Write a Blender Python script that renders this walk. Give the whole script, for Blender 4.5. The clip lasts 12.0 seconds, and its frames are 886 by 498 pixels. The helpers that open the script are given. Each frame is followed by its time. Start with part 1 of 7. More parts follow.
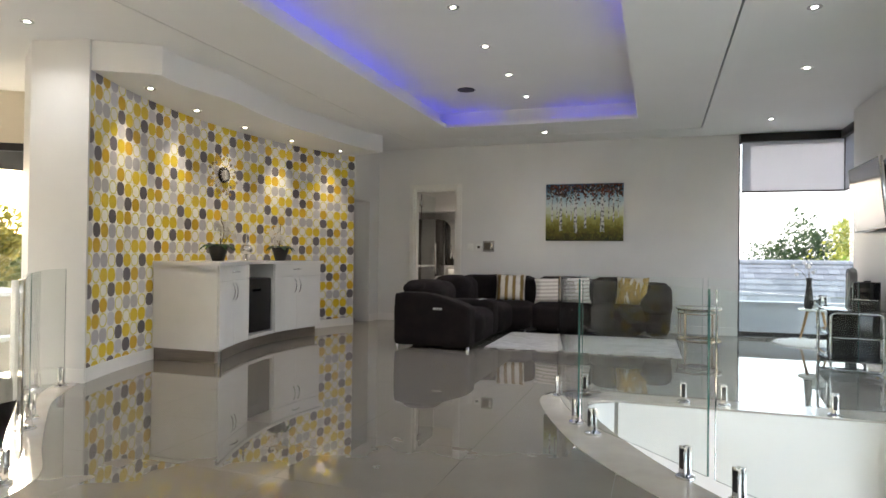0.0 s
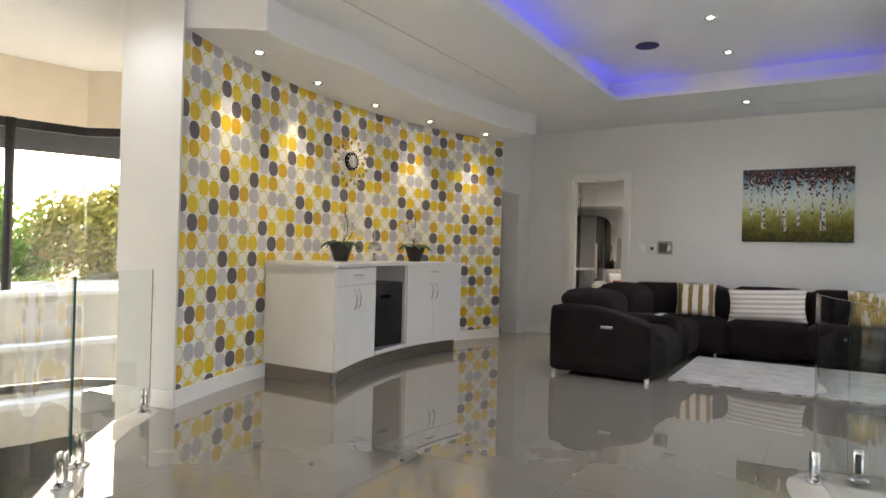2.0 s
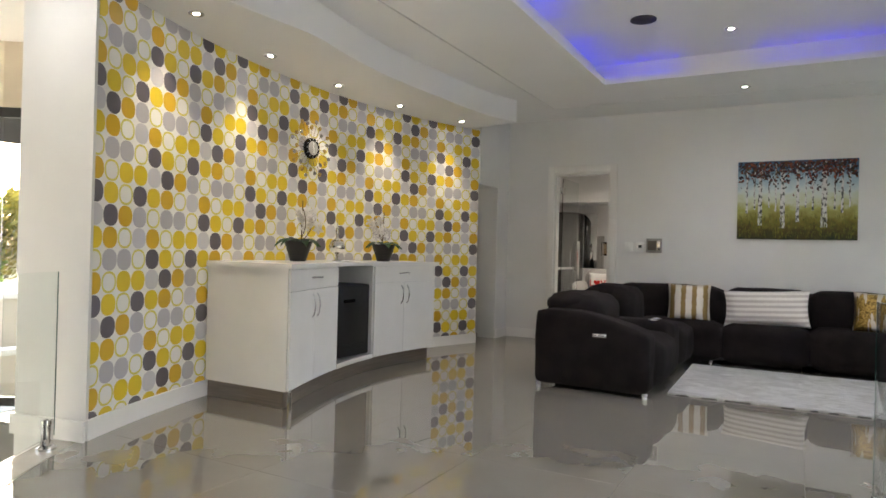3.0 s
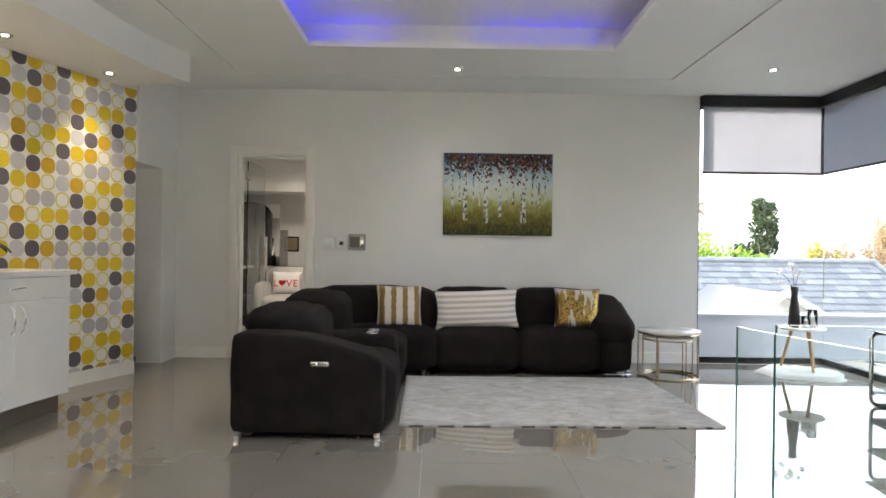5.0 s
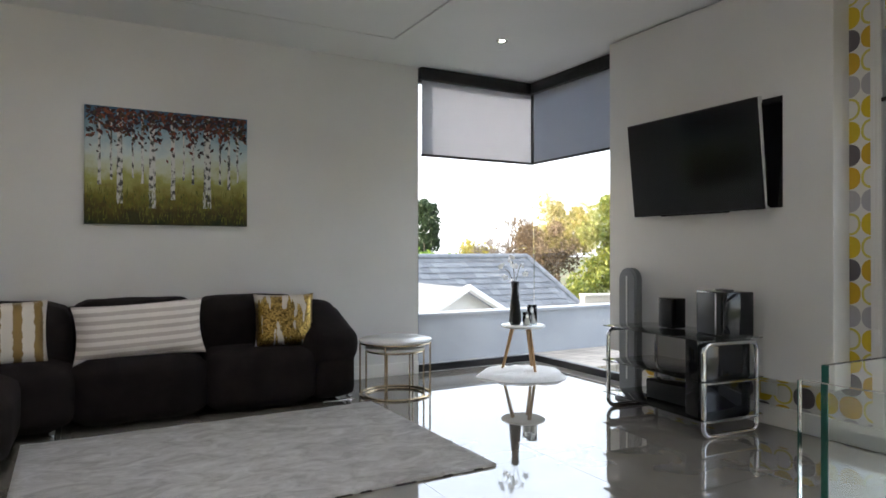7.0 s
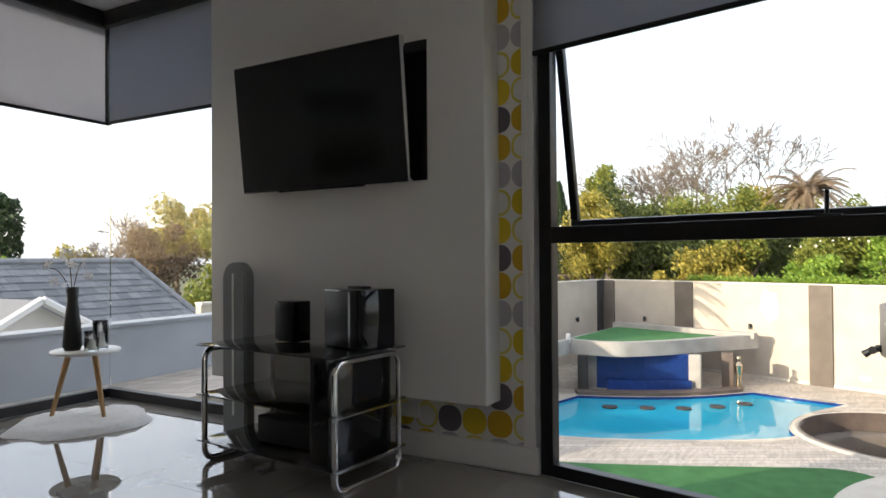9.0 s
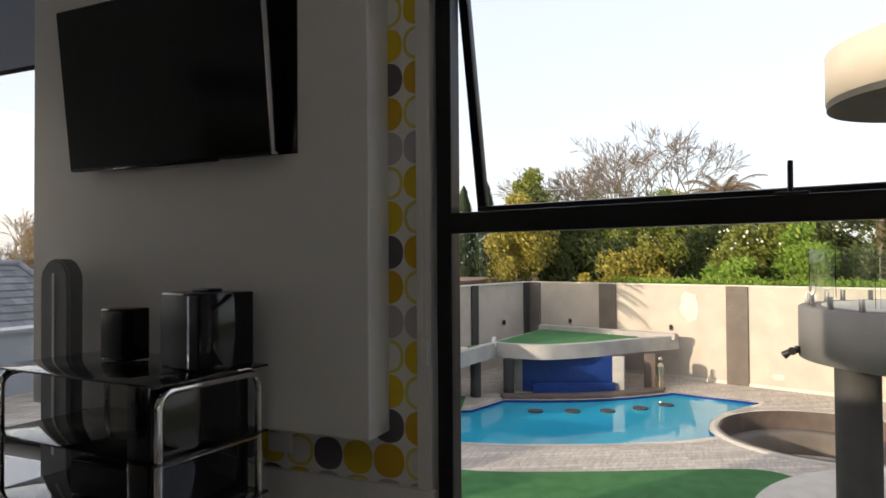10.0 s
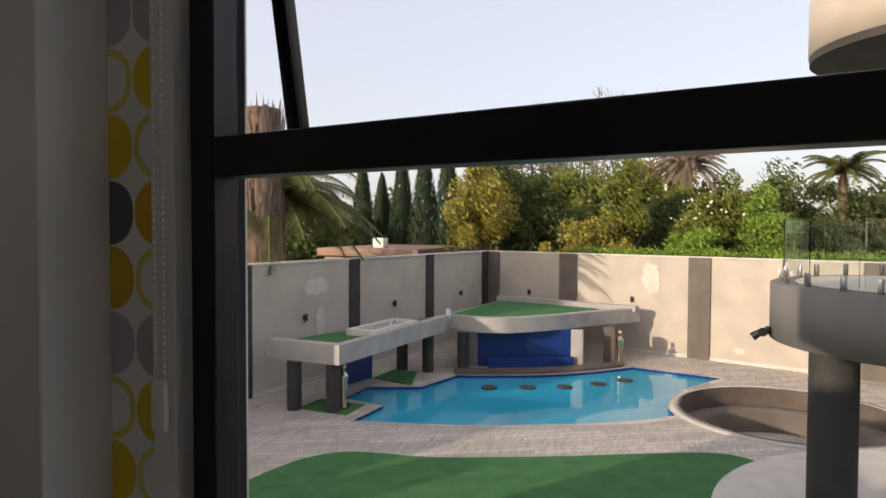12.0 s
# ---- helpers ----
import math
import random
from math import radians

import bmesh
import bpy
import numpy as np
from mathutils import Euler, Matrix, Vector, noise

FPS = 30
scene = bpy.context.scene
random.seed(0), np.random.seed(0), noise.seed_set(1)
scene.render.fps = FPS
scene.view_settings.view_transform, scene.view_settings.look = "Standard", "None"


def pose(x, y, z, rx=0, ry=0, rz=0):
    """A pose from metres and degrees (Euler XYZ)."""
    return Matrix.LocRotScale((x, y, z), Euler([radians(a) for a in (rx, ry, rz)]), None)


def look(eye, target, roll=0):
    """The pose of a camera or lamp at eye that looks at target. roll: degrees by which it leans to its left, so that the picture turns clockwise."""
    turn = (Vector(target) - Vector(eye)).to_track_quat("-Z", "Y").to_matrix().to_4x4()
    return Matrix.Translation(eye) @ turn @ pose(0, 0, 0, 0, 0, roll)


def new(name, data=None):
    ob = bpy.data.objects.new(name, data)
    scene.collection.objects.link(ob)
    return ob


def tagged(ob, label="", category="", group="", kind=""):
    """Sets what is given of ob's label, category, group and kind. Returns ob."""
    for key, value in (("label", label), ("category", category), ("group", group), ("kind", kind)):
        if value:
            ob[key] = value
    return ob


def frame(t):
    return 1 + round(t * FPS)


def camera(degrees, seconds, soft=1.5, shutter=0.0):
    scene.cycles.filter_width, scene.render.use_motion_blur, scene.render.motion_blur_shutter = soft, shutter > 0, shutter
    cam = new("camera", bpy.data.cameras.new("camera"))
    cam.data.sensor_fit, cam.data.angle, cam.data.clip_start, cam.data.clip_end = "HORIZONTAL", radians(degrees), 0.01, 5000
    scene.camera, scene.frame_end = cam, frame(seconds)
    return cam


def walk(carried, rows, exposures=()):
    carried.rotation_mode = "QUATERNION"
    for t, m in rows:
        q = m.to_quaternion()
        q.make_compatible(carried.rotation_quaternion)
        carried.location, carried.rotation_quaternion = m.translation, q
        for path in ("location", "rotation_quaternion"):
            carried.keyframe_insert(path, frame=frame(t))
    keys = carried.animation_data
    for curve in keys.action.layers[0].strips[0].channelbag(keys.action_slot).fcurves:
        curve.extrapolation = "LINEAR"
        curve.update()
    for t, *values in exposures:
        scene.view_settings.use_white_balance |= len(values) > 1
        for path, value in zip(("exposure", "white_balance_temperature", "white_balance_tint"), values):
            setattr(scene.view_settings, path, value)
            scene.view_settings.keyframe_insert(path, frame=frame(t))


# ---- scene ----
cam = camera(68.8, 12.0, soft=1.6)
PATH = [
    (0, (0.142, 0.031, 1.129), (-0.49, 1.928, 1.149), 0.7),
    (0.5, (0.017, 0.43, 1.14), (-0.765, 2.271, 1.155), 1.0),
    (1, (-0.143, 0.776, 1.148), (-1.038, 2.565, 1.164), 1.2),
    (1.5, (-0.32, 1.095, 1.142), (-1.327, 2.823, 1.16), 1.2),
    (2, (-0.544, 1.409, 1.149), (-1.584, 3.118, 1.159), 1.5),
    (2.5, (-0.749, 1.727, 1.148), (-1.785, 3.438, 1.155), 1.5),
    (4.5, (-1.456, 2.954, 1.194), (-1.712, 4.938, 1.209), 0.9),
    (5, (-1.622, 3.268, 1.22), (-1.607, 5.268, 1.222), 0.8),
    (5.5, (-1.701, 3.66, 1.205), (-1.474, 5.647, 1.209), 0.6),
    (6, (-1.755, 4.054, 1.186), (-1.308, 6.003, 1.197), 0.5),
    (6.5, (-1.715, 4.44, 1.175), (-0.995, 6.306, 1.187), 0.2),
    (7, (-1.569, 4.808, 1.172), (-0.6, 6.558, 1.181), -0.0),
    (7.5, (-1.381, 5.113, 1.153), (-0.123, 6.668, 1.159), -0.2),
    (9.5, (-0.138, 5.815, 1.037), (1.672, 6.665, 1.072), -0.4),
    (10, (0.195, 5.847, 1.025), (2.038, 6.623, 1.061), -0.4),
    (10.5, (0.547, 5.866, 1.031), (2.412, 6.588, 1.068), -0.3),
    (11, (0.881, 5.866, 1.033), (2.759, 6.551, 1.074), -0.2),
    (11.5, (1.20, 5.90, 1.035), (3.083, 6.576, 1.053), -0.2),
    (12, (1.46, 5.92, 1.03), (3.34, 6.599, 0.965), 0.2),
]
walk(cam, [(t, look(eye, target, roll)) for t, eye, target, roll in PATH],
     exposures=[(0, 2.0, 6150, 11), (0.7, 2.2, 6050, 12), (1.5, 2.2, 6050, 12), (2.5, 2.15, 6100, 11), (4.5, 2.4, 6100, 10), (5.0, 2.3, 6200, 10), (5.5, 2.1, 6150, 10),
                (6.5, 1.75, 6100, 10), (7.0, 1.65, 6100, 10), (7.7, 1.45, 6100, 10), (9.5, 0.35, 6350, 12), (10.5, 0.0, 6450, 15), (12, -0.2, 6500, 18)])

# ---- world, sun, lights ----
SUN_FROM = Vector((-0.79, 0.61, 0.25)).normalized()
world = bpy.data.worlds.new("world")
scene.world = world
world.use_nodes = True
wn = world.node_tree
sky = wn.nodes.new("ShaderNodeTexSky")
sky.sky_type = "NISHITA"
sky.sun_disc = False
sky.sun_elevation = math.asin(SUN_FROM.z)
sky.sun_rotation = math.atan2(SUN_FROM.x, SUN_FROM.y)
sky.air_density, sky.dust_density, sky.ozone_density = 1.0, 3.0, 1.0
wn.links.new(sky.outputs[0], wn.nodes["Background"].inputs[0])
wn.nodes["Background"].inputs[1].default_value = 0.12
haze = wn.nodes.new("ShaderNodeBackground")
haze.inputs[0].default_value, haze.inputs[1].default_value = (0.96, 0.955, 0.97, 1), 0.70
both = wn.nodes.new("ShaderNodeAddShader")
wn.links.new(wn.nodes["Background"].outputs[0], both.inputs[0])
wn.links.new(haze.outputs[0], both.inputs[1])
wn.links.new(both.outputs[0], wn.nodes["World Output"].inputs[0])
sun = new("sun", bpy.data.lights.new("sun", "SUN"))
sun.data.energy, sun.data.angle, sun.data.color = 4.5, radians(0.6), (1.0, 0.84, 0.62)
sun.matrix_world = look(SUN_FROM * 50, (0, 0, 0))


# ---- materials ----
def mat(name, color=(0.8, 0.8, 0.8), rough=0.5, metal=0.0, color2=None, scale=8.0, detail=4.0, bump=0.0,
        bump_scale=60.0, spread=(0.35, 0.65), rough2=None, transmission=0.0, ior=1.45, emit=None, emit_strength=1.0,
        stretch=(1, 1, 1), vary=0.0, coat=0.0, sheen=0.0):
    m = bpy.data.materials.new(name)
    m.use_nodes = True
    nt = m.node_tree
    bs = nt.nodes["Principled BSDF"]
    bs.inputs["Base Color"].default_value = (*color, 1)
    bs.inputs["Roughness"].default_value = rough
    bs.inputs["Metallic"].default_value = metal
    bs.inputs["Transmission Weight"].default_value = transmission
    bs.inputs["IOR"].default_value = ior
    bs.inputs["Coat Weight"].default_value = coat
    bs.inputs["Sheen Weight"].default_value = sheen
    tc = nt.nodes.new("ShaderNodeTexCoord")
    mp = nt.nodes.new("ShaderNodeMapping")
    mp.inputs["Scale"].default_value = stretch
    nt.links.new(tc.outputs["Object"], mp.inputs[0])
    if emit:
        bs.inputs["Emission Color"].default_value = (*emit, 1)
        bs.inputs["Emission Strength"].default_value = emit_strength
    if color2 or vary:
        n = nt.nodes.new("ShaderNodeTexNoise")
        n.inputs["Scale"].default_value, n.inputs["Detail"].default_value = scale, detail
        nt.links.new(mp.outputs[0], n.inputs["Vector"])
        r = nt.nodes.new("ShaderNodeValToRGB")
        c2 = color2 or tuple(c * (1 - vary) for c in color)
        r.color_ramp.elements[0].color, r.color_ramp.elements[1].color = (*color, 1), (*c2, 1)
        r.color_ramp.elements[0].position, r.color_ramp.elements[1].position = spread
        nt.links.new(n.outputs[0], r.inputs[0])
        nt.links.new(r.outputs[0], bs.inputs["Base Color"])
        if rough2 is not None:
            q = nt.nodes.new("ShaderNodeMapRange")
            q.inputs[3].default_value, q.inputs[4].default_value = rough, rough2
            nt.links.new(n.outputs[0], q.inputs[0])
            nt.links.new(q.outputs[0], bs.inputs["Roughness"])
    if bump:
        n2 = nt.nodes.new("ShaderNodeTexNoise")
        n2.inputs["Scale"].default_value, n2.inputs["Detail"].default_value = bump_scale, 3
        nt.links.new(mp.outputs[0], n2.inputs["Vector"])
        b = nt.nodes.new("ShaderNodeBump")
        b.inputs["Strength"].default_value, b.inputs["Distance"].default_value = bump, 0.01
        nt.links.new(n2.outputs[0], b.inputs["Height"])
        nt.links.new(b.outputs[0], bs.inputs["Normal"])
    return m


M = {}
M["wall"] = mat("wall_paint", (0.735, 0.728, 0.715), 0.45, vary=0.05, scale=1.5, bump=0.05, bump_scale=140)
M["ceiling"] = mat("ceiling_paint", (0.8, 0.796, 0.788), 0.6, vary=0.03, scale=1.2)
M["skirting"] = mat("skirting_paint", (0.8, 0.79, 0.77), 0.3, vary=0.04, scale=5)
M["tile"] = mat("porcelain_tile", (0.205, 0.185, 0.156), 0.008, color2=(0.19, 0.171, 0.144), scale=3.0, detail=6, rough2=0.011, ior=3.25)
M["grout"] = mat("grout", (0.24, 0.225, 0.2), 0.5, vary=0.2)
M["coping"] = mat("coping_tile", (0.5, 0.465, 0.41), 0.08, color2=(0.45, 0.42, 0.37), scale=6)
M["black"] = mat("black_aluminium", (0.012, 0.012, 0.014), 0.35, vary=0.3, scale=20)
M["glass"] = mat("clear_glass", (0.94, 0.98, 0.965), 0.0, transmission=1.0, ior=1.28)
M["pane"] = mat("window_glass", (0.98, 0.99, 0.99), 0.0, transmission=1.0, ior=1.14)
# Grey tint is added to cut the daylight coming through the entrance glazing.
M["hall_pane"] = mat("dimming_glass", (0.74, 0.75, 0.74), 0.0, transmission=1.0, ior=1.3)
M["cream_paint"] = mat("cream_paint", (0.60, 0.54, 0.44), 0.6, vary=0.06, scale=1.2, bump=0.05, bump_scale=120)
M["glass_edge"] = mat("glass_edge", (0.02, 0.09, 0.07), 0.1)
M["chrome"] = mat("chrome", (0.75, 0.75, 0.76), 0.12, 1.0, vary=0.15, scale=30)
M["brushed"] = mat("brushed_nickel", (0.42, 0.41, 0.40), 0.35, 1.0, vary=0.2, scale=30)
M["sofa"] = mat("sofa_suede", (0.0085, 0.0060, 0.0058), 0.9, color2=(0.016, 0.0115, 0.011), scale=7, bump=0.35, bump_scale=220)
M["sofa"].node_tree.nodes["Principled BSDF"].inputs["Specular IOR Level"].default_value = 0.2
M["white_gloss"] = mat("white_lacquer", (0.78, 0.765, 0.74), 0.18, vary=0.04, scale=4)
M["deck"] = mat("deck_stone", (0.46, 0.43, 0.39), 0.6, color2=(0.34, 0.315, 0.28), scale=2.5, stretch=(1, 6, 1), bump=0.1, bump_scale=20)
dn = M["deck"].node_tree
dtc, dmp, dbr, dmx = (dn.nodes.new(k) for k in ("ShaderNodeTexCoord", "ShaderNodeMapping", "ShaderNodeTexBrick", "ShaderNodeMix"))
dmp.inputs["Rotation"].default_value = (0, 0, radians(62))
dn.links.new(dtc.outputs["Object"], dmp.inputs[0])
dn.links.new(dmp.outputs[0], dbr.inputs["Vector"])
dbr.inputs["Scale"].default_value, dbr.inputs["Brick Width"].default_value, dbr.inputs["Row Height"].default_value, dbr.inputs["Mortar Size"].default_value = 1.0, 1.2, 0.2, 0.008
dbr.inputs["Color1"].default_value, dbr.inputs["Color2"].default_value, dbr.inputs["Mortar"].default_value = (0.40, 0.375, 0.34, 1), (0.56, 0.53, 0.49, 1), (0.22, 0.205, 0.185, 1)
dmx.data_type, dmx.blend_type = "RGBA", "MULTIPLY"
dmx.inputs[0].default_value = 0.8
dcl = dn.nodes["Principled BSDF"].inputs["Base Color"]
dn.links.new(dcl.links[0].from_socket, dmx.inputs[6])
dgn = dn.nodes.new("ShaderNodeMix")
dgn.data_type, dgn.blend_type = "RGBA", "MULTIPLY"
dgn.inputs[0].default_value, dgn.inputs[7].default_value = 1.0, (2.45, 2.45, 2.5, 1)
dn.links.new(dbr.outputs["Color"], dgn.inputs[6])
dn.links.new(dgn.outputs[2], dmx.inputs[7])
dn.links.new(dmx.outputs[2], dcl)
M["lawn"] = mat("lawn", (0.05, 0.14, 0.03), 0.95, color2=(0.03, 0.10, 0.02), scale=6, bump=0.5, bump_scale=150)
M["water"] = mat("pool_water", (0.03, 0.36, 0.52), 0.03, color2=(0.022, 0.31, 0.47), scale=0.6, bump=0.06, bump_scale=4)
M["garden_wall"] = mat("garden_wall_plaster", (0.5, 0.45, 0.38), 0.85, color2=(0.43, 0.385, 0.325), scale=1.3, bump=0.1, bump_scale=40)
M["garden_post"] = mat("garden_wall_pier_plaster", (0.16, 0.135, 0.115), 0.85, vary=0.2, scale=2)
M["concrete"] = mat("grey_plaster", (0.42, 0.4, 0.37), 0.8, color2=(0.33, 0.315, 0.29), scale=1.6, bump=0.1, bump_scale=40)
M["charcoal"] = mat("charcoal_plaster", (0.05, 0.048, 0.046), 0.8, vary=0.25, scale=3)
M["soil"] = mat("dry_ground", (0.16, 0.14, 0.09), 1.0, color2=(0.08, 0.11, 0.04), scale=0.15)
M["led"] = mat("blue_led", (0.1, 0.1, 0.9), 0.5, emit=(0.04, 0.02, 1.0), emit_strength=1.8)
M["lamp"] = mat("lamp_glow", (1, 1, 1), 0.5, emit=(1.0, 0.9, 0.75), emit_strength=25)
M["roller"] = mat("roller_blind", (0.5, 0.51, 0.54), 0.8, vary=0.08, scale=200)
rn = M["roller"].node_tree
tl, mx = rn.nodes.new("ShaderNodeBsdfTranslucent"), rn.nodes.new("ShaderNodeMixShader")
tl.inputs[0].default_value, mx.inputs[0].default_value = (0.46, 0.48, 0.54, 1), 0.5
rn.links.new(rn.nodes["Principled BSDF"].outputs[0], mx.inputs[1])
rn.links.new(tl.outputs[0], mx.inputs[2])
rn.links.new(mx.outputs[0], rn.nodes["Material Output"].inputs[0])

M["plinth"] = mat("brushed_plinth", (0.30, 0.26, 0.22), 0.35, 0.7, vary=0.2, scale=3, stretch=(1, 1, 30))
M["black_gloss"] = mat("black_gloss", (0.008, 0.008, 0.01), 0.08, vary=0.2)
M["black_matt"] = mat("black_plastic", (0.012, 0.012, 0.013), 0.45, vary=0.3, scale=30)
M["grey_gloss"] = mat("smoky_gloss", (0.09, 0.088, 0.085), 0.12, vary=0.2, scale=3)
M["screen"] = mat("dark_screen", (0.006, 0.006, 0.008), 0.12)
M["smoked"] = mat("smoked_glass", (0.16, 0.16, 0.17), 0.02, ior=1.5, transmission=1.0)
M["rug"] = mat("rug_pile", (0.60, 0.585, 0.56), 0.95, color2=(0.30, 0.28, 0.255), scale=5.0, detail=15, stretch=(1.0, 1.6, 1), spread=(0.36, 0.64), bump=1.0, bump_scale=70, sheen=0.3)
for rug_node in M["rug"].node_tree.nodes:
    if rug_node.bl_idname == "ShaderNodeTexNoise":
        rug_node.inputs["Roughness"].default_value, rug_node.inputs["Distortion"].default_value = 0.72, 0.9
M["fur"] = mat("white_fur", (0.82, 0.81, 0.78), 0.95, vary=0.1, scale=40, bump=0.8, bump_scale=90, sheen=0.4)
M["wood"] = mat("oak_leg", (0.42, 0.25, 0.11), 0.45, color2=(0.32, 0.18, 0.07), scale=6, stretch=(8, 8, 1))
M["marble"] = mat("white_marble", (0.78, 0.77, 0.75), 0.15, color2=(0.55, 0.54, 0.53), scale=5, detail=8, spread=(0.5, 0.75))
M["brass"] = mat("pale_gold_metal", (0.62, 0.5, 0.34), 0.22, 1.0, vary=0.15, scale=30)
M["gold"] = mat("gold_sequins", (0.62, 0.44, 0.14), 0.3, 0.9, color2=(0.35, 0.23, 0.06), scale=60, bump=0.9, bump_scale=120)
M["cream_fabric"] = mat("cream_fabric", (0.70, 0.66, 0.60), 0.9, vary=0.12, scale=30, bump=0.4, bump_scale=150)
M["leaf"] = mat("orchid_leaf", (0.03, 0.10, 0.025), 0.4, color2=(0.02, 0.06, 0.02), scale=12)
M["petal"] = mat("white_petal", (0.82, 0.80, 0.78), 0.6, vary=0.1, scale=30)
M["stem"] = mat("brown_stem", (0.12, 0.09, 0.04), 0.6)
M["silver"] = mat("mercury_silver", (0.7, 0.68, 0.65), 0.18, 1.0, vary=0.3, scale=20)
M["plastic_white"] = mat("white_plastic", (0.8, 0.8, 0.78), 0.35, vary=0.03)
M["fascia"] = mat("grey_fascia_plaster", (0.17, 0.165, 0.16), 0.8, vary=0.15, scale=2)
M["grey_box"] = mat("grey_enclosure", (0.36, 0.345, 0.33), 0.4, vary=0.25, scale=9)
M["tower"] = mat("grey_tower_fabric", (0.27, 0.28, 0.29), 0.6, vary=0.1, scale=100, bump=0.3, bump_scale=300)
M["trim_white"] = mat("trim_paint", (0.78, 0.765, 0.735), 0.35, vary=0.04, scale=6)
M["red"] = mat("red_print", (0.55, 0.02, 0.02), 0.8)
M["mirror"] = mat("mirror", (0.85, 0.87, 0.87), 0.02, 1.0)
M["fabric_grey"] = mat("grey_upholstery", (0.45, 0.43, 0.41), 0.9, vary=0.15, scale=30, bump=0.3, bump_scale=150)
M["dark_wood"] = mat("dark_cabinet", (0.03, 0.025, 0.023), 0.25, vary=0.3, scale=8)
M["turf"] = mat("artificial_turf", (0.035, 0.13, 0.035), 0.95, color2=(0.05, 0.17, 0.05), scale=3, bump=0.5, bump_scale=120)
M["blue_tile"] = mat("blue_mosaic", (0.015, 0.05, 0.22), 0.3, color2=(0.01, 0.03, 0.15), scale=9)
M["brown_plaster"] = mat("brown_pit_plaster", (0.13, 0.10, 0.085), 0.7, vary=0.25, scale=3)
M["paint_patch"] = mat("white_filler", (0.62, 0.58, 0.52), 0.85, vary=0.12, scale=4)
M["cap"] = mat("pale_coping", (0.62, 0.58, 0.51), 0.75, vary=0.12, scale=3)
M["slate"] = mat("slate_roof", (0.25, 0.26, 0.28), 0.6, color2=(0.18, 0.19, 0.2), scale=4)
M["gable"] = mat("white_gable_paint", (0.72, 0.71, 0.69), 0.7, vary=0.06, scale=3)
M["parapet"] = mat("blue_grey_plaster", (0.36, 0.385, 0.42), 0.8, color2=(0.30, 0.325, 0.36), scale=1.4, bump=0.1, bump_scale=40)
M["bark"] = mat("bark", (0.24, 0.20, 0.16), 0.95, color2=(0.13, 0.105, 0.085), scale=5, stretch=(4, 4, 1), bump=0.6, bump_scale=20)
M["palm_bark"] = mat("palm_trunk", (0.30, 0.22, 0.16), 0.95, color2=(0.13, 0.09, 0.065), scale=9, stretch=(1, 1, 0.25), bump=0.8, bump_scale=18)
M["terracotta"] = mat("terracotta_roof", (0.34, 0.22, 0.16), 0.8, vary=0.2, scale=3)


def foliage(name, a, b):
    """Leaves that differ from one to the next and let some light through."""
    m = mat(name, a, 0.6)
    nt = m.node_tree
    bs = nt.nodes["Principled BSDF"]
    gi, r = nt.nodes.new("ShaderNodeNewGeometry"), nt.nodes.new("ShaderNodeValToRGB")
    r.color_ramp.elements[0].color, r.color_ramp.elements[1].color = (*a, 1), (*b, 1)
    nt.links.new(gi.outputs["Random Per Island"], r.inputs[0])
    nt.links.new(r.outputs[0], bs.inputs["Base Color"])
    tl, mx = nt.nodes.new("ShaderNodeBsdfTranslucent"), nt.nodes.new("ShaderNodeMixShader")
    nt.links.new(r.outputs[0], tl.inputs[0])
    mx.inputs[0].default_value = 0.3
    nt.links.new(bs.outputs[0], mx.inputs[1])
    nt.links.new(tl.outputs[0], mx.inputs[2])
    nt.links.new(mx.outputs[0], nt.nodes["Material Output"].inputs[0])
    return m


M["leaf_dark"] = foliage("dark_leaves", (0.045, 0.07, 0.02), (0.13, 0.155, 0.04))
M["leaf_green"] = foliage("green_leaves", (0.10, 0.145, 0.028), (0.29, 0.30, 0.055))
M["leaf_bright"] = foliage("bright_leaves", (0.12, 0.23, 0.03), (0.30, 0.42, 0.06))
M["leaf_yellow"] = foliage("yellowing_leaves", (0.17, 0.17, 0.03), (0.46, 0.38, 0.07))
M["leaf_brown"] = foliage("autumn_leaves", (0.10, 0.07, 0.045), (0.20, 0.14, 0.08))
M["leaf_cypress"] = foliage("cypress_sprays", (0.022, 0.045, 0.02), (0.05, 0.08, 0.03))
M["leaf_palm"] = foliage("palm_fronds", (0.06, 0.09, 0.025), (0.22, 0.20, 0.055))
M["leaf_dead"] = foliage("dead_fronds", (0.20, 0.15, 0.10), (0.34, 0.26, 0.18))
M["blossom"] = mat("white_blossom", (0.7, 0.66, 0.58), 0.7)


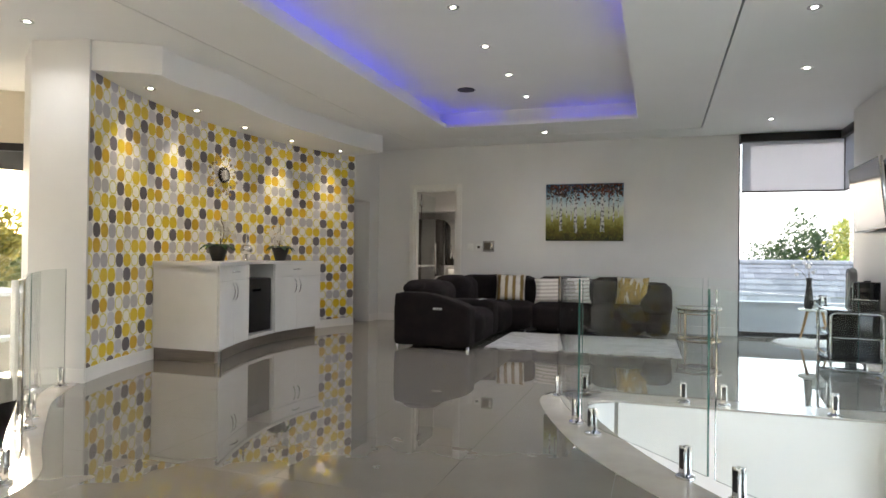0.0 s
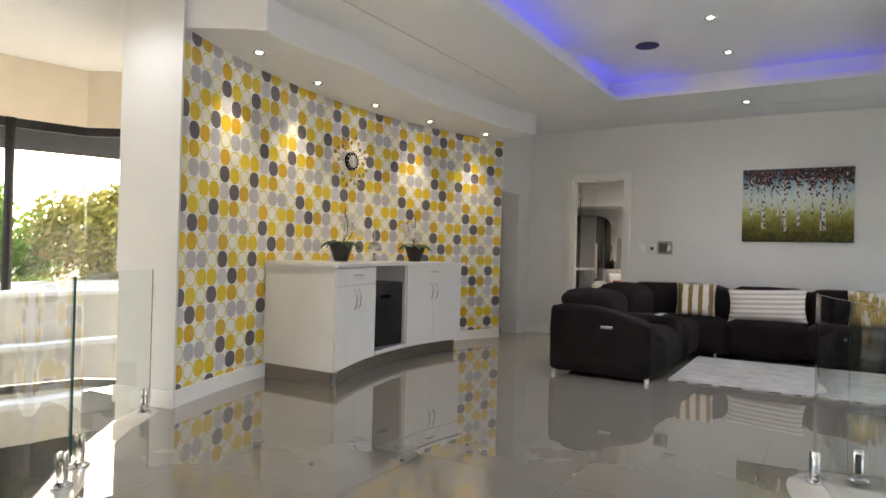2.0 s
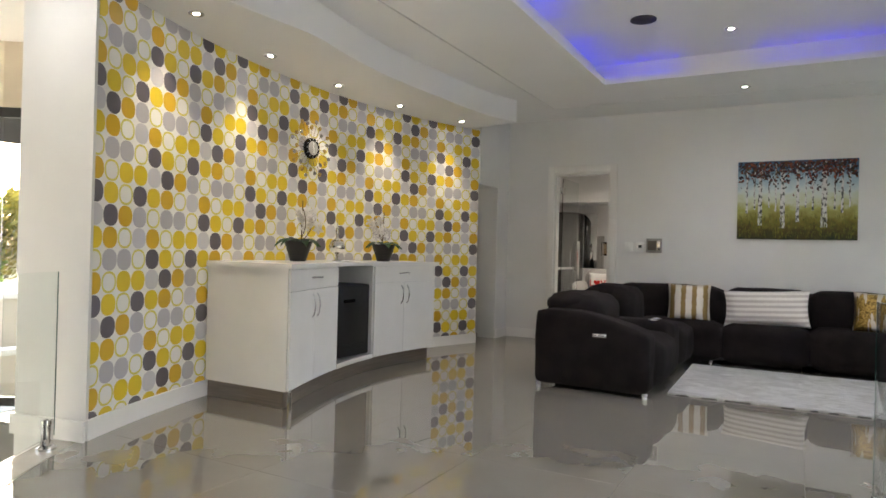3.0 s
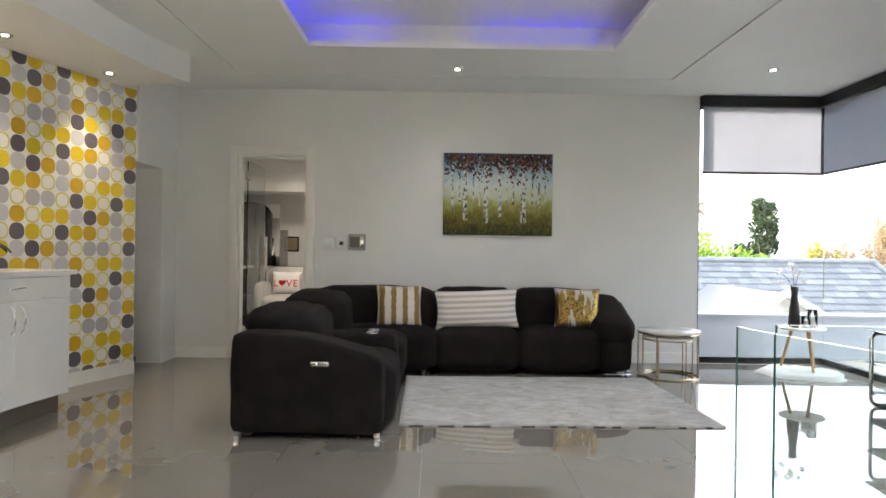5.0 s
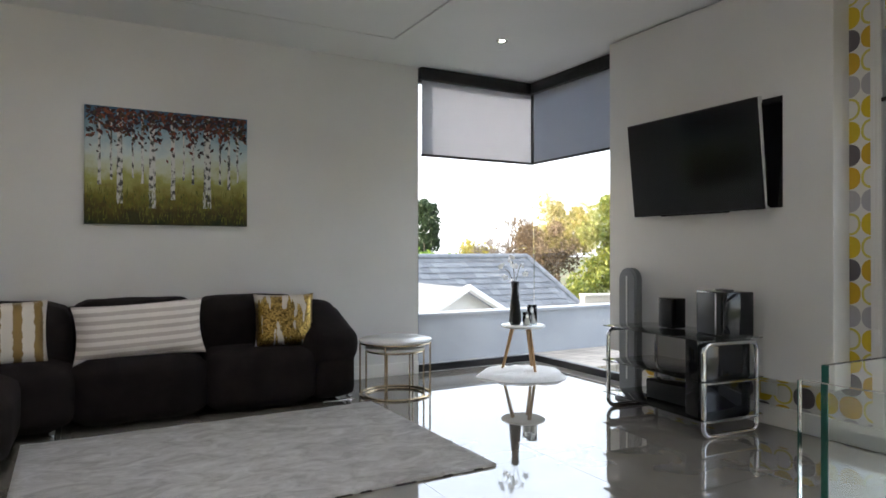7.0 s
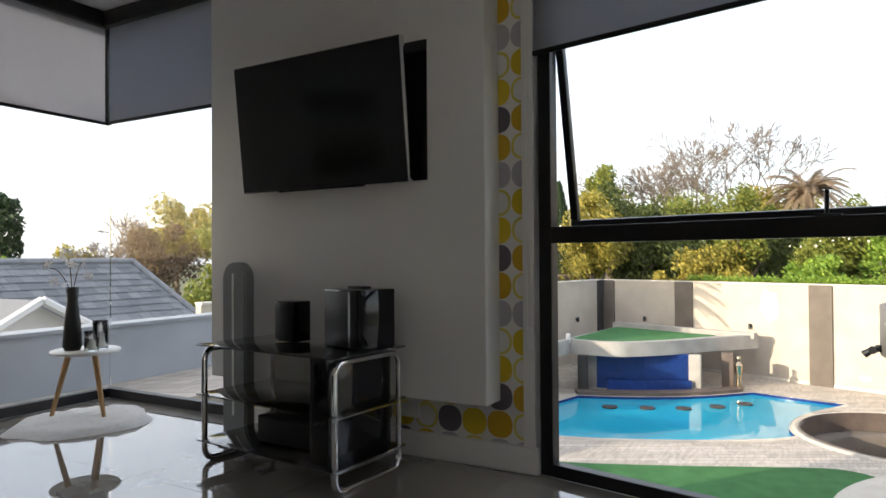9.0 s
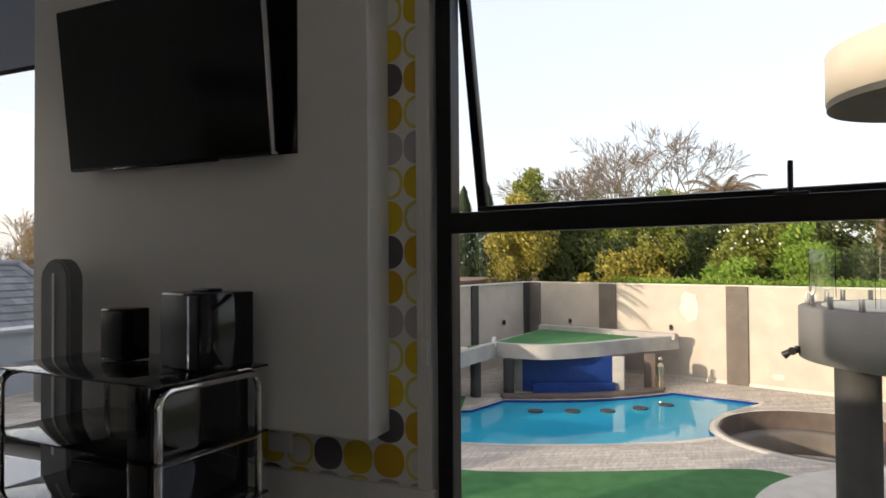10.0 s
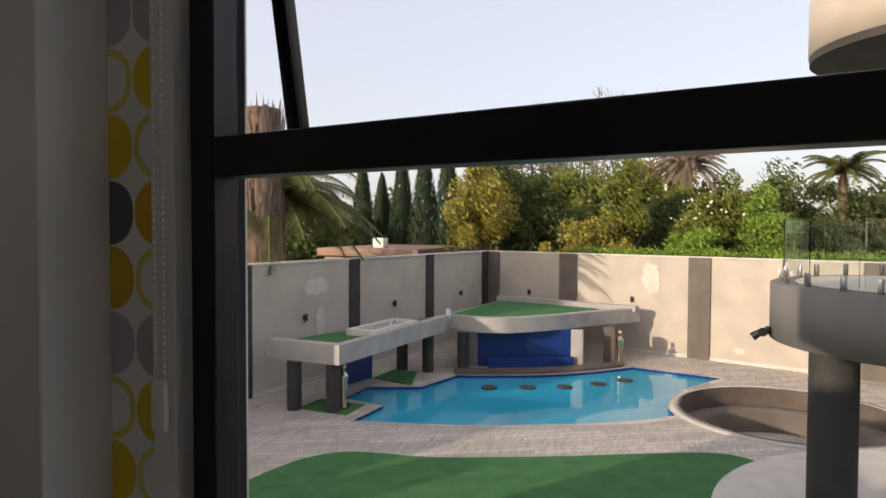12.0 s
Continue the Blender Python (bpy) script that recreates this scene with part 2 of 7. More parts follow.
def wallpaper(name, color, ring=False):
    """One printed cell of the paper: a rounded dot, or a thin ring, on an off-white ground."""
    m = bpy.data.materials.new(name)
    m.use_nodes = True
    nt = m.node_tree
    L, N = nt.links.new, nt.nodes.new
    bs = nt.nodes["Principled BSDF"]
    bs.inputs["Roughness"].default_value = 0.42

    def op(kind, a, b=None):
        n = N("ShaderNodeMath")
        n.operation = kind
        for i, v in enumerate((a, b)):
            if v is None:
                continue
            if isinstance(v, (int, float)):
                n.inputs[i].default_value = v
            else:
                L(v, n.inputs[i])
        return n.outputs[0]

    uv = N("ShaderNodeUVMap")
    uv.uv_map = "print"
    sp = N("ShaderNodeSeparateXYZ")
    L(uv.outputs[0], sp.inputs[0])
    fu, fv = op("SUBTRACT", sp.outputs[0], 0.5), op("SUBTRACT", sp.outputs[1], 0.5)
    d = op("POWER", op("ADD", op("POWER", op("ABSOLUTE", fu), 2.3), op("POWER", op("ABSOLUTE", fv), 2.3)), 1 / 2.3)
    inside = op("LESS_THAN", d, 0.485)
    if ring:
        inside = op("MULTIPLY", inside, op("GREATER_THAN", d, 0.385))
    tc, n = N("ShaderNodeTexCoord"), N("ShaderNodeTexNoise")
    L(tc.outputs["Object"], n.inputs["Vector"])
    n.inputs["Scale"].default_value, n.inputs["Detail"].default_value = 5, 8
    ink = N("ShaderNodeMix")
    ink.data_type = "RGBA"
    ink.inputs[6].default_value, ink.inputs[7].default_value = (*color, 1), (*(c * 0.86 for c in color), 1)
    L(n.outputs[0], ink.inputs[0])
    mix = N("ShaderNodeMix")
    mix.data_type = "RGBA"
    mix.inputs[6].default_value = (0.75, 0.735, 0.70, 1)
    L(inside, mix.inputs[0])
    L(ink.outputs[2], mix.inputs[7])
    n2, b = N("ShaderNodeTexNoise"), N("ShaderNodeBump")
    n2.inputs["Scale"].default_value = 160
    L(tc.outputs["Object"], n2.inputs["Vector"])
    b.inputs["Strength"].default_value, b.inputs["Distance"].default_value = 0.08, 0.004
    L(n2.outputs[0], b.inputs["Height"])
    L(b.outputs[0], bs.inputs["Normal"])
    L(mix.outputs[2], bs.inputs["Base Color"])
    return m


M["paper_yellow"] = wallpaper("paper_yellow_dot", (0.72, 0.53, 0.02))
M["paper_amber"] = wallpaper("paper_amber_dot", (0.64, 0.395, 0.015))
M["paper_dark"] = wallpaper("paper_dark_dot", (0.13, 0.113, 0.132))
M["paper_grey"] = wallpaper("paper_grey_dot", (0.46, 0.445, 0.475))
M["paper_pale"] = wallpaper("paper_pale_dot", (0.58, 0.565, 0.59))
M["paper_ring"] = wallpaper("paper_ring", (0.68, 0.60, 0.12), True)


# ---- builders ----
def box(bm, x0, x1, y0, y1, z0, z1, bevel=0.0, seg=2):
    vs = [bm.verts.new((x, y, z)) for z in (z0, z1) for y in (y0, y1) for x in (x0, x1)]
    fs = [bm.faces.new([vs[i] for i in q]) for q in
          ((0, 2, 3, 1), (4, 5, 7, 6), (0, 1, 5, 4), (2, 6, 7, 3), (0, 4, 6, 2), (1, 3, 7, 5))]
    if bevel:
        es = list({e for f in fs for e in f.edges})
        bmesh.ops.bevel(bm, geom=es, offset=bevel, segments=seg, affect="EDGES", profile=0.5)
    return bm


def B(*boxes, bevel=0.0, seg=2):
    bm = bmesh.new()
    for b in boxes:
        box(bm, *b, bevel=bevel, seg=seg)
    return bm


def prism(bm, pts, z0, z1):
    """A solid from a plan outline."""
    lo = [bm.verts.new((x, y, z0)) for x, y in pts]
    hi = [bm.verts.new((x, y, z1)) for x, y in pts]
    n = len(pts)
    f1, f2 = bm.faces.new(lo), bm.faces.new(hi)
    for i in range(n):
        bm.faces.new((lo[i], lo[(i + 1) % n], hi[(i + 1) % n], hi[i]))
    bmesh.ops.triangulate(bm, faces=[f1, f2])
    bmesh.ops.recalc_face_normals(bm, faces=bm.faces[:])
    return bm


def P(pts, z0, z1):
    return prism(bmesh.new(), pts, z0, z1)


def cyl(bm, x, y, z0, z1, r0, r1=None, n=20, m=None):
    r1 = r0 if r1 is None else r1
    mm = Matrix.Translation((x, y, (z0 + z1) / 2))
    bmesh.ops.create_cone(bm, cap_ends=True, cap_tris=False, segments=n, radius1=r0, radius2=r1, depth=z1 - z0,
                          matrix=(m @ mm) if m else mm)
    return bm


def rod(bm, a, b, r, n=10, r2=None):
    a, b = Vector(a), Vector(b)
    q = (b - a).to_track_quat("Z", "Y").to_matrix().to_4x4()
    bmesh.ops.create_cone(bm, cap_ends=True, segments=n, radius1=r, radius2=r if r2 is None else r2, depth=(b - a).length,
                          matrix=Matrix.Translation((a + b) / 2) @ q)
    return bm


def tube(bm, pts, r, n=8, closed=False):
    """A round bar bent along points."""
    pts = [Vector(p) for p in pts]
    rings, k = [], len(pts)
    up = Vector((0, 0, 1))
    for i, p in enumerate(pts):
        a = pts[i - 1] if (i or closed) else p
        b = pts[(i + 1) % k] if (i < k - 1 or closed) else p
        d = (b - a).normalized()
        s = d.cross(up if abs(d.z) < 0.95 else Vector((1, 0, 0))).normalized()
        if rings and s.dot(last) < 0:
            s = -s
        last = s
        w = s.cross(d).normalized()
        rings.append([bm.verts.new(p + r * (math.cos(t) * s + math.sin(t) * w)) for t in
                      [2 * math.pi * j / n for j in range(n)]])
    for i in range(k if closed else k - 1):
        ra, rb = rings[i], rings[(i + 1) % k]
        for j in range(n):
            bm.faces.new((ra[j], ra[(j + 1) % n], rb[(j + 1) % n], rb[j]))
    if not closed:
        bm.faces.new(rings[0]), bm.faces.new(rings[-1])
    bmesh.ops.recalc_face_normals(bm, faces=bm.faces[:])
    return bm


def lathe(prof, n=24, caps=True):
    bm = bmesh.new()
    rings = [[bm.verts.new((r * math.cos(a), r * math.sin(a), z)) for a in [2 * math.pi * k / n for k in range(n)]] for r, z in prof]
    for a, b in zip(rings, rings[1:]):
        for k in range(n):
            bm.faces.new((a[k], a[(k + 1) % n], b[(k + 1) % n], b[k]))
    if caps:
        bm.faces.new(rings[0][::-1]), bm.faces.new(rings[-1])
    return bm


def mesh_of(name, bm, material, smooth=None):
    me = bpy.data.meshes.new(name)
    if smooth:
        for f in bm.faces:
            f.smooth = True
        for e in bm.edges:
            e.smooth = len(e.link_faces) == 2 and e.calc_face_angle(3.0) < radians(smooth)
    bm.to_mesh(me)
    bm.free()
    me.materials.append(M[material] if isinstance(material, str) else material)
    return me


def part(name, bm, material, parent, label="", smooth=35):
    ob = new(name, mesh_of(name, bm, material, smooth))
    ob.parent = parent
    return tagged(ob, label)


def struct(name, bm, material, label="", smooth=None, category=""):
    return tagged(new(name, mesh_of(name, bm, material, smooth)), label, category or name.split("_")[0], kind="structure")


def thing(name, label, category, at=(0, 0, 0), turn=0.0, group=""):
    ob = new(name)
    ob.empty_display_size = 0.1
    ob.matrix_world = pose(*at, 0, 0, turn)
    return tagged(ob, label, category, group)


def curve_x(knots):
    """x along a smooth line through (y, x) knots, for a given y."""
    ys, xs = [k[0] for k in knots], [k[1] for k in knots]

    def f(y):
        y = min(max(y, ys[0]), ys[-1])
        i = max(j for j in range(len(ys) - 1) if ys[j] <= y) if y < ys[-1] else len(ys) - 2
        h = ys[i + 1] - ys[i]
        t = (y - ys[i]) / h

        def tan(j):
            a, b = max(j - 1, 0), min(j + 1, len(ys) - 1)
            return (xs[b] - xs[a]) / (ys[b] - ys[a])
        return ((2 * t ** 3 - 3 * t ** 2 + 1) * xs[i] + (t ** 3 - 2 * t ** 2 + t) * h * tan(i)
                + (-2 * t ** 3 + 3 * t ** 2) * xs[i + 1] + (t ** 3 - t ** 2) * h * tan(i + 1))
    return f


def span(a, b, n):
    return [a + (b - a) * i / (n - 1) for i in range(n)]


# ---- the plan ----
CEIL, NORTH, EAST = 2.96, 10.4, 2.53
SKEW = -11.0  # the pool window runs at this angle to the wall
# stair void beside the lounge: west edge of its coping, and the open edge 0.3 m inside
VOID_OUT = curve_x([(1.55, 2.6), (1.75, 2.0), (2.2, 1.2), (2.75, 0.6), (3.27, 0.15), (3.64, -0.12), (3.95, -0.31), (4.6, -0.58), (5.1, -0.73), (5.4, -0.72), (5.58, -0.58), (5.64, -0.3)])
VOID_IN = curve_x([(1.9, 2.6), (2.1, 2.0), (2.5, 1.3), (3.0, 0.72), (3.5, 0.34), (3.9, 0.1), (4.4, -0.14), (4.8, -0.29), (5.1, -0.36), (5.25, -0.3), (5.33, -0.1)])
# entrance void: edge of the gallery floor
HALL_IN = curve_x([(-1.2, -6.6), (-0.4, -5.6), (0.3, -4.6), (0.95, -3.65), (1.5, -3.12), (2.05, -2.95), (2.46, -3.05), (2.85, -3.5), (3.3, -3.98), (3.75, -4.4), (4.3, -4.75)])
HALL_OUT = curve_x([(-1.2, -6.3), (-0.4, -5.3), (0.3, -4.3), (0.95, -3.35), (1.5, -2.85), (2.05, -2.68), (2.46, -2.78), (2.85, -3.22), (3.3, -3.72), (3.75, -4.18), (4.3, -4.55)])
# feature wall: a shallow arc, hollow side to the room
ARC_C, ARC_R = (1.45, 6.9), 6.5


def arc_x(y, inset=0.0):
    return ARC_C[0] - math.sqrt((ARC_R - inset) ** 2 - (y - ARC_C[1]) ** 2)


# ---- floor ----
SX0, SX1, SY0, SY1 = -6.2, 2.7, -3.2, 10.62


def slab_rows(xa, xb, z0, z1, ya, yb, n):
    """A slab between two plan curves x = xa(y) and x = xb(y)."""
    ys = span(ya, yb, n)
    pts = [(xb(y), y) for y in ys] + [(xa(y), y) for y in reversed(ys)]
    return P(pts, z0, z1)


floor = struct("floor", slab_rows(lambda y: HALL_IN(y) if y < 4.3 else -6.2, lambda y: VOID_IN(y), -0.3, -0.012, 1.9, 4.29, 60), "grout",
               "pale glossy porcelain tiled gallery floor")
bm = bmesh.new()
for ya, yb in zip(span(4.29, 5.33, 20), span(4.29, 5.33, 20)[1:]):
    prism(bm, [(-5.6, ya), (VOID_IN(ya), ya), (VOID_IN(yb), yb), (-5.6, yb)], -0.3, -0.012)
prism(bm, [(-5.6, 5.33), (2.1, 5.33), (2.54, 6.9), (2.7, 6.95), (2.7, 10.52), (-5.6, 10.52)], -0.3, -0.012)
prism(bm, [(HALL_IN(y), y) for y in span(-1.2, 1.9, 40)] + [(2.7, 1.9), (2.7, -3.2), (-6.6, -3.2)], -0.3, -0.012)
part("slab", bm, "grout", floor, "tile bed of the floor", None)
part("coping", slab_rows(VOID_IN, VOID_OUT, -0.012, 0.002, 1.9, 5.33, 80), "coping", floor, "polished coping round the stair void", None)
part("coping", B((-0.3, 2.05, 5.33, 5.64, -0.012, 0.002)), "coping", floor, "", None)
part("coping", slab_rows(HALL_IN, HALL_OUT, -0.012, 0.002, -1.2, 4.3, 80), "coping", floor, "polished coping round the entrance void", None)

# ---- walls ----
NW = struct("wall_north", B((-4.75, -3.83, NORTH, NORTH + 0.12, 0, CEIL + 0.4), (-3.08, 1.25, NORTH, NORTH + 0.12, 0, CEIL + 0.4),
                            (-3.83, -3.08, NORTH, NORTH + 0.12, 2.24, CEIL + 0.4), (1.25, 2.85, NORTH, NORTH + 0.12, CEIL, CEIL + 0.4)), "wall", "smooth off-white painted wall")
ww = bmesh.new()
ys = span(4.34, 9.47, 60)
prism(ww, [(arc_x(y), y) for y in ys] + [(-5.6, 9.47), (-5.6, 4.6), (-5.05, 4.22)], -3.1, CEIL + 0.4)
box(ww, -4.75, -4.5, 9.47, 10.4, 2.02, CEIL + 0.4)
box(ww, -4.75, -4.5, 10.02, 10.4, 0, 2.02)
struct("wall_west", ww, "wall", "off-white curved feature wall and doorway reveal")
# Slot at 2.3 to 2.45 m is added, unseen, to let daylight in.
struct("wall_passage", B((-6.4, -6.2, 9.4, 10.7, 0, 2.3), (-6.4, -6.2, 9.4, 10.7, 2.45, 3.2), (-6.4, -4.75, 10.4, 10.52, 0, 3.2), (-6.4, -5.6, 9.2, 9.4, 0, 3.2)), "wall", "passage wall behind the doorway, with an added daylight slot")
we = B((EAST, 2.75, 6.88, 8.98, -3.1, CEIL + 0.4), (EAST, 2.75, -3.2, 0.6, -3.1, CEIL + 0.4))
struct("wall_east", we, "wall", "off-white wall carrying the television")
struct("column", B((1.68, 1.92, 5.06, 5.28, -3.1, CEIL), bevel=0.004), "wall", "slim white square column at the stair void")
struct("column_frame", B((1.922, 1.99, 5.04, 5.12, -3.1, CEIL), bevel=0.003), "black", "black metal post and rail beside the white column")
struct("wall_south", B((-7.8, 2.75, -3.4, -3.2, -3.1, CEIL + 0.4)), "wall", "plain off-white wall")
bm = B((-5.6, 2.6, 5.34, 5.5, -3.1, -0.3))
box(bm, -0.6, 2.6, 5.314, 5.327, -3.1, -0.013)
prism(bm, [(VOID_IN(y) + 0.003, y) for y in span(1.9, 5.3, 40)] + [(VOID_IN(y) + 0.012, y) for y in reversed(span(1.9, 5.3, 40))], -0.3, -0.013)
struct("wall_stair", bm, "ceiling", "white wall of the stair void")
struct("floor_lower", B((-9, 2.7, -3.4, 5.5, -3.2, -3.1)), "coping", "tiled floor of the level below")
# Added area lamp at the stair window brightens the void in the sky's place.
sky_in = new("stair_window_fill", bpy.data.lights.new("stair_window_fill", "AREA"))
sky_in.data.shape, sky_in.data.size, sky_in.data.size_y = "RECTANGLE", 3.7, 2.7
sky_in.data.energy, sky_in.data.color = 17, (0.84, 0.95, 1.0)
sky_in.matrix_world = look((2.47, 2.58, -1.5), (-1.0, 2.58, -1.5))
struct("roof", B((-8.0, 2.8, -3.4, 10.7, CEIL + 0.4, CEIL + 0.6)), "wall", "flat roof slab")

# ---- ceiling with light tray and shadow gaps ----
TX0, TX1, TY0, TY1 = -2.77, -0.13, 2.6, 8.85
GX0, GX1, GY1, G = -3.64, 0.7, 9.75, 0.009
bm = B((-8.0, GX0 - G, -3.2, NORTH + 0.2, CEIL, CEIL + 0.06), (GX1 + G, 2.85, -3.2, NORTH + 0.2, CEIL, CEIL + 0.06),
       (GX0 - G, GX1 + G, GY1 + G, NORTH + 0.2, CEIL, CEIL + 0.06),
       (GX0 + G, TX0, -3.2, GY1 - G, CEIL, CEIL + 0.06), (TX1, GX1 - G, -3.2, GY1 - G, CEIL, CEIL + 0.06),
       (TX0, TX1, TY1, GY1 - G, CEIL, CEIL + 0.06), (TX0, TX1, -3.2, TY0, CEIL, CEIL + 0.06))
box(bm, -3.9, 0.9, -3.2, 10.2, CEIL + 0.24, CEIL + 0.3)
E2 = 0.14
for b in ((TX0 - E2 - 0.05, TX0 - E2, TY0 - E2, TY1 + E2), (TX1 + E2, TX1 + E2 + 0.05, TY0 - E2, TY1 + E2),
          (TX0 - E2, TX1 + E2, TY1 + E2, TY1 + E2 + 0.05), (TX0 - E2, TX1 + E2, TY0 - E2 - 0.05, TY0 - E2)):
    box(bm, *b, CEIL + 0.06, CEIL + 0.24)
box(bm, GX0 - 0.1, GX0 + 0.1, -3.2, 9.9, CEIL + 0.062, CEIL + 0.08)
box(bm, GX1 - 0.1, GX1 + 0.1, -3.2, 9.9, CEIL + 0.062, CEIL + 0.08)
box(bm, GX0 + 0.1, GX1 - 0.1, GY1 - 0.1, GY1 + 0.1, CEIL + 0.062, CEIL + 0.08)
struct("ceiling", bm, "ceiling", "white plaster ceiling with a recessed light tray")

# feature-wall bulkhead
yb = span(4.68, 9.14, 40)
ease = lambda v: (lambda t: t * t * (3 - 2 * t))(min(max(v, 0.0), 1.0))
depth = lambda y: 0.88 - 0.32 * (1 - ease((y - 4.68) / 1.2)) - 0.17 * ease((y - 7.4) / 1.75)
pts = [(-4.56, 4.36), (-4.2, 4.56)] + [(arc_x(y, depth(y)), y) for y in yb] + [(-4.5, 9.3)] + [(arc_x(y) + 0.002, y) for y in reversed(span(4.4, 9.25, 30))]
struct("bulkhead", P(pts, 2.7, CEIL), "ceiling", "curved white plaster bulkhead over the feature wall", 30)


# ---- wallpaper, skirting, panel ----
INKS = ("yellow", "amber", "dark", "grey", "pale", "ring")
# the four columns of the repeat, from the top down; every fourth column steps the repeat by two
COLUMNS = (("amber", "dark", "pale", "yellow", "ring"), ("yellow", "dark", "amber", "grey", "ring"),
           ("amber", "ring", "grey", "yellow", "ring"), ("dark", "grey", "pale", "ring", "yellow"))
STARTS = (1, 0, 4, 0)


def papered(name, line, z0, z1, parent, first, start=0.0, level=2.0, wide=0.1435, tall=0.1361):
    """A sheet of wallpaper along a plan line, from its right end leftwards, one face or two to a printed cell."""
    bm = bmesh.new()
    uvl = bm.loops.layers.uv.new("print")
    runs = [0.0]
    for p, q in zip(line, line[1:]):
        runs.append(runs[-1] + math.dist(p, q))

    def at(u):
        i = max(j for j in range(len(runs) - 1) if runs[j] <= u + 1e-9)
        f = (u - runs[i]) / (runs[i + 1] - runs[i])
        return line[i][0] + (line[i + 1][0] - line[i][0]) * f, line[i][1] + (line[i + 1][1] - line[i][1]) * f

    half = wide / 2
    cuts = sorted({0.0, runs[-1]} | {k * half - start for k in range(1, 400) if 0 < k * half - start < runs[-1]})
    m0, m1 = math.floor((level + tall / 2 - z1) / tall), math.ceil((level + tall / 2 - z0) / tall)
    for ua, ub in zip(cuts, cuts[1:]):
        c = math.floor(((ua + ub) / 2 + start) / wide)
        k = first - c
        pa, pb = at(ua), at(ub)
        fa, fb = (ua + start) / wide - c, (ub + start) / wide - c
        for m in range(m0, m1):
            top = level + tall / 2 - m * tall
            lo, hi = max(top - tall, z0), min(top, z1)
            if hi - lo < 1e-4:
                continue
            va, vb = (lo - top) / tall + 1, (hi - top) / tall + 1
            f = bm.faces.new([bm.verts.new(v) for v in ((*pa, lo), (*pb, lo), (*pb, hi), (*pa, hi))])
            f.material_index = INKS.index(COLUMNS[k % 4][(STARTS[k % 4] + 2 * (k // 4) + m) % 5])
            for lp, uvc in zip(f.loops, ((fa, va), (fb, va), (fb, vb), (fa, vb))):
                lp[uvl].uv = uvc
    bmesh.ops.remove_doubles(bm, verts=bm.verts[:], dist=1e-4)
    ob = part(name, bm, "paper_yellow", parent, "yellow, gold and grey dotted wallpaper", 60)
    for ink in INKS[1:]:
        ob.data.materials.append(M["paper_" + ink])
    return ob


WW = bpy.data.objects["wall_west"]
papered("wallpaper", [(arc_x(y) + 0.004, y) for y in span(9.468, 4.36, 60)], 0.12, 2.7, WW, 8)
WE = bpy.data.objects["wall_east"]
papered("wallpaper", [(EAST - 0.004, 6.935), (EAST - 0.004, 8.96)], 0.12, CEIL, WE, 2, 0.0785, 1.90, 0.1435, 0.1400)


def strip(line, d, z0, z1):
    """A moulding that stands d proud of a plan line, on its right side."""
    out = []
    for i, p in enumerate(line):
        a, b = Vector(line[max(i - 1, 0)]), Vector(line[min(i + 1, len(line) - 1)])
        t = (b - a).normalized()
        out.append((p[0] + t.y * d, p[1] - t.x * d))
    return P(list(line) + out[::-1], z0, z1)


struct("baseboard_west", strip([(arc_x(y), y) for y in span(4.34, 9.47, 40)], 0.016, 0, 0.12), "skirting", "white painted skirting board", 30)
struct("baseboard_return", B((-4.5, -4.484, 10.02, NORTH - 0.016, 0, 0.12)), "skirting", "white painted skirting board")
struct("baseboard_pier", strip([(-5.05, 4.205), (-4.5, 4.325)], 0.016, 0, 0.12), "skirting", "white painted skirting board")
struct("baseboard_north", B((-4.5, -3.93, NORTH - 0.016, NORTH, 0, 0.12), (-2.98, 1.25, NORTH - 0.016, NORTH, 0, 0.12), bevel=0.003), "skirting", "white painted skirting board")
struct("baseboard_east", B((EAST - 0.03, EAST, 6.86, 8.98, 0, 0.13), bevel=0.003), "skirting", "white painted skirting board")
struct("tv_panel", B((2.36, EAST, 7.067, 8.96, 0.34, CEIL - 0.012), bevel=0.006), "wall", "off-white plaster panel standing proud of the wall")

# ---- doorway in the north wall, and the room behind ----
door_frame = struct("door_1", B((-3.83, -3.80, NORTH + 0.005, NORTH + 0.119, 0, 2.24), (-3.11, -3.08, NORTH + 0.005, NORTH + 0.119, 0, 2.24), (-3.80, -3.11, NORTH + 0.005, NORTH + 0.119, 2.21, 2.24)), "trim_white", "white painted door frame with an open glass door")
part("architrave", B((-3.92, -3.83, NORTH - 0.018, NORTH + 0.004, 0, 2.33), (-3.08, -2.99, NORTH - 0.018, NORTH + 0.004, 0, 2.33), (-3.83, -3.08, NORTH - 0.018, NORTH + 0.004, 2.24, 2.33), bevel=0.005), "trim_white", door_frame)
leaf = part("glass_leaf", B((-3.79, -3.778, NORTH + 0.2, NORTH + 0.92, 0.02, 2.19)), "glass", door_frame, "frameless glass door leaf, standing open", None)
leaf.visible_shadow = False
for z in (0.25, 1.98):
    part("hinge", B((-3.80, -3.765, NORTH + 0.12, NORTH + 0.26, z, z + 0.09), bevel=0.004), "chrome", door_frame, "chrome glass hinge")
part("door_handle", rod(rod(bmesh.new(), (-3.74, NORTH + 0.85, 0.8), (-3.74, NORTH + 0.85, 1.35), 0.014), (-3.78, NORTH + 0.85, 1.0), (-3.74, NORTH + 0.85, 1.0), 0.008), "chrome", door_frame, "long chrome pull handle")
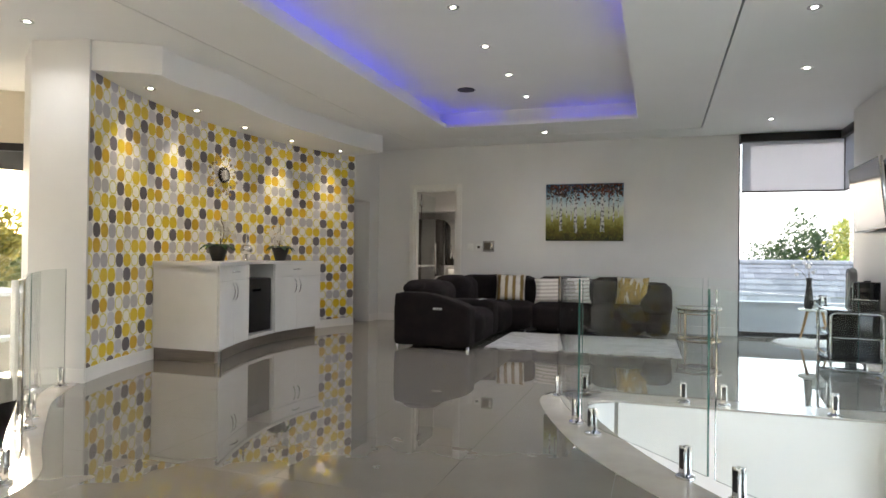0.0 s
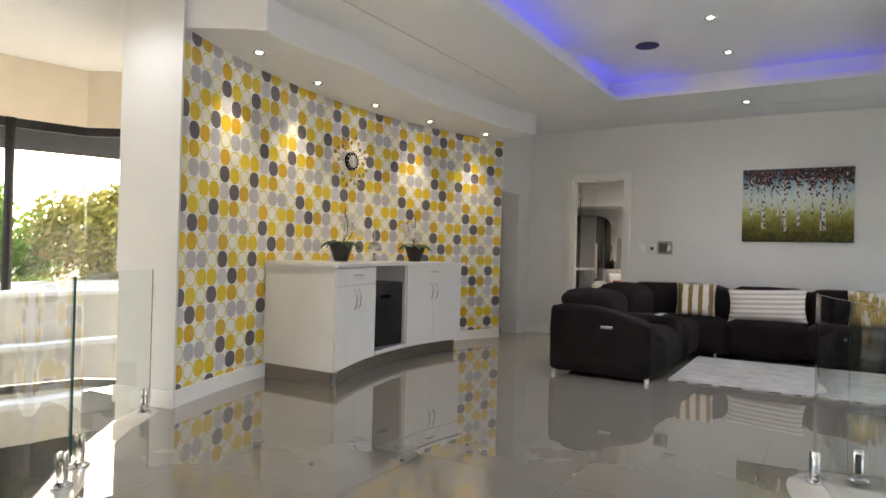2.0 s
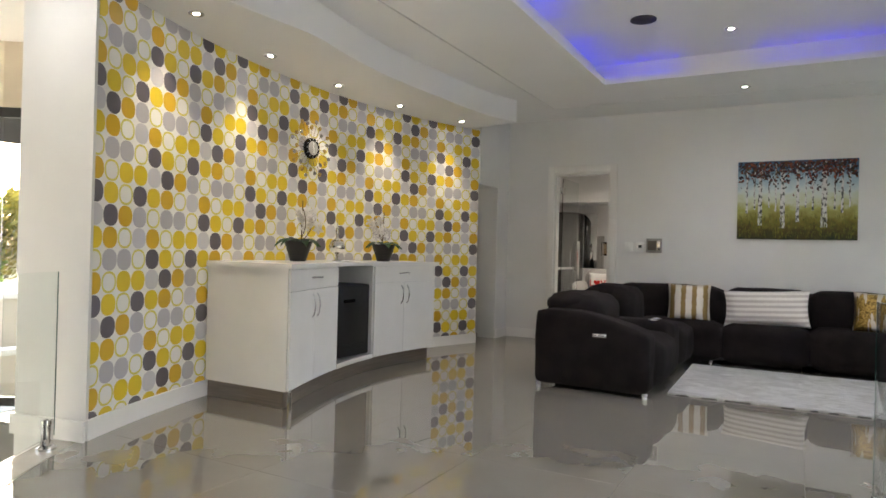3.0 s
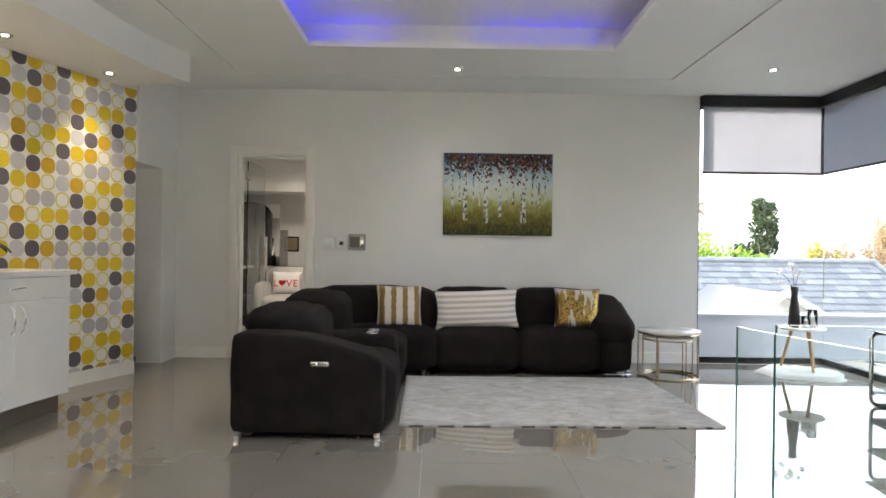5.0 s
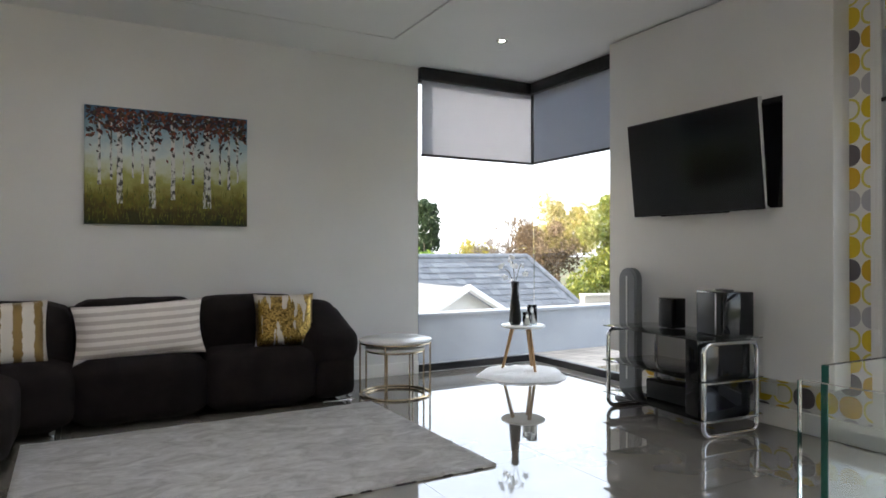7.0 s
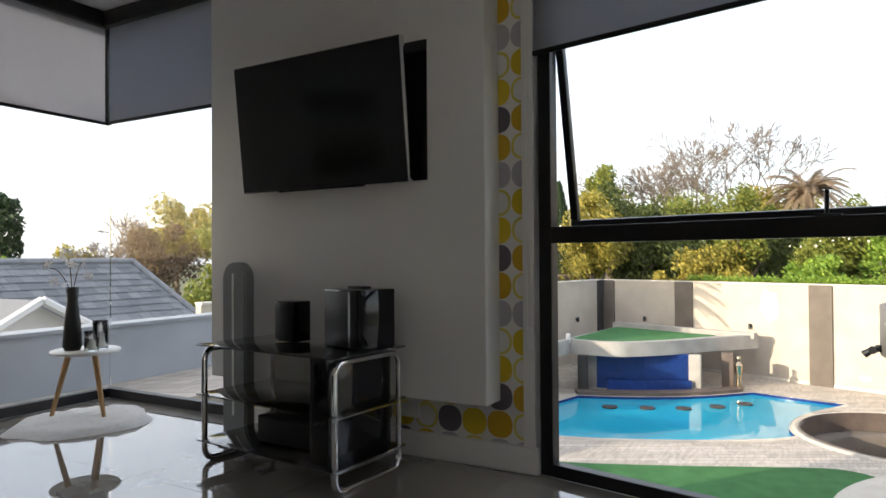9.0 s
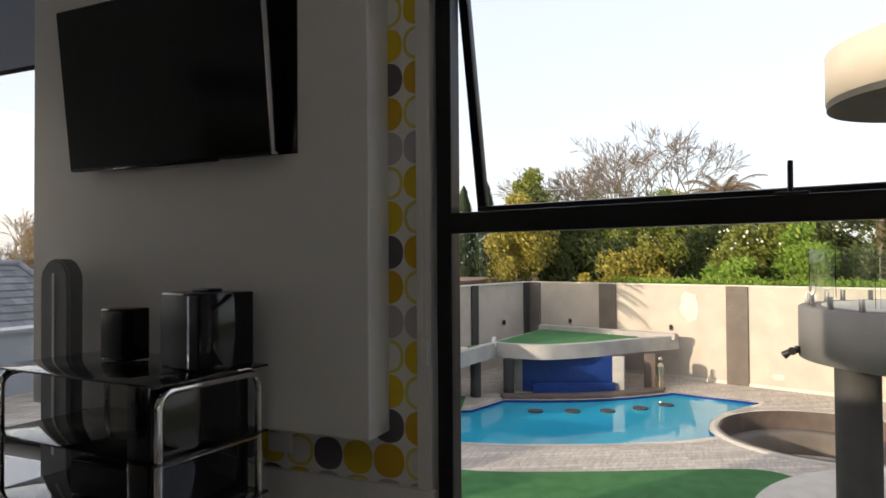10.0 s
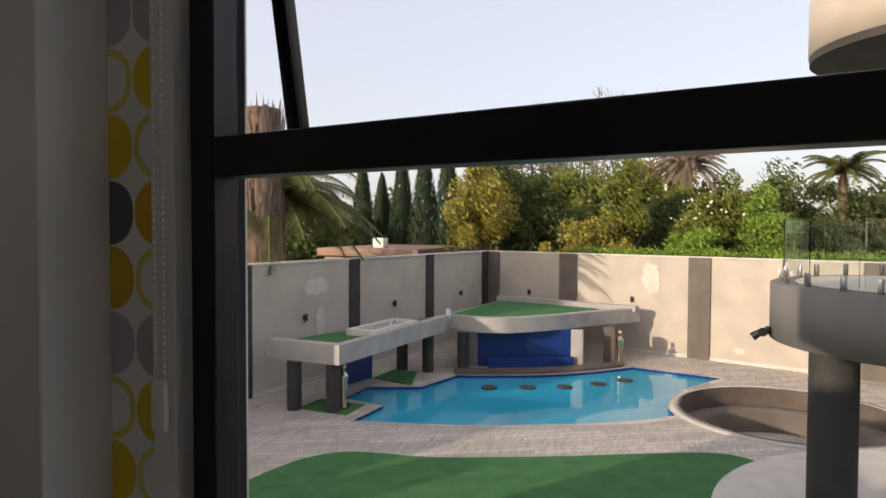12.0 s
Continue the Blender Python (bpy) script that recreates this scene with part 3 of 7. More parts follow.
struct("wall_room", B((-5.9, -2.2, 14.4, 14.6, 0, 3.0), (-6.1, -5.9, 10.525, 14.6, 0, 3.0), (-2.2, -2.0, 10.525, 14.6, 0, 3.0)), "wall", "warm white wall of the far room")
struct("ceiling_room", B((-6.1, -2.0, 10.525, 14.6, 2.7, 2.9)), "ceiling", "white ceiling of the far room")
struct("floor_room", B((-6.1, -2.0, 10.525, 14.6, -0.2, -0.002)), "tile", "tiled floor of the far room")

# ---- windows ----
w1 = struct("window_1", B((1.25, 2.72, NORTH + 0.04, NORTH + 0.1, 0, 0.07), (2.66, 2.72, 8.98, NORTH + 0.04, 0, 0.07), bevel=0.003), "black", "floor-to-ceiling corner window with a black sill frame")
part("window_head", B((1.25, 2.72, NORTH + 0.02, NORTH + 0.12, 2.83, CEIL), (2.62, 2.72, 8.98, NORTH + 0.02, 2.83, CEIL), bevel=0.003), "black", w1)
part("pane", B((1.26, 2.69, NORTH + 0.065, NORTH + 0.075, 0.06, 2.84)), "pane", w1, "clear frameless glass", None).visible_shadow = False
part("pane", B((2.685, 2.695, 8.98, NORTH + 0.06, 0.06, 2.84)), "pane", w1, "", None).visible_shadow = False
part("window_jamb", B((1.25, 1.275, NORTH + 0.04, NORTH + 0.1, 0.07, 2.83)), "black", w1)

W0 = Vector((2.535, 6.86))
WD = Vector((math.sin(radians(SKEW)), -math.cos(radians(SKEW))))
WN = Vector((math.cos(radians(SKEW)), math.sin(radians(SKEW))))
WLEN = 1.78
HEAD = 2.47


def win_pt(u, out=0.0):
    """A plan point u metres along the pool window, and so far outside it."""
    return tuple(W0 + WD * u + WN * out)


w2 = struct("window_2", B((0, 0.065, -0.07, 0, 0, HEAD), (0, 0.065, -WLEN, -WLEN + 0.07, 0, HEAD), (0, 0.065, -WLEN + 0.07, -0.07, 0, 0.06),
                          (0, 0.065, -WLEN + 0.07, -0.07, 1.13, 1.21), (0, 0.065, -WLEN + 0.07, -0.07, HEAD - 0.07, HEAD), bevel=0.004), "black", "tall black aluminium window with a tilted top-hung sash")
w2.matrix_world = pose(W0.x, W0.y, 0, 0, 0, SKEW)
part("pane", B((0.03, 0.036, -WLEN + 0.06, -0.06, 0.05, 1.14)), "pane", w2, "clear lower pane", None).visible_shadow = False
part("reveal", B((0.067, 0.15, 0.0, 0.12, -0.1, CEIL), bevel=0.006), "charcoal", w2, "rough dark outer plaster reveal", None)
part("reveal", B((EAST - 0.024, EAST - 0.002, 6.875, 6.935, 0.13, CEIL), bevel=0.003), "trim_white", WE, "white inner reveal", None)
SW = WLEN - 0.13
sash = part("sash", B((-0.018, 0.018, -SW, 0, -1.215, -1.165), (-0.018, 0.018, -SW, 0, -0.05, 0), (-0.018, 0.018, -0.04, 0, -1.165, -0.05), (-0.018, 0.018, -SW, -SW + 0.04, -1.165, -0.05), bevel=0.003), "black", w2, "black top-hung sash, tilted open")
sash.matrix_basis = pose(0.04, -0.06, HEAD - 0.07, 0, -9.5, 0)
sp = part("pane", B((-0.003, 0.003, -SW + 0.03, -0.03, -1.17, -0.04)), "pane", sash, "", None)
sp.visible_shadow = False
part("stay", rod(B((0.0, 0.03, -1.285, -1.195, 1.21, 1.218), bevel=0.002), (0.02, -1.235, 1.21), (0.03, -1.235, 1.31), 0.008), "black", w2, "black window stay")
part("lintel", P([win_pt(-0.02, -0.005), win_pt(WLEN + 0.1, -0.005), win_pt(WLEN + 0.1, 0.15), win_pt(-0.02, 0.15)], HEAD, CEIL + 0.3), "wall", WE, "", None)
papered("wallpaper", [win_pt(WLEN, -0.009), win_pt(0.0, -0.009)], HEAD, CEIL, WE, 16)
part("lower_wall", P([win_pt(-0.05, 0.0), win_pt(WLEN + 0.1, 0.0), win_pt(WLEN + 0.1, 0.1), win_pt(-0.05, 0.1)], -3.1, -0.012), "wall", WE, "", None)
SF = [(1.99, 5.08), (2.53, 4.5), (2.53, 0.62)]
w4 = struct("window_4", B((2.5, 2.56, 0.62, 0.69, -3.1, CEIL), (2.5, 2.56, 4.46, 4.53, -3.1, CEIL), (2.5, 2.56, 2.5, 2.57, -3.1, CEIL), (2.5, 2.56, 0.69, 4.46, -0.05, 0.05), (2.5, 2.56, 0.69, 4.46, 1.13, 1.21), bevel=0.003), "black", "tall black-framed stairwell window")
part("pane", B((2.525, 2.531, 0.69, 4.46, -3.1, CEIL)), "pane", w4, "", None).visible_shadow = False
part("pane", P([(1.99, 5.06), (2.5, 4.5), (2.505, 4.505), (1.995, 5.065)], -3.1, CEIL), "pane", w4, "", None).visible_shadow = False

# entrance glazing: facets round the hall
FAC = [(-6.2, -3.2), (-7.0, -0.6), (-7.45, 2.0), (-7.48, 4.6), (-7.3, 5.25), (-6.5, 5.75), (-5.6, 6.3)]
bw = bmesh.new()
for a, b in zip(FAC, FAC[1:]):
    a, b = Vector(a), Vector(b)
    n = Vector(((b - a).y, -(b - a).x)).normalized() * 0.2
    prism(bw, [tuple(a), tuple(b), tuple(b - n), tuple(a - n)], 2.36, CEIL + 0.4)
    prism(bw, [tuple(a), tuple(b), tuple(b - n), tuple(a - n)], -3.3, -3.0)
struct("wall_hall", bw, "cream_paint", "cream plaster wall over the entrance glazing")
w3 = struct("window_3", rod(rod(bmesh.new(), (*FAC[3], -3.0), (*FAC[3], 2.36), 0.045, 8), (*FAC[2], -3.0), (*FAC[2], 2.36), 0.045, 8), "black", "faceted black-framed entrance glazing", 40)
for a, b in zip(FAC, FAC[1:]):
    a, b = Vector(a), Vector(b)
    n = Vector(((b - a).y, -(b - a).x)).normalized() * 0.03
    fr = bmesh.new()
    for z0, z1 in ((2.27, 2.36), (-0.36, -0.28), (-3.0, -2.93)):
        prism(fr, [tuple(a), tuple(b), tuple(b - n * 2), tuple(a - n * 2)], z0, z1)
    part("frame", fr, "black", w3, "", None)
    part("pane", P([tuple(a - n), tuple(b - n), tuple(b - n * 1.3), tuple(a - n * 1.3)], -2.95, 2.3), "hall_pane", w3, "", None).visible_shadow = False


# ---- roller blinds ----
def blind(x0, x1, y0, y1, ztop, zbot, group):
    b = thing("roller_blind", "grey roller blind lowered part way over the window", "blind", ((x0 + x1) / 2, (y0 + y1) / 2, zbot), group=group)
    cx, cy = (x0 + x1) / 2, (y0 + y1) / 2
    ob = part("fabric", B((x0 - cx, x1 - cx, y0 - cy, y1 - cy, 0.02, ztop - zbot)), "roller", b, "", None)
    part("bottom_bar", B((x0 - cx - 0.006, x1 - cx + 0.006, y0 - cy - 0.006, y1 - cy + 0.006, 0, 0.025), bevel=0.004), "black", b)
    return b


blind(1.29, 2.60, NORTH - 0.005, NORTH - 0.001, 2.84, 2.1, "corner window blinds")
blind(2.606, 2.61, 9.0, NORTH - 0.05, 2.84, 2.1, "corner window blinds")
cb = thing("blind_cassette", "black blind cassette along the corner window head", "blind", (2.6, NORTH, 2.84))
part("cassette", B((-1.34, 0.02, -0.06, 0.015, 0, 0.115), (-0.05, 0.02, -1.40, -0.06, 0, 0.115), bevel=0.006), "black", cb)
part("corner_guide", B((0.0, 0.035, -0.03, 0.005, -0.74, 0), bevel=0.003), "black", cb)
b3 = blind(-0.002, 0.002, -WLEN, 0.0, HEAD + 0.0, 2.05, "")
b3.matrix_world = pose(*win_pt(WLEN / 2, -0.03), 2.05, 0, 0, SKEW)
cord = thing("chain_pull", "white beaded blind cord with a plastic weight", "cord", (2.478, 6.89, 0.62))
bm = bmesh.new()
for k in range(150):
    for dy in (-0.011, 0.011):
        box(bm, -0.002, 0.002, dy - 0.002, dy + 0.002, 0.1 + k * 0.0145, 0.108 + k * 0.0145)
part("bead_chain", bm, "plastic_white", cord, "", None)
part("weight", B((-0.008, 0.008, -0.018, 0.018, 0, 0.1), bevel=0.006), "plastic_white", cord)


# ---- downlights ----
def downlight(x, y, z, power, warm=(1.0, 0.86, 0.68), spread=95):
    d = thing("downlight", "small round recessed downlight, lit", "downlight", (x, y, z), group="ceiling downlights")
    part("bezel", lathe([(0.034, -0.002), (0.036, -0.007), (0.046, -0.008), (0.052, -0.004), (0.053, 0.0)], 28, False), "brushed", d, "", 50)
    part("reflector", lathe([(0.034, -0.003), (0.020, -0.0012)], 24, False), "chrome", d, "", 50)
    part("bulb", cyl(bmesh.new(), 0, 0, -0.0035, -0.001, 0.020, n=16), "lamp", d, "glowing lamp face")
    li = bpy.data.lights.new("downlight_beam", "SPOT")
    li.energy, li.color, li.spot_size, li.spot_blend, li.shadow_soft_size = power, warm, radians(spread), 1.0, 0.04
    lo = new("downlight_beam", li)
    lo.matrix_world = look((x, y, z - 0.02), (x, y, 0))


for y in (5.02, 5.94, 6.92, 7.88, 8.86):
    downlight(arc_x(y, 0.26), y, 2.7, 13, (1.0, 0.83, 0.60), 85)
for y in (5.15, 6.2, 7.25, 8.3):
    downlight(-1.5, y, CEIL + 0.24, 15, (1.0, 0.97, 0.95), 128)
for x, y in ((-4.66, 3.86), (-1.46, 9.5), (1.2, 5.3), (1.47, 6.95), (1.52, 9.35)):
    downlight(x, y, CEIL, (2 if x > 0 else 5) if x > -4 else 7, (1.0, 0.96, 0.91), 140)
spk = thing("ceiling_speaker", "round black ceiling loudspeaker", "speaker", (-2.15, 7.75, CEIL + 0.24))
part("grille", cyl(bmesh.new(), 0, 0, -0.008, 0, 0.11, n=28), "black_matt", spk)
led = thing("led_strip", "blue LED strip hidden on the ledge of the ceiling tray", "light", (-1.45, 6, CEIL + 0.075))
for x0, x1, y0, y1 in ((TX0 - 0.137, TX0 - 0.125, 7.9, 8.8), (TX0 - 0.137, TX0 - 0.125, 4.2, 7.4), (TX1 + 0.125, TX1 + 0.137, 3.0, 6.2),
                       (TX0, TX0 + 0.75, TY1 + 0.125, TY1 + 0.137), (TX0 + 1.45, TX1 - 0.05, TY1 + 0.125, TY1 + 0.137)):
    part("strip", B((x0 + 1.45, x1 + 1.45, y0 - 6, y1 - 6, -0.012, 0)), "led", led, "", None)


# ---- glass balustrades ----
def spigot(x, y, turn):
    s = thing("glass_spigot", "polished chrome spigot clamping the glass on the floor", "spigot", (x, y, 0.002), turn, "balustrade spigots")
    bm = cyl(bmesh.new(), 0, 0, 0, 0.012, 0.05, n=20)
    cyl(bm, 0, 0, 0.012, 0.024, 0.05, 0.03, n=20)
    part("base_plate", bm, "chrome", s)
    bm = bmesh.new()
    for sx in (-1, 1):
        box(bm, -0.024, 0.024, *sorted((sx * 0.009, sx * 0.026)), 0.02, 0.165, bevel=0.007)
    part("jaw", bm, "chrome", s)
    part("gasket", B((-0.014, 0.014, -0.0275, -0.0262, 0.05, 0.15), bevel=0.0), "black_matt", s, "", None)
    return s


def glass_run(pts, ends, name="balustrade", label="clear frameless glass balustrade panel with a green edge"):
    """One bent pane along plan points, with clamps at fractions of its length."""
    c = Vector(pts[len(pts) // 2])
    g = thing(name, label, "balustrade", (c.x, c.y, 0.06), group="glass balustrade panels")
    loc = [(p[0] - c.x, p[1] - c.y) for p in pts]
    out = []
    for i, p in enumerate(loc):
        a, b = Vector(loc[max(i - 1, 0)]), Vector(loc[min(i + 1, len(loc) - 1)])
        t = (b - a).normalized()
        out.append((p[0] + t.y * 0.012, p[1] - t.x * 0.012))
    ob = part("pane", P(loc + out[::-1], 0, 0.92), "glass", g, "", 30)
    ob.visible_shadow = False
    for k in (0, -1):
        a, b = Vector(loc[k]), Vector(out[k])
        t = (Vector(loc[k]) - Vector(loc[1 if k == 0 else -2])).normalized() * 0.002
        part("polished_edge", P([tuple(a), tuple(b), tuple(b + t), tuple(a + t)], 0, 0.92), "glass_edge", g, "", None)
    total = sum(math.dist(p, q) for p, q in zip(pts, pts[1:]))
    for e in ends:
        want, run = e * total, 0
        for p, q in zip(pts, pts[1:]):
            d = math.dist(p, q)
            if run + d >= want:
                f = (want - run) / d
                spigot(p[0] + (q[0] - p[0]) * f, p[1] + (q[1] - p[1]) * f, math.degrees(math.atan2(q[1] - p[1], q[0] - p[0])))
                break
            run += d


GL = curve_x([(1.72, 2.45), (2.05, 1.85), (2.5, 1.25), (3.0, 0.78), (3.5, 0.36), (3.9, 0.04), (4.25, -0.24), (4.48, -0.37), (4.9, -0.52), (5.33, -0.62)])
glass_run([(GL(y), y) for y in span(5.4, 4.44, 12)], (0.09, 0.93))
glass_run([(GL(y), y) for y in span(4.38, 3.47, 10)], (0.12, 0.86))
glass_run([(GL(y), y) for y in span(3.43, 2.4, 10)], (0.1, 0.88))
glass_run([(GL(y), y) for y in span(2.37, 1.75, 10)], (0.2, 0.8))
glass_run([(-0.47, 5.46), (0.47, 5.43)], (0.05, 0.86))
glass_run([(0.51, 5.43), (1.5, 5.36)], (0.12, 0.86))
HL = lambda y: (HALL_IN(y) + HALL_OUT(y)) / 2
glass_run([(HL(y), y) for y in span(4.2, 3.2, 12)], (0.06, 0.9))
glass_run([(HL(y), y) for y in span(3.16, 2.2, 14)], (0.08, 0.9))
glass_run([(HL(y), y) for y in span(2.16, 1.1, 14)], (0.1, 0.9))
glass_run([(HL(y), y) for y in span(1.06, 0.0, 12)], (0.1, 0.9))


# ---- soft shapes ----
def puff(bm, x0, x1, y0, y1, z0, z1, r=0.08, bulge=0.03, n=7, seed=0, m=None):
    """An upholstered block: rounded edges, faces that swell and crease a little."""
    rnd = random.Random(seed)
    off = rnd.uniform(0, 50)
    c = Vector(((x0 + x1) / 2, (y0 + y1) / 2, (z0 + z1) / 2))
    h = Vector(((x1 - x0) / 2, (y1 - y0) / 2, (z1 - z0) / 2))
    grid = {}

    def vert(p):
        key = tuple(round(v, 4) for v in p)
        if key not in grid:
            q = Vector((p[0] * h.x, p[1] * h.y, p[2] * h.z))
            core = Vector([max(-(h[i] - r), min(h[i] - r, q[i])) if h[i] > r else 0 for i in range(3)])
            d = q - core
            if d.length > 1e-6:
                rr = [min(r, h[i]) for i in range(3)]
                d = d.normalized()
                q = core + Vector((d.x * rr[0], d.y * rr[1], d.z * rr[2]))
            w = [1 - v * v for v in p]
            for i in range(3):
                j, k = (i + 1) % 3, (i + 2) % 3
                if abs(p[i]) > 0.999:
                    q[i] += math.copysign(bulge * max(w[j], 0) ** 0.5 * max(w[k], 0) ** 0.5, p[i])
            q += 0.008 * noise.noise_vector((q + Vector((off, off, off))) * 6)
            q += c
            grid[key] = bm.verts.new(m @ q if m else q)
        return grid[key]

    tt = [-1 + 2 * i / n for i in range(n + 1)]
    for ax in range(3):
        for s in (-1, 1):
            for i in range(n):
                for j in range(n):
                    qd = []
                    for a, b in ((i, j), (i + 1, j), (i + 1, j + 1), (i, j + 1)):
                        p = [0, 0, 0]
                        p[ax], p[(ax + 1) % 3], p[(ax + 2) % 3] = s, tt[a], tt[b]
                        qd.append(vert(p))
                    bm.faces.new(qd if s > 0 else qd[::-1])
    return bm


def PF(*a, **k):
    return puff(bmesh.new(), *a, **k)


# ---- sectional sofa ----
sofa = thing("sectional_sofa", "dark charcoal suede corner recliner sofa with chrome feet", "sofa", (-2.45, 8.9, 0))
S = lambda name, bm, material="sofa", label="": part(name, bm, material, sofa, label, 60)
ox, oy = 2.45, -8.9


def so(x0, x1, y0, y1, z0, z1, **k):
    return PF(x0 + ox, x1 + ox, y0 + oy, y1 + oy, z0, z1, **k)


# end arm, with a top that falls towards the front
bm = so(-2.93, -1.97, 7.37, 7.66, 0.04, 0.67, r=0.04, bulge=0.006, n=11, seed=1)
for v in bm.verts:
    f = max(0.0, (v.co.x - (-2.6 + ox)) / 0.62)
    v.co.z -= (v.co.z / 0.67) * 0.15 * min(1, f) ** 1.5
S("arm", bm)
S("back_base", so(-2.92, -2.62, 7.62, 10.2, 0.04, 0.64, seed=2, n=9))
for i, (a, b) in enumerate(((7.6, 8.42), (8.78, 9.55))):
    S("seat", so(-2.66, -1.93, a, b, 0.05, 0.44, seed=3 + i, bulge=0.035, n=8))
    S("backrest", so(-2.86, -2.45, a + 0.004, b - 0.004, 0.36, 0.77 + 0.03 * i, seed=6 + i, bulge=0.03, r=0.09, n=8))
    S("headrest", so(-2.93, -2.58, a + 0.01, b - 0.01, 0.62, 0.79 + 0.03 * i, seed=9 + i, bulge=0.025, r=0.08, n=8))
S("console", so(-2.66, -1.95, 8.42, 8.78, 0.05, 0.53, seed=11, r=0.06, bulge=0.01))
for yy in (8.5, 8.68):
    bm = bmesh.new()
    tube(bm, [(-2.15 + ox + 0.045 * math.cos(a), yy + oy + 0.045 * math.sin(a), 0.54) for a in span(0, 6.0, 18)], 0.007, 6, True)
    S("cup_holder", bm, "chrome", "chrome-rimmed cup holder")
S("corner_seat", so(-2.6, -1.64, 9.5, 10.12, 0.05, 0.44, seed=12, n=8))
S("corner_back", so(-2.9, -1.66, 9.88, 10.34, 0.06, 0.81, seed=13, r=0.09, bulge=0.025, n=8))
for i, (a, b) in enumerate(((-1.65, -0.81), (-0.81, -0.02))):
    S("seat", so(a + 0.004, b - 0.004, 9.56, 10.12, 0.045, 0.44, seed=14 + i, bulge=0.022, n=9))
    S("backrest", so(a + 0.01, b - 0.01, 9.96, 10.34, 0.36, 0.81, seed=17 + i, bulge=0.022, r=0.07, n=9))
S("back_base", so(-1.85, 0.08, 10.16, 10.36, 0.05, 0.76, seed=20, r=0.04))
S("arm", so(-0.03, 0.30, 9.57, 10.34, 0.045, 0.58, seed=21, r=0.07, bulge=0.02))
bm = so(-0.08, 0.32, 9.55, 10.33, 0.46, 0.75, seed=22, r=0.1, bulge=0.02)
for v in bm.verts:
    v.co.z -= 0.17 * max(0.0, min(1.0, (10.15 - (v.co.y + 8.9)) / 0.5))
S("arm_pad", bm)
for x, y in ((-2.9, 7.42), (-2.0, 7.42), (0.25, 9.62), (-1.75, 9.62), (-2.88, 10.3), (0.25, 10.3)):
    S("foot", cyl(cyl(bmesh.new(), x + ox, y + oy, 0, 0.045, 0.018, 0.024, 14), x + ox, y + oy, 0, 0.006, 0.026, 0.026, 14), "chrome", "chrome foot")
S("side_rail", B((0.02 + ox, 0.29 + ox, 9.56 + oy, 9.575 + oy, 0.02, 0.032), bevel=0.003), "chrome", "chrome base strip")
S("recliner_switch", B((-2.42 + ox, -2.3 + ox, 7.352 + oy, 7.37 + oy, 0.47, 0.503), bevel=0.006), "silver", "chrome recliner switch plate")
for k in range(3):
    S("button", B((-2.405 + ox + k * 0.032, -2.38 + ox + k * 0.032, 7.349 + oy, 7.353 + oy, 0.479, 0.494), bevel=0.0015), "grey_box")


# ---- cushions ----
def cushion(name, label, w, h, d, at, tilt, turn, material, seed=0):
    c = thing(name, label, "cushion", at, turn)
    bm = bmesh.new()
    n = 14
    rnd = random.Random(seed)
    vs = {}
    for s in (-1, 1):
        for i in range(n + 1):
            for j in range(n + 1):
                u, v = -1 + 2 * i / n, -1 + 2 * j / n
                edge = max(abs(u), abs(v)) > 0.999
                x = u * w / 2 * (1 - 0.07 * (1 - v * v) * u * u)
                z = v * h / 2 * (1 - 0.07 * (1 - u * u) * v * v)
                t = 0 if edge else d / 2 * ((1 - u ** 4) * (1 - v ** 4)) ** 0.6
                t += 0 if edge else 0.006 * noise.noise(Vector((u * 3, v * 3, seed)))
                if edge and s == 1:
                    vs[(s, i, j)] = vs[(-1, i, j)]
                else:
                    vs[(s, i, j)] = bm.verts.new((x, s * t, z + h / 2))
    for s in (-1, 1):
        for i in range(n):
            for j in range(n):
                q = [vs[(s, i, j)], vs[(s, i + 1, j)], vs[(s, i + 1, j + 1)], vs[(s, i, j + 1)]]
                bm.faces.new(q[::-1] if s > 0 else q)
    bmesh.ops.recalc_face_normals(bm, faces=bm.faces[:])
    bm.transform(pose(0, 0, 0, -tilt, 0, 0))
    part("cover", bm, material, c, "", 80)
    return c


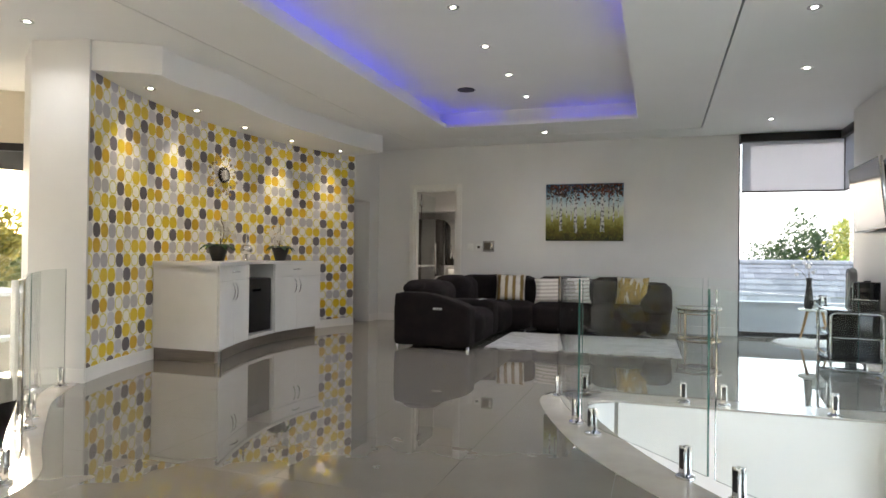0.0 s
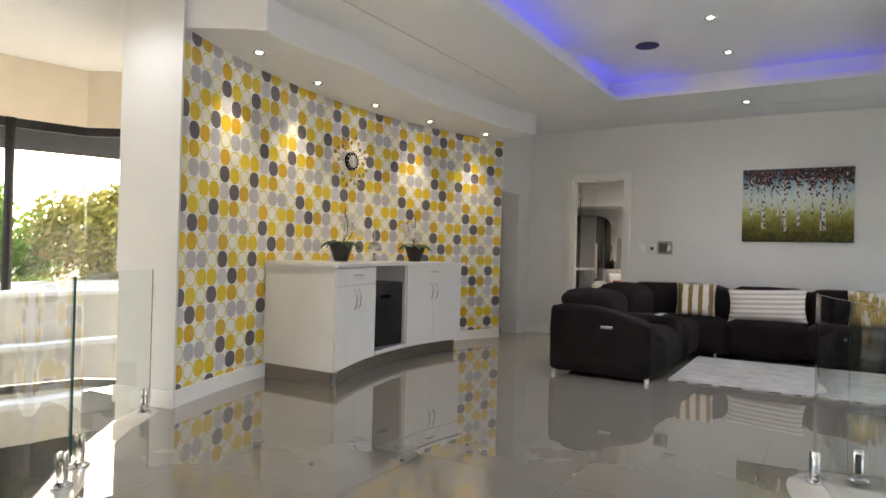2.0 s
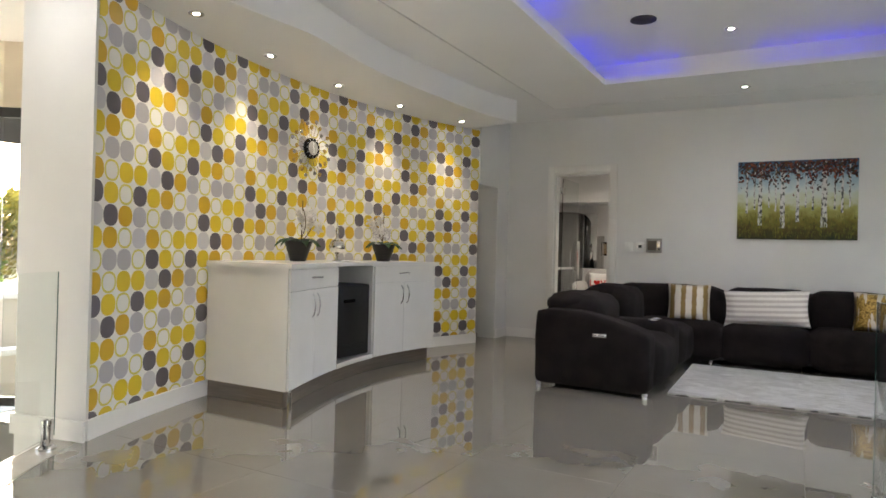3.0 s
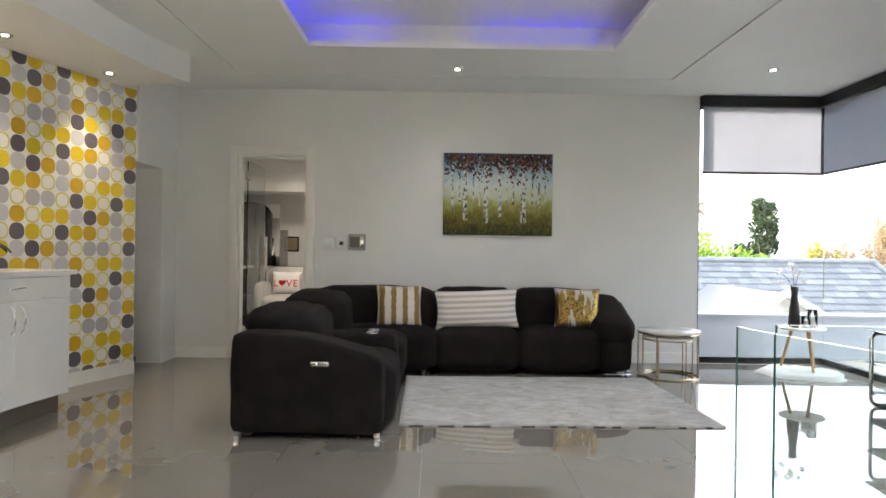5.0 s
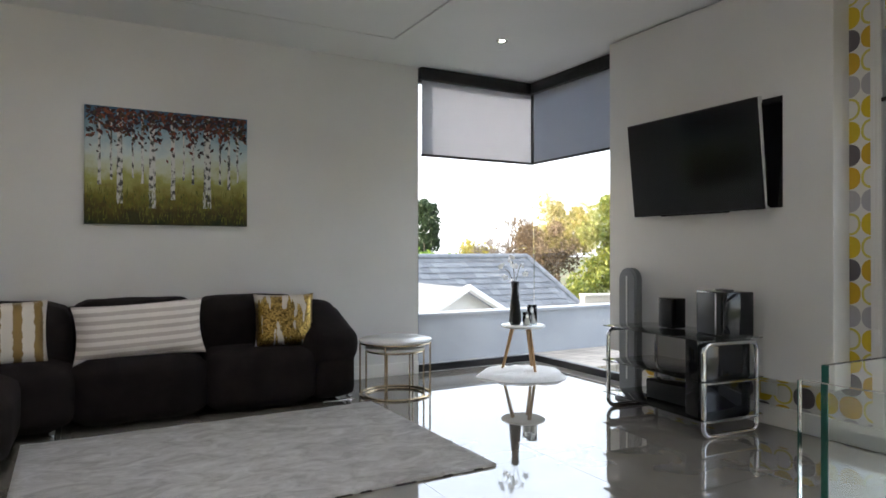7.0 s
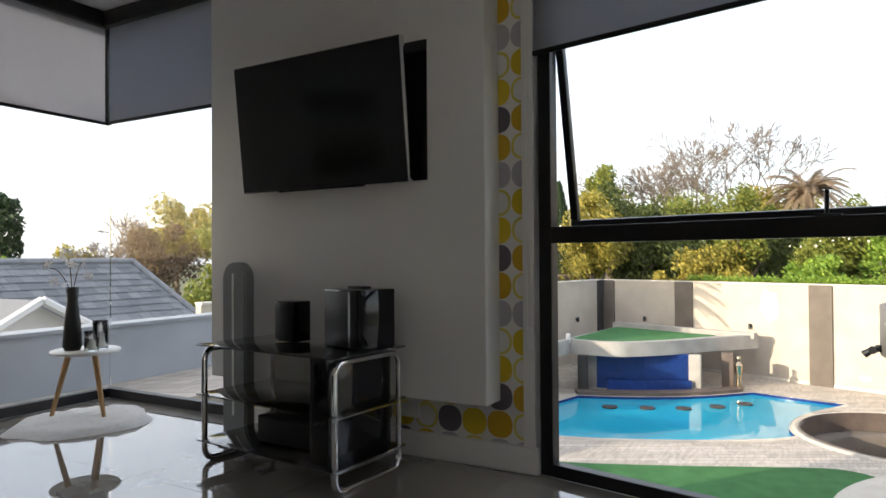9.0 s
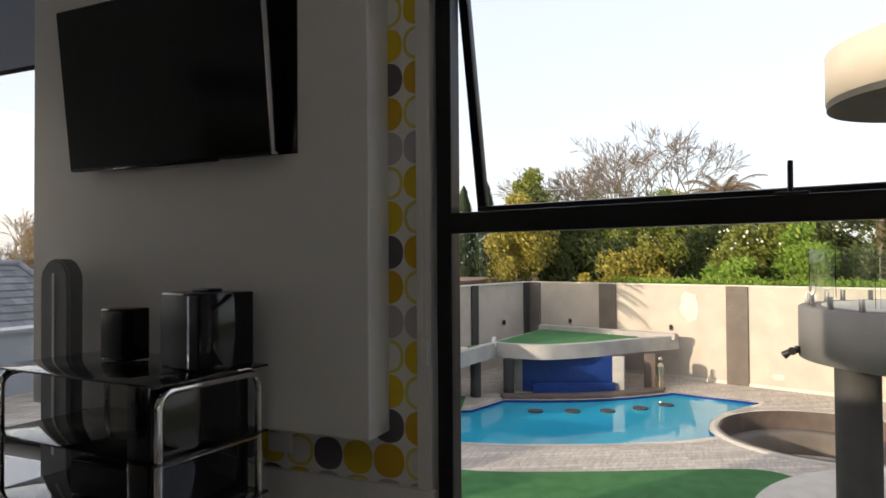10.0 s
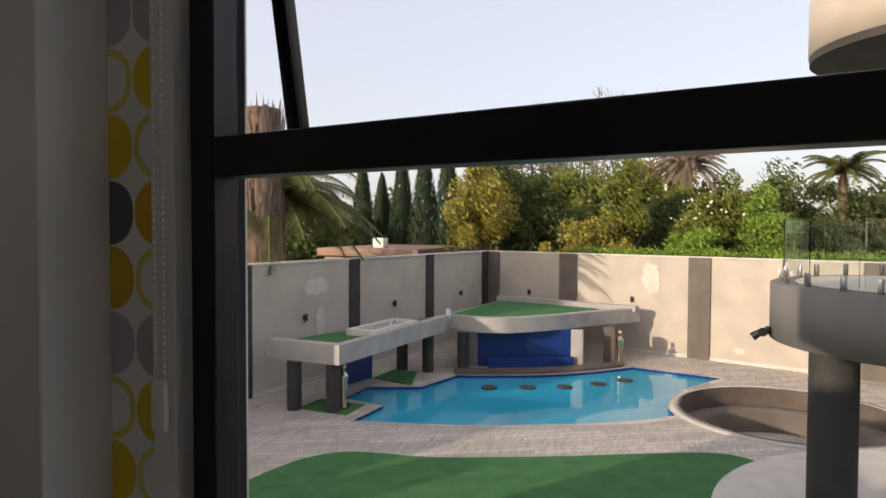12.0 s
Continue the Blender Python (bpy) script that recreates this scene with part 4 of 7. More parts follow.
def bands(name, colors, axis, wide, shine=0.0, wander=2.6, cut=0.42):
    """Fabric with bands across it."""
    m = mat(name, colors[0], 0.8, bump=0.5, bump_scale=140)
    nt = m.node_tree
    bs = nt.nodes["Principled BSDF"]
    tc = nt.nodes.new("ShaderNodeTexCoord")
    w = nt.nodes.new("ShaderNodeTexWave")
    w.bands_direction = axis
    w.inputs["Scale"].default_value = 0.314 / wide
    w.inputs["Distortion"].default_value, w.inputs["Detail"].default_value, w.inputs["Detail Scale"].default_value = (wander if shine else 0.6), 5, 9
    nt.links.new(tc.outputs["Object"], w.inputs[0])
    r = nt.nodes.new("ShaderNodeValToRGB")
    r.color_ramp.elements[0].color, r.color_ramp.elements[1].color = (*colors[0], 1), (*colors[1], 1)
    r.color_ramp.elements[0].position, r.color_ramp.elements[1].position = cut, cut + 0.1
    nt.links.new(w.outputs[0], r.inputs[0])
    nt.links.new(r.outputs[0], bs.inputs["Base Color"])
    if shine:
        k = nt.nodes.new("ShaderNodeMapRange")
        k.inputs[1].default_value, k.inputs[2].default_value = cut, cut + 0.12
        k.inputs[3].default_value, k.inputs[4].default_value = 0, shine
        nt.links.new(w.outputs[0], k.inputs[0])
        nt.links.new(k.outputs[0], bs.inputs["Metallic"])
        q = nt.nodes.new("ShaderNodeMapRange")
        q.inputs[3].default_value, q.inputs[4].default_value = 0.85, 0.28
        nt.links.new(k.outputs[0], q.inputs[0])
        nt.links.new(q.outputs[0], bs.inputs["Roughness"])
    return m


M["sequin"] = bands("sequin_bands", ((0.64, 0.59, 0.52), (0.25, 0.165, 0.06)), "X", 0.115, 0.85, 0.9, 0.55)


def sequins(name, wide, share):
    """Cream cloth with brushed patches of gold sequins, each disc lying at its own tilt."""
    m = mat(name, (0.62, 0.57, 0.49), 0.8)
    nt = m.node_tree
    bs = nt.nodes["Principled BSDF"]
    tc, mp, nz, vo, st, ad, nm = (nt.nodes.new(k) for k in ("ShaderNodeTexCoord", "ShaderNodeMapping", "ShaderNodeTexNoise", "ShaderNodeTexVoronoi", "ShaderNodeMath", "ShaderNodeMix", "ShaderNodeBump"))
    mp.inputs["Scale"].default_value = (1 / wide, 1, 0.22 / wide)
    nt.links.new(tc.outputs["Object"], mp.inputs[0])
    nt.links.new(mp.outputs[0], nz.inputs["Vector"])
    nz.inputs["Scale"].default_value, nz.inputs["Detail"].default_value = 1.9, 8
    st.operation, st.inputs[1].default_value = "GREATER_THAN", share
    nt.links.new(nz.outputs[0], st.inputs[0])
    nt.links.new(tc.outputs["Object"], vo.inputs["Vector"])
    vo.inputs["Scale"].default_value = 85
    ad.data_type = "RGBA"
    ad.inputs[6].default_value, ad.inputs[7].default_value = (0.62, 0.57, 0.49, 1), (0.46, 0.31, 0.09, 1)
    nt.links.new(st.outputs[0], ad.inputs[0])
    sc, mr, mu = (nt.nodes.new(k) for k in ("ShaderNodeSeparateColor", "ShaderNodeMapRange", "ShaderNodeMix"))
    nt.links.new(vo.outputs["Color"], sc.inputs[0])
    mr.inputs[3].default_value, mr.inputs[4].default_value = 0.25, 1.25
    nt.links.new(sc.outputs[0], mr.inputs[0])
    mu.data_type, mu.blend_type = "RGBA", "MULTIPLY"
    nt.links.new(st.outputs[0], mu.inputs[0])
    nt.links.new(ad.outputs[2], mu.inputs[6])
    nt.links.new(mr.outputs[0], mu.inputs[7])
    nt.links.new(mu.outputs[2], bs.inputs["Base Color"])
    nt.links.new(st.outputs[0], bs.inputs["Metallic"])
    q = nt.nodes.new("ShaderNodeMapRange")
    q.inputs[3].default_value, q.inputs[4].default_value = 0.85, 0.3
    nt.links.new(st.outputs[0], q.inputs[0])
    nt.links.new(q.outputs[0], bs.inputs["Roughness"])
    nm.inputs["Strength"].default_value, nm.inputs["Distance"].default_value = 0.8, 0.004
    nt.links.new(vo.outputs["Color"], nm.inputs["Height"])
    nt.links.new(nm.outputs[0], bs.inputs["Normal"])
    return m


M["sequin_worn"] = sequins("worn_sequins", 0.10, 0.44)
M["ribbed"] = bands("ribbed_cream", ((0.50, 0.45, 0.41), (0.74, 0.70, 0.65)), "Z", 0.055)
cushion("sequin_cushion", "cream cushion with worn gold sequin bands, leaning on the sofa back", 0.46, 0.44, 0.16, (-2.0, 9.73, 0.43), 16, 6, "sequin", 1)
cushion("lumbar_cushion", "long cream ribbed cushion leaning on the sofa back", 0.84, 0.40, 0.17, (-1.22, 9.74, 0.43), 14, -3, "ribbed", 2).rotation_euler.y = radians(-3)
cushion("sequin_cushion", "cream cushion with worn gold sequin bands, leaning on the sofa back", 0.46, 0.42, 0.16, (-0.22, 9.74, 0.44), 15, -8, "sequin_worn", 3)


# ---- rug ----
rug = thing("area_rug", "pale silver-grey mottled shaggy rug on the tiles", "rug", (-0.75, 8.6, 0), 1.0)
bm = bmesh.new()
nx, ny = 60, 44
g = [[bm.verts.new((-1.14 + 2.28 * i / nx, -0.85 + 1.7 * j / ny, 0.014 + 0.004 * noise.noise(Vector((i * 0.35, j * 0.35, 0))))) for j in range(ny + 1)] for i in range(nx + 1)]
for i in range(nx):
    for j in range(ny):
        bm.faces.new((g[i][j], g[i + 1][j], g[i + 1][j + 1], g[i][j + 1]))
be = [e for e in bm.edges if e.is_boundary]
ret = bmesh.ops.extrude_edge_only(bm, edges=be)
for v in ret["geom"]:
    if isinstance(v, bmesh.types.BMVert):
        v.co.z = 0.001
part("rug_top", bm, "rug", rug, "", 60)
rnd = random.Random(5)
for k in range(12):
    x = -1.1 + 2.2 * (k + rnd.random() * 0.7) / 12
    w = rnd.uniform(0.02, 0.06)
    part("edge_scuff", B((x - w, x + w, -0.860, -0.849, 0.001, 0.007)), "dark_wood", rug, "dark worn spot on the edge", None)

# ---- sideboard ----
def front_x(y):
    return -4.05 - 0.30 * math.sin(math.pi * min(max((y - 5.5) / 3.05, 0), 1)) - 0.05 * (y - 5.5)


side = thing("curved_sideboard", "white lacquered curved sideboard with chrome handles on a metal plinth", "sideboard", (-4.6, 6.7, 0))


def curved(name, y0, y1, z0, z1, front, back, material, label="", n=10, parent=side):
    ys = span(y0, y1, n)
    return part(name, P([(front_x(y) + front + 4.6, y - 6.7) for y in ys] + [(back(y) + 4.6, y - 6.7) for y in reversed(ys)], z0, z1), material, parent, label, 30)


wallx = lambda y: arc_x(y) + 0.02
curved("plinth", 5.54, 8.03, 0, 0.13, -0.06, wallx, "plinth", "brushed metal plinth")
curved("body", 5.51, 6.43, 0.13, 1.0, -0.02, wallx, "white_gloss")
curved("body", 7.08, 8.06, 0.13, 1.0, -0.02, wallx, "white_gloss")
curved("niche_back", 6.43, 7.08, 0.13, 1.0, -0.55, wallx, "black_matt", "dark niche back")
curved("niche_floor", 6.432, 7.078, 0.13, 0.17, 0, lambda y: front_x(y) - 0.549, "white_gloss")
curved("worktop", 5.49, 8.09, 1.0, 1.035, 0.02, wallx, "white_gloss", "thin white top", 24)
part("foot", B((-4.06 + 4.6, -4.04 + 4.6, 5.515 - 6.7, 5.54 - 6.7, 0, 0.13)), "chrome", side, "chrome corner foot", None)
for a, b in ((5.52, 6.42), (7.09, 8.05)):
    mid = (a + b) / 2
    dr = curved("drawer", a + 0.002, b - 0.002, 0.84, 0.99, 0.0, lambda y: front_x(y) - 0.018, "white_gloss")
    for p, q, hs in ((a + 0.002, mid - 0.002, -1), (mid + 0.002, b - 0.002, 1)):
        d = curved("door", p, q, 0.135, 0.832, 0.0, lambda y: front_x(y) - 0.018, "white_gloss")
        hy = mid + hs * 0.045
        hx = front_x(hy) + 4.6
        bm = tube(bmesh.new(), [(hx, hy - 6.7, 0.62), (hx + 0.022, hy - 6.7 , 0.65), (hx + 0.03, hy - 6.7, 0.71), (hx + 0.022, hy - 6.7, 0.77), (hx, hy - 6.7, 0.80)], 0.006, 8)
        part("handle", bm, "chrome", d, "bowed chrome handle")
    hx = front_x(mid) + 4.6
    part("handle", tube(bmesh.new(), [(hx, mid - 6.79, 0.92), (hx + 0.024, mid - 6.76, 0.925), (hx + 0.028, mid - 6.7, 0.928), (hx + 0.024, mid - 6.64, 0.925), (hx, mid - 6.61, 0.92)], 0.006, 8), "chrome", dr, "bowed chrome handle")
fr = thing("wine_fridge", "small black wine fridge in the sideboard niche", "fridge", (-4.68, 6.755, 0.17))
part("body", B((-0.2, 0.2, -0.27, 0.27, 0.01, 0.66), bevel=0.006), "black_matt", fr)
part("door", B((0.2, 0.235, -0.27, 0.27, 0.015, 0.655), bevel=0.008), "black_matt", fr)
part("control_strip", B((0.235, 0.238, -0.12, 0.05, 0.5, 0.53)), "screen", fr, "", None)
for k in range(5):
    part("vent_slat", B((0.236, 0.24, -0.22, 0.22, 0.05 + k * 0.018, 0.058 + k * 0.018)), "black_matt", fr, "", None)


# ---- orchids and goblet ----
def orchid(x, y, z, seed, tall, turn):
    rnd = random.Random(seed)
    o = thing("orchid", "white artificial orchid in a flared black pot on the sideboard", "plant", (x, y, z), turn, "orchids on the sideboard")
    bm = cyl(bmesh.new(), 0, 0, 0, 0.17, 0.065, 0.12, 20)
    part("pot", bm, "black_matt", o)
    for k in range(6):
        a = k * 1.05 + rnd.uniform(-0.2, 0.2)
        ln = rnd.uniform(0.15, 0.25)
        bm = bmesh.new()
        prev = None
        for i in range(7):
            t = i / 6
            wd = 0.05 * math.sin(math.pi * min(t * 0.95 + 0.05, 1)) + 0.002
            c = Vector((math.cos(a) * ln * t, math.sin(a) * ln * t, 0.16 + 0.12 * t - 0.16 * t * t))
            s = Vector((-math.sin(a), math.cos(a), 0)) * wd
            row = [bm.verts.new(c - s + Vector((0, 0, 0.012))), bm.verts.new(c), bm.verts.new(c + s + Vector((0, 0, 0.012)))]
            if prev:
                bm.faces.new((prev[0], prev[1], row[1], row[0])), bm.faces.new((prev[1], prev[2], row[2], row[1]))
            prev = row
        bmesh.ops.solidify(bm, geom=bm.faces[:], thickness=0.003)
        part("leaf", bm, "leaf", o)
    for s in range(2):
        a = rnd.uniform(0, 6.28)
        top = Vector((0.10 * math.cos(a), 0.10 * math.sin(a), tall * (1 - 0.15 * s)))
        pts = [Vector((0.01 * s, 0, 0.15)).lerp(top, t) + Vector((0.05 * math.sin(3 * t), 0, 0)) for t in span(0, 1, 8)]
        part("stem", tube(bmesh.new(), pts, 0.0035, 6), "stem", o)
        for k in range(9):
            p = pts[7 - k // 2] + Vector((rnd.uniform(-0.07, 0.07), rnd.uniform(-0.07, 0.07), rnd.uniform(-0.05, 0.03)))
            bm = bmesh.new()
            rot = pose(*p, rnd.uniform(-40, 40), rnd.uniform(-40, 40) + 90, rnd.uniform(0, 360))
            for q in range(5):
                an = q * 2 * math.pi / 5
                ring = [(0, 0, 0), (0.034 * math.cos(an - 0.5), 0.034 * math.sin(an - 0.5), 0.008), (0.054 * math.cos(an), 0.054 * math.sin(an), 0.002), (0.034 * math.cos(an + 0.5), 0.034 * math.sin(an + 0.5), 0.008)]
                bm.faces.new([bm.verts.new(rot @ Vector(v)) for v in ring])
            bmesh.ops.solidify(bm, geom=bm.faces[:], thickness=0.0015)
            part("flower", bm, "petal", o, "", None)
    part("stake", rod(bmesh.new(), (0.02, 0.01, 0.15), (0.03, 0.0, tall * 1.12), 0.004, 6), "stem", o)
    return o


orchid(-4.66, 6.27, 1.035, 3, 0.46, 20)
orchid(-4.62, 7.50, 1.035, 8, 0.44, 130)


gob = thing("goblet_vase", "small round mercury-glass goblet on a short stem", "vase", (-4.6, 6.72, 1.035))
part("foot", lathe([(0.05, 0), (0.05, 0.008), (0.012, 0.02), (0.01, 0.06)]), "silver", gob)
part("bowl", lathe([(0.012, 0.06), (0.06, 0.09), (0.075, 0.13), (0.065, 0.17), (0.05, 0.19), (0.045, 0.185), (0.005, 0.12)]), "silver", gob, "", 60)

part("finial", lathe([(0.045, 0.188), (0.02, 0.205), (0.008, 0.23), (0.016, 0.25), (0.006, 0.27), (0.012, 0.29), (0.004, 0.33), (0.001, 0.40)], 16), "silver", gob, "tall beaded lid", 50)

# ---- wall clock ----
ck = thing("starburst_clock", "round black clock ringed by gold and silver beads", "clock", (arc_x(6.83) + 0.01, 6.83, 2.1), 90)
m0 = pose(0, 0, 0, 90, 0, 0)
bm = bmesh.new()
bmesh.ops.create_cone(bm, cap_ends=True, segments=32, radius1=0.10, radius2=0.095, depth=0.03, matrix=Matrix.Translation((0, -0.02, 0)) @ m0)
part("dial", bm, "black_gloss", ck)
bm = bmesh.new()
bmesh.ops.create_cone(bm, cap_ends=True, segments=32, radius1=0.068, radius2=0.068, depth=0.004, matrix=Matrix.Translation((0, -0.038, 0)) @ m0)
part("face", bm, "grey_box", ck, "grey dial face")
part("hand", B((-0.003, 0.003, -0.044, -0.041, 0, 0.055)), "plastic_white", ck, "", None)
part("hand", B((-0.003, 0.003, -0.048, -0.045, -0.045, 0.0)), "plastic_white", ck, "", None)
for k in range(12):
    a = 2 * math.pi * k / 12
    part("tick", rod(bmesh.new(), (0.078 * math.sin(a), -0.037, 0.078 * math.cos(a)), (0.09 * math.sin(a), -0.037, 0.09 * math.cos(a)), 0.003, 6), "plastic_white", ck)
for k in range(24):
    a = 2 * math.pi * k / 24
    rr = (0.20, 0.27, 0.24)[k % 3]
    part("ray", rod(bmesh.new(), (0.09 * math.sin(a), -0.014, 0.09 * math.cos(a)), (rr * math.sin(a), -0.014, rr * math.cos(a)), 0.0022, 6), "brass", ck)
    bm = bmesh.new()
    bmesh.ops.create_cone(bm, cap_ends=True, segments=14, radius1=0.022, radius2=0.016, depth=0.01, matrix=Matrix.Translation((rr * math.sin(a), -0.016, rr * math.cos(a))) @ m0)
    part("bead", bm, ("gold", "silver")[k % 2], ck, "flat round bead")

# ---- painting ----
pw, ph = 1.2, 0.9
M["canvas"] = mat("painted_field", (0.1, 0.2, 0.05), 0.6, bump=0.5, bump_scale=70)
nt = M["canvas"].node_tree
tcn, sepn, addn, nz, rampn = (nt.nodes.new(k) for k in ("ShaderNodeTexCoord", "ShaderNodeSeparateXYZ", "ShaderNodeMath", "ShaderNodeTexNoise", "ShaderNodeValToRGB"))
nt.links.new(tcn.outputs["Object"], sepn.inputs[0])
nt.links.new(tcn.outputs["Object"], nz.inputs["Vector"])
nz.inputs["Scale"].default_value, nz.inputs["Detail"].default_value = 14, 6
addn.operation = "MULTIPLY_ADD"
nt.links.new(nz.outputs[0], addn.inputs[0])
addn.inputs[1].default_value = 0.30
nt.links.new(sepn.outputs[2], addn.inputs[2])
els = rampn.color_ramp.elements
els[0].position, els[0].color = 0.12, (0.02, 0.03, 0.01, 1)
els[1].position, els[1].color = 0.98, (0.05, 0.13, 0.22, 1)
for p_, c_ in ((0.25, (0.085, 0.065, 0.012, 1)), (0.36, (0.19, 0.16, 0.02, 1)), (0.50, (0.36, 0.36, 0.10, 1)), (0.60, (0.55, 0.58, 0.42, 1)), (0.70, (0.58, 0.64, 0.62, 1)), (0.86, (0.32, 0.46, 0.54, 1))):
    e_ = els.new(p_)
    e_.color = c_
nt.links.new(addn.outputs[0], rampn.inputs[0])
nt.links.new(rampn.outputs[0], nt.nodes["Principled BSDF"].inputs["Base Color"])
art = thing("birch_painting", "unframed canvas of birch trunks with red leaves over grass", "painting", (-1.56 + pw / 2 - 0.015, NORTH, 1.385))
part("canvas", B((-pw / 2, pw / 2, -0.035, 0, 0, ph), bevel=0.003), "canvas", art)
rnd = random.Random(21)
M["bark_paint"] = mat("birch_paint", (0.62, 0.62, 0.6), 0.6, color2=(0.06, 0.06, 0.06), scale=30, stretch=(1, 1, 0.7), spread=(0.48, 0.60))
M["leaf_paint"] = mat("leaf_paint", (0.10, 0.012, 0.012), 0.6)
lpn = M["leaf_paint"].node_tree
lgi, lrp = lpn.nodes.new("ShaderNodeNewGeometry"), lpn.nodes.new("ShaderNodeValToRGB")
lrp.color_ramp.elements[0].color, lrp.color_ramp.elements[1].color = (0.012, 0.012, 0.014, 1), (0.22, 0.06, 0.025, 1)
for p_, c_ in ((0.3, (0.03, 0.012, 0.02, 1)), (0.5, (0.085, 0.02, 0.016, 1)), (0.65, (0.05, 0.045, 0.02, 1)), (0.85, (0.15, 0.035, 0.025, 1))):
    lrp.color_ramp.elements.new(p_).color = c_
lpn.links.new(lgi.outputs["Random Per Island"], lrp.inputs[0])
lpn.links.new(lrp.outputs[0], lpn.nodes["Principled BSDF"].inputs["Base Color"])
M["grass_paint"] = mat("grass_paint", (0.05, 0.06, 0.01), 0.6, color2=(0.25, 0.25, 0.03), scale=25)
for x, w, z0 in ((-0.36, 0.04, 0.16), (-0.13, 0.045, 0.13), (0.02, 0.03, 0.2), (0.28, 0.055, 0.14), (-0.5, 0.02, 0.3), (-0.42, 0.014, 0.34), (-0.27, 0.014, 0.36), (-0.2, 0.018, 0.32), (0.1, 0.014, 0.36), (0.17, 0.018, 0.33), (0.38, 0.016, 0.34), (0.45, 0.02, 0.3), (0.52, 0.014, 0.36)):
    bm = bmesh.new()
    k = 9
    le = [(x - w / 2 * (1.15 - 0.3 * i / k) + rnd.uniform(-0.003, 0.003), z0 + (ph - 0.02 - z0) * i / k) for i in range(k + 1)]
    ri = [(x + w / 2 * (1.15 - 0.3 * i / k) + rnd.uniform(-0.003, 0.003), z) for i, (_, z) in enumerate(le)]
    for i in range(k):
        bm.faces.new([bm.verts.new((p[0], -0.0365, p[1])) for p in (le[i], ri[i], ri[i + 1], le[i + 1])])
    bmesh.ops.remove_doubles(bm, verts=bm.verts[:], dist=1e-5)
    part("trunk", bm, "bark_paint", art, "", None)
bm, bg = bmesh.new(), bmesh.new()
for i in range(720):
    x, z = rnd.uniform(-0.585, 0.585), 0.89 - abs(rnd.gauss(0, 0.115))
    if z < 0.42:
        continue
    a, s = rnd.uniform(0.3, 1.0) + 1.57 * rnd.randint(0, 1), rnd.uniform(0.012, 0.03)
    bm.faces.new([bm.verts.new((min(max(x + s * c * math.cos(a + t), -0.595), 0.595), -0.0375 - 0.000004 * i, min(z + s * c * math.sin(a + t), 0.895))) for t, c in ((0, 1.0), (1.57, 0.5), (3.14, 1.0), (4.71, 0.5))])
for i in range(420):
    x, z = rnd.uniform(-0.58, 0.58), rnd.uniform(0.01, 0.26)
    bg.faces.new([bg.verts.new((x + dx, -0.0370 - 0.000008 * i, z + dz)) for dx, dz in ((-0.003, 0), (0.003, 0), (rnd.uniform(-0.02, 0.02), rnd.uniform(0.04, 0.09)))])
part("leaves", bm, "leaf_paint", art, "dabs of dark red paint", None)
part("grass", bg, "grass_paint", art, "", None)

# ---- switches and intercom ----
for x in (-2.88, -2.74):
    sw = thing("light_switch", "white wall switch plate", "switch", (x + 0.05, NORTH, 1.21), group="wall switches")
    part("plate", B((-0.05, 0.05, -0.009, 0, 0, 0.12), bevel=0.003), "plastic_white", sw)
    if x > -2.8:
        part("display", B((-0.02, 0.025, -0.011, -0.009, 0.045, 0.085)), "screen", sw, "small dark display", None)
    else:
        part("rocker", B((-0.018, 0.018, -0.014, -0.009, 0.04, 0.08), bevel=0.002), "plastic_white", sw)
ic = thing("intercom", "square grey wall intercom with a picture screen", "intercom", (-2.515, NORTH, 1.2))
part("housing", B((-0.095, 0.095, -0.03, 0, 0, 0.18), bevel=0.008), "grey_box", ic)
part("screen", B((-0.075, 0.03, -0.033, -0.03, 0.03, 0.15), bevel=0.001), "garden_post", ic)
part("keypad", B((0.035, 0.075, -0.033, -0.03, 0.03, 0.15), bevel=0.002), "silver", ic)

# ---- nesting tables ----
for r, z, x, y in ((0.30, 0.46, 0.68, 9.68), (0.245, 0.40, 0.66, 9.64)):
    nt_ = thing("nesting_table", "round marble-topped table on a pale gold ring frame", "table", (x, y, 0), group="nesting side tables")
    part("tabletop", lathe([(r - 0.004, z - 0.022), (r, z - 0.018), (r, z - 0.004), (r - 0.004, z)], 36), "marble", nt_, "", 30)
    for zz in (0.008, z - 0.03):
        part("ring", tube(bmesh.new(), [(r * 0.97 * math.cos(a), r * 0.97 * math.sin(a), zz) for a in span(0, 2 * math.pi * 35 / 36, 36)], 0.008, 8, True), "brass", nt_)
    for a in (0.6, 2.7, 4.0, 5.6):
        part("leg", rod(bmesh.new(), (r * 0.97 * math.cos(a), r * 0.97 * math.sin(a), 0.008), (r * 0.97 * math.cos(a), r * 0.97 * math.sin(a), z - 0.03), 0.007), "brass", nt_)

# ---- corner table, fur rug, vase, jars ----
fr_ = thing("fur_rug", "round white fluffy fur rug under the small table", "rug", (2.08, 9.83, 0))
bm = bmesh.new()
rnd = random.Random(9)
cv = bm.verts.new((0, 0, 0.035))
rings = []
for q in range(1, 8):
    rings.append([bm.verts.new(((q / 7) * (0.43 + 0.03 * math.sin(3 * a) + 0.02 * math.sin(7 * a + 1)) * math.cos(a), (q / 7) * (0.40 + 0.03 * math.sin(4 * a)) * math.sin(a),
                               (0.036 + rnd.uniform(-0.008, 0.01)) if q < 7 else 0.002)) for a in span(0, 2 * math.pi * 35 / 36, 36)])
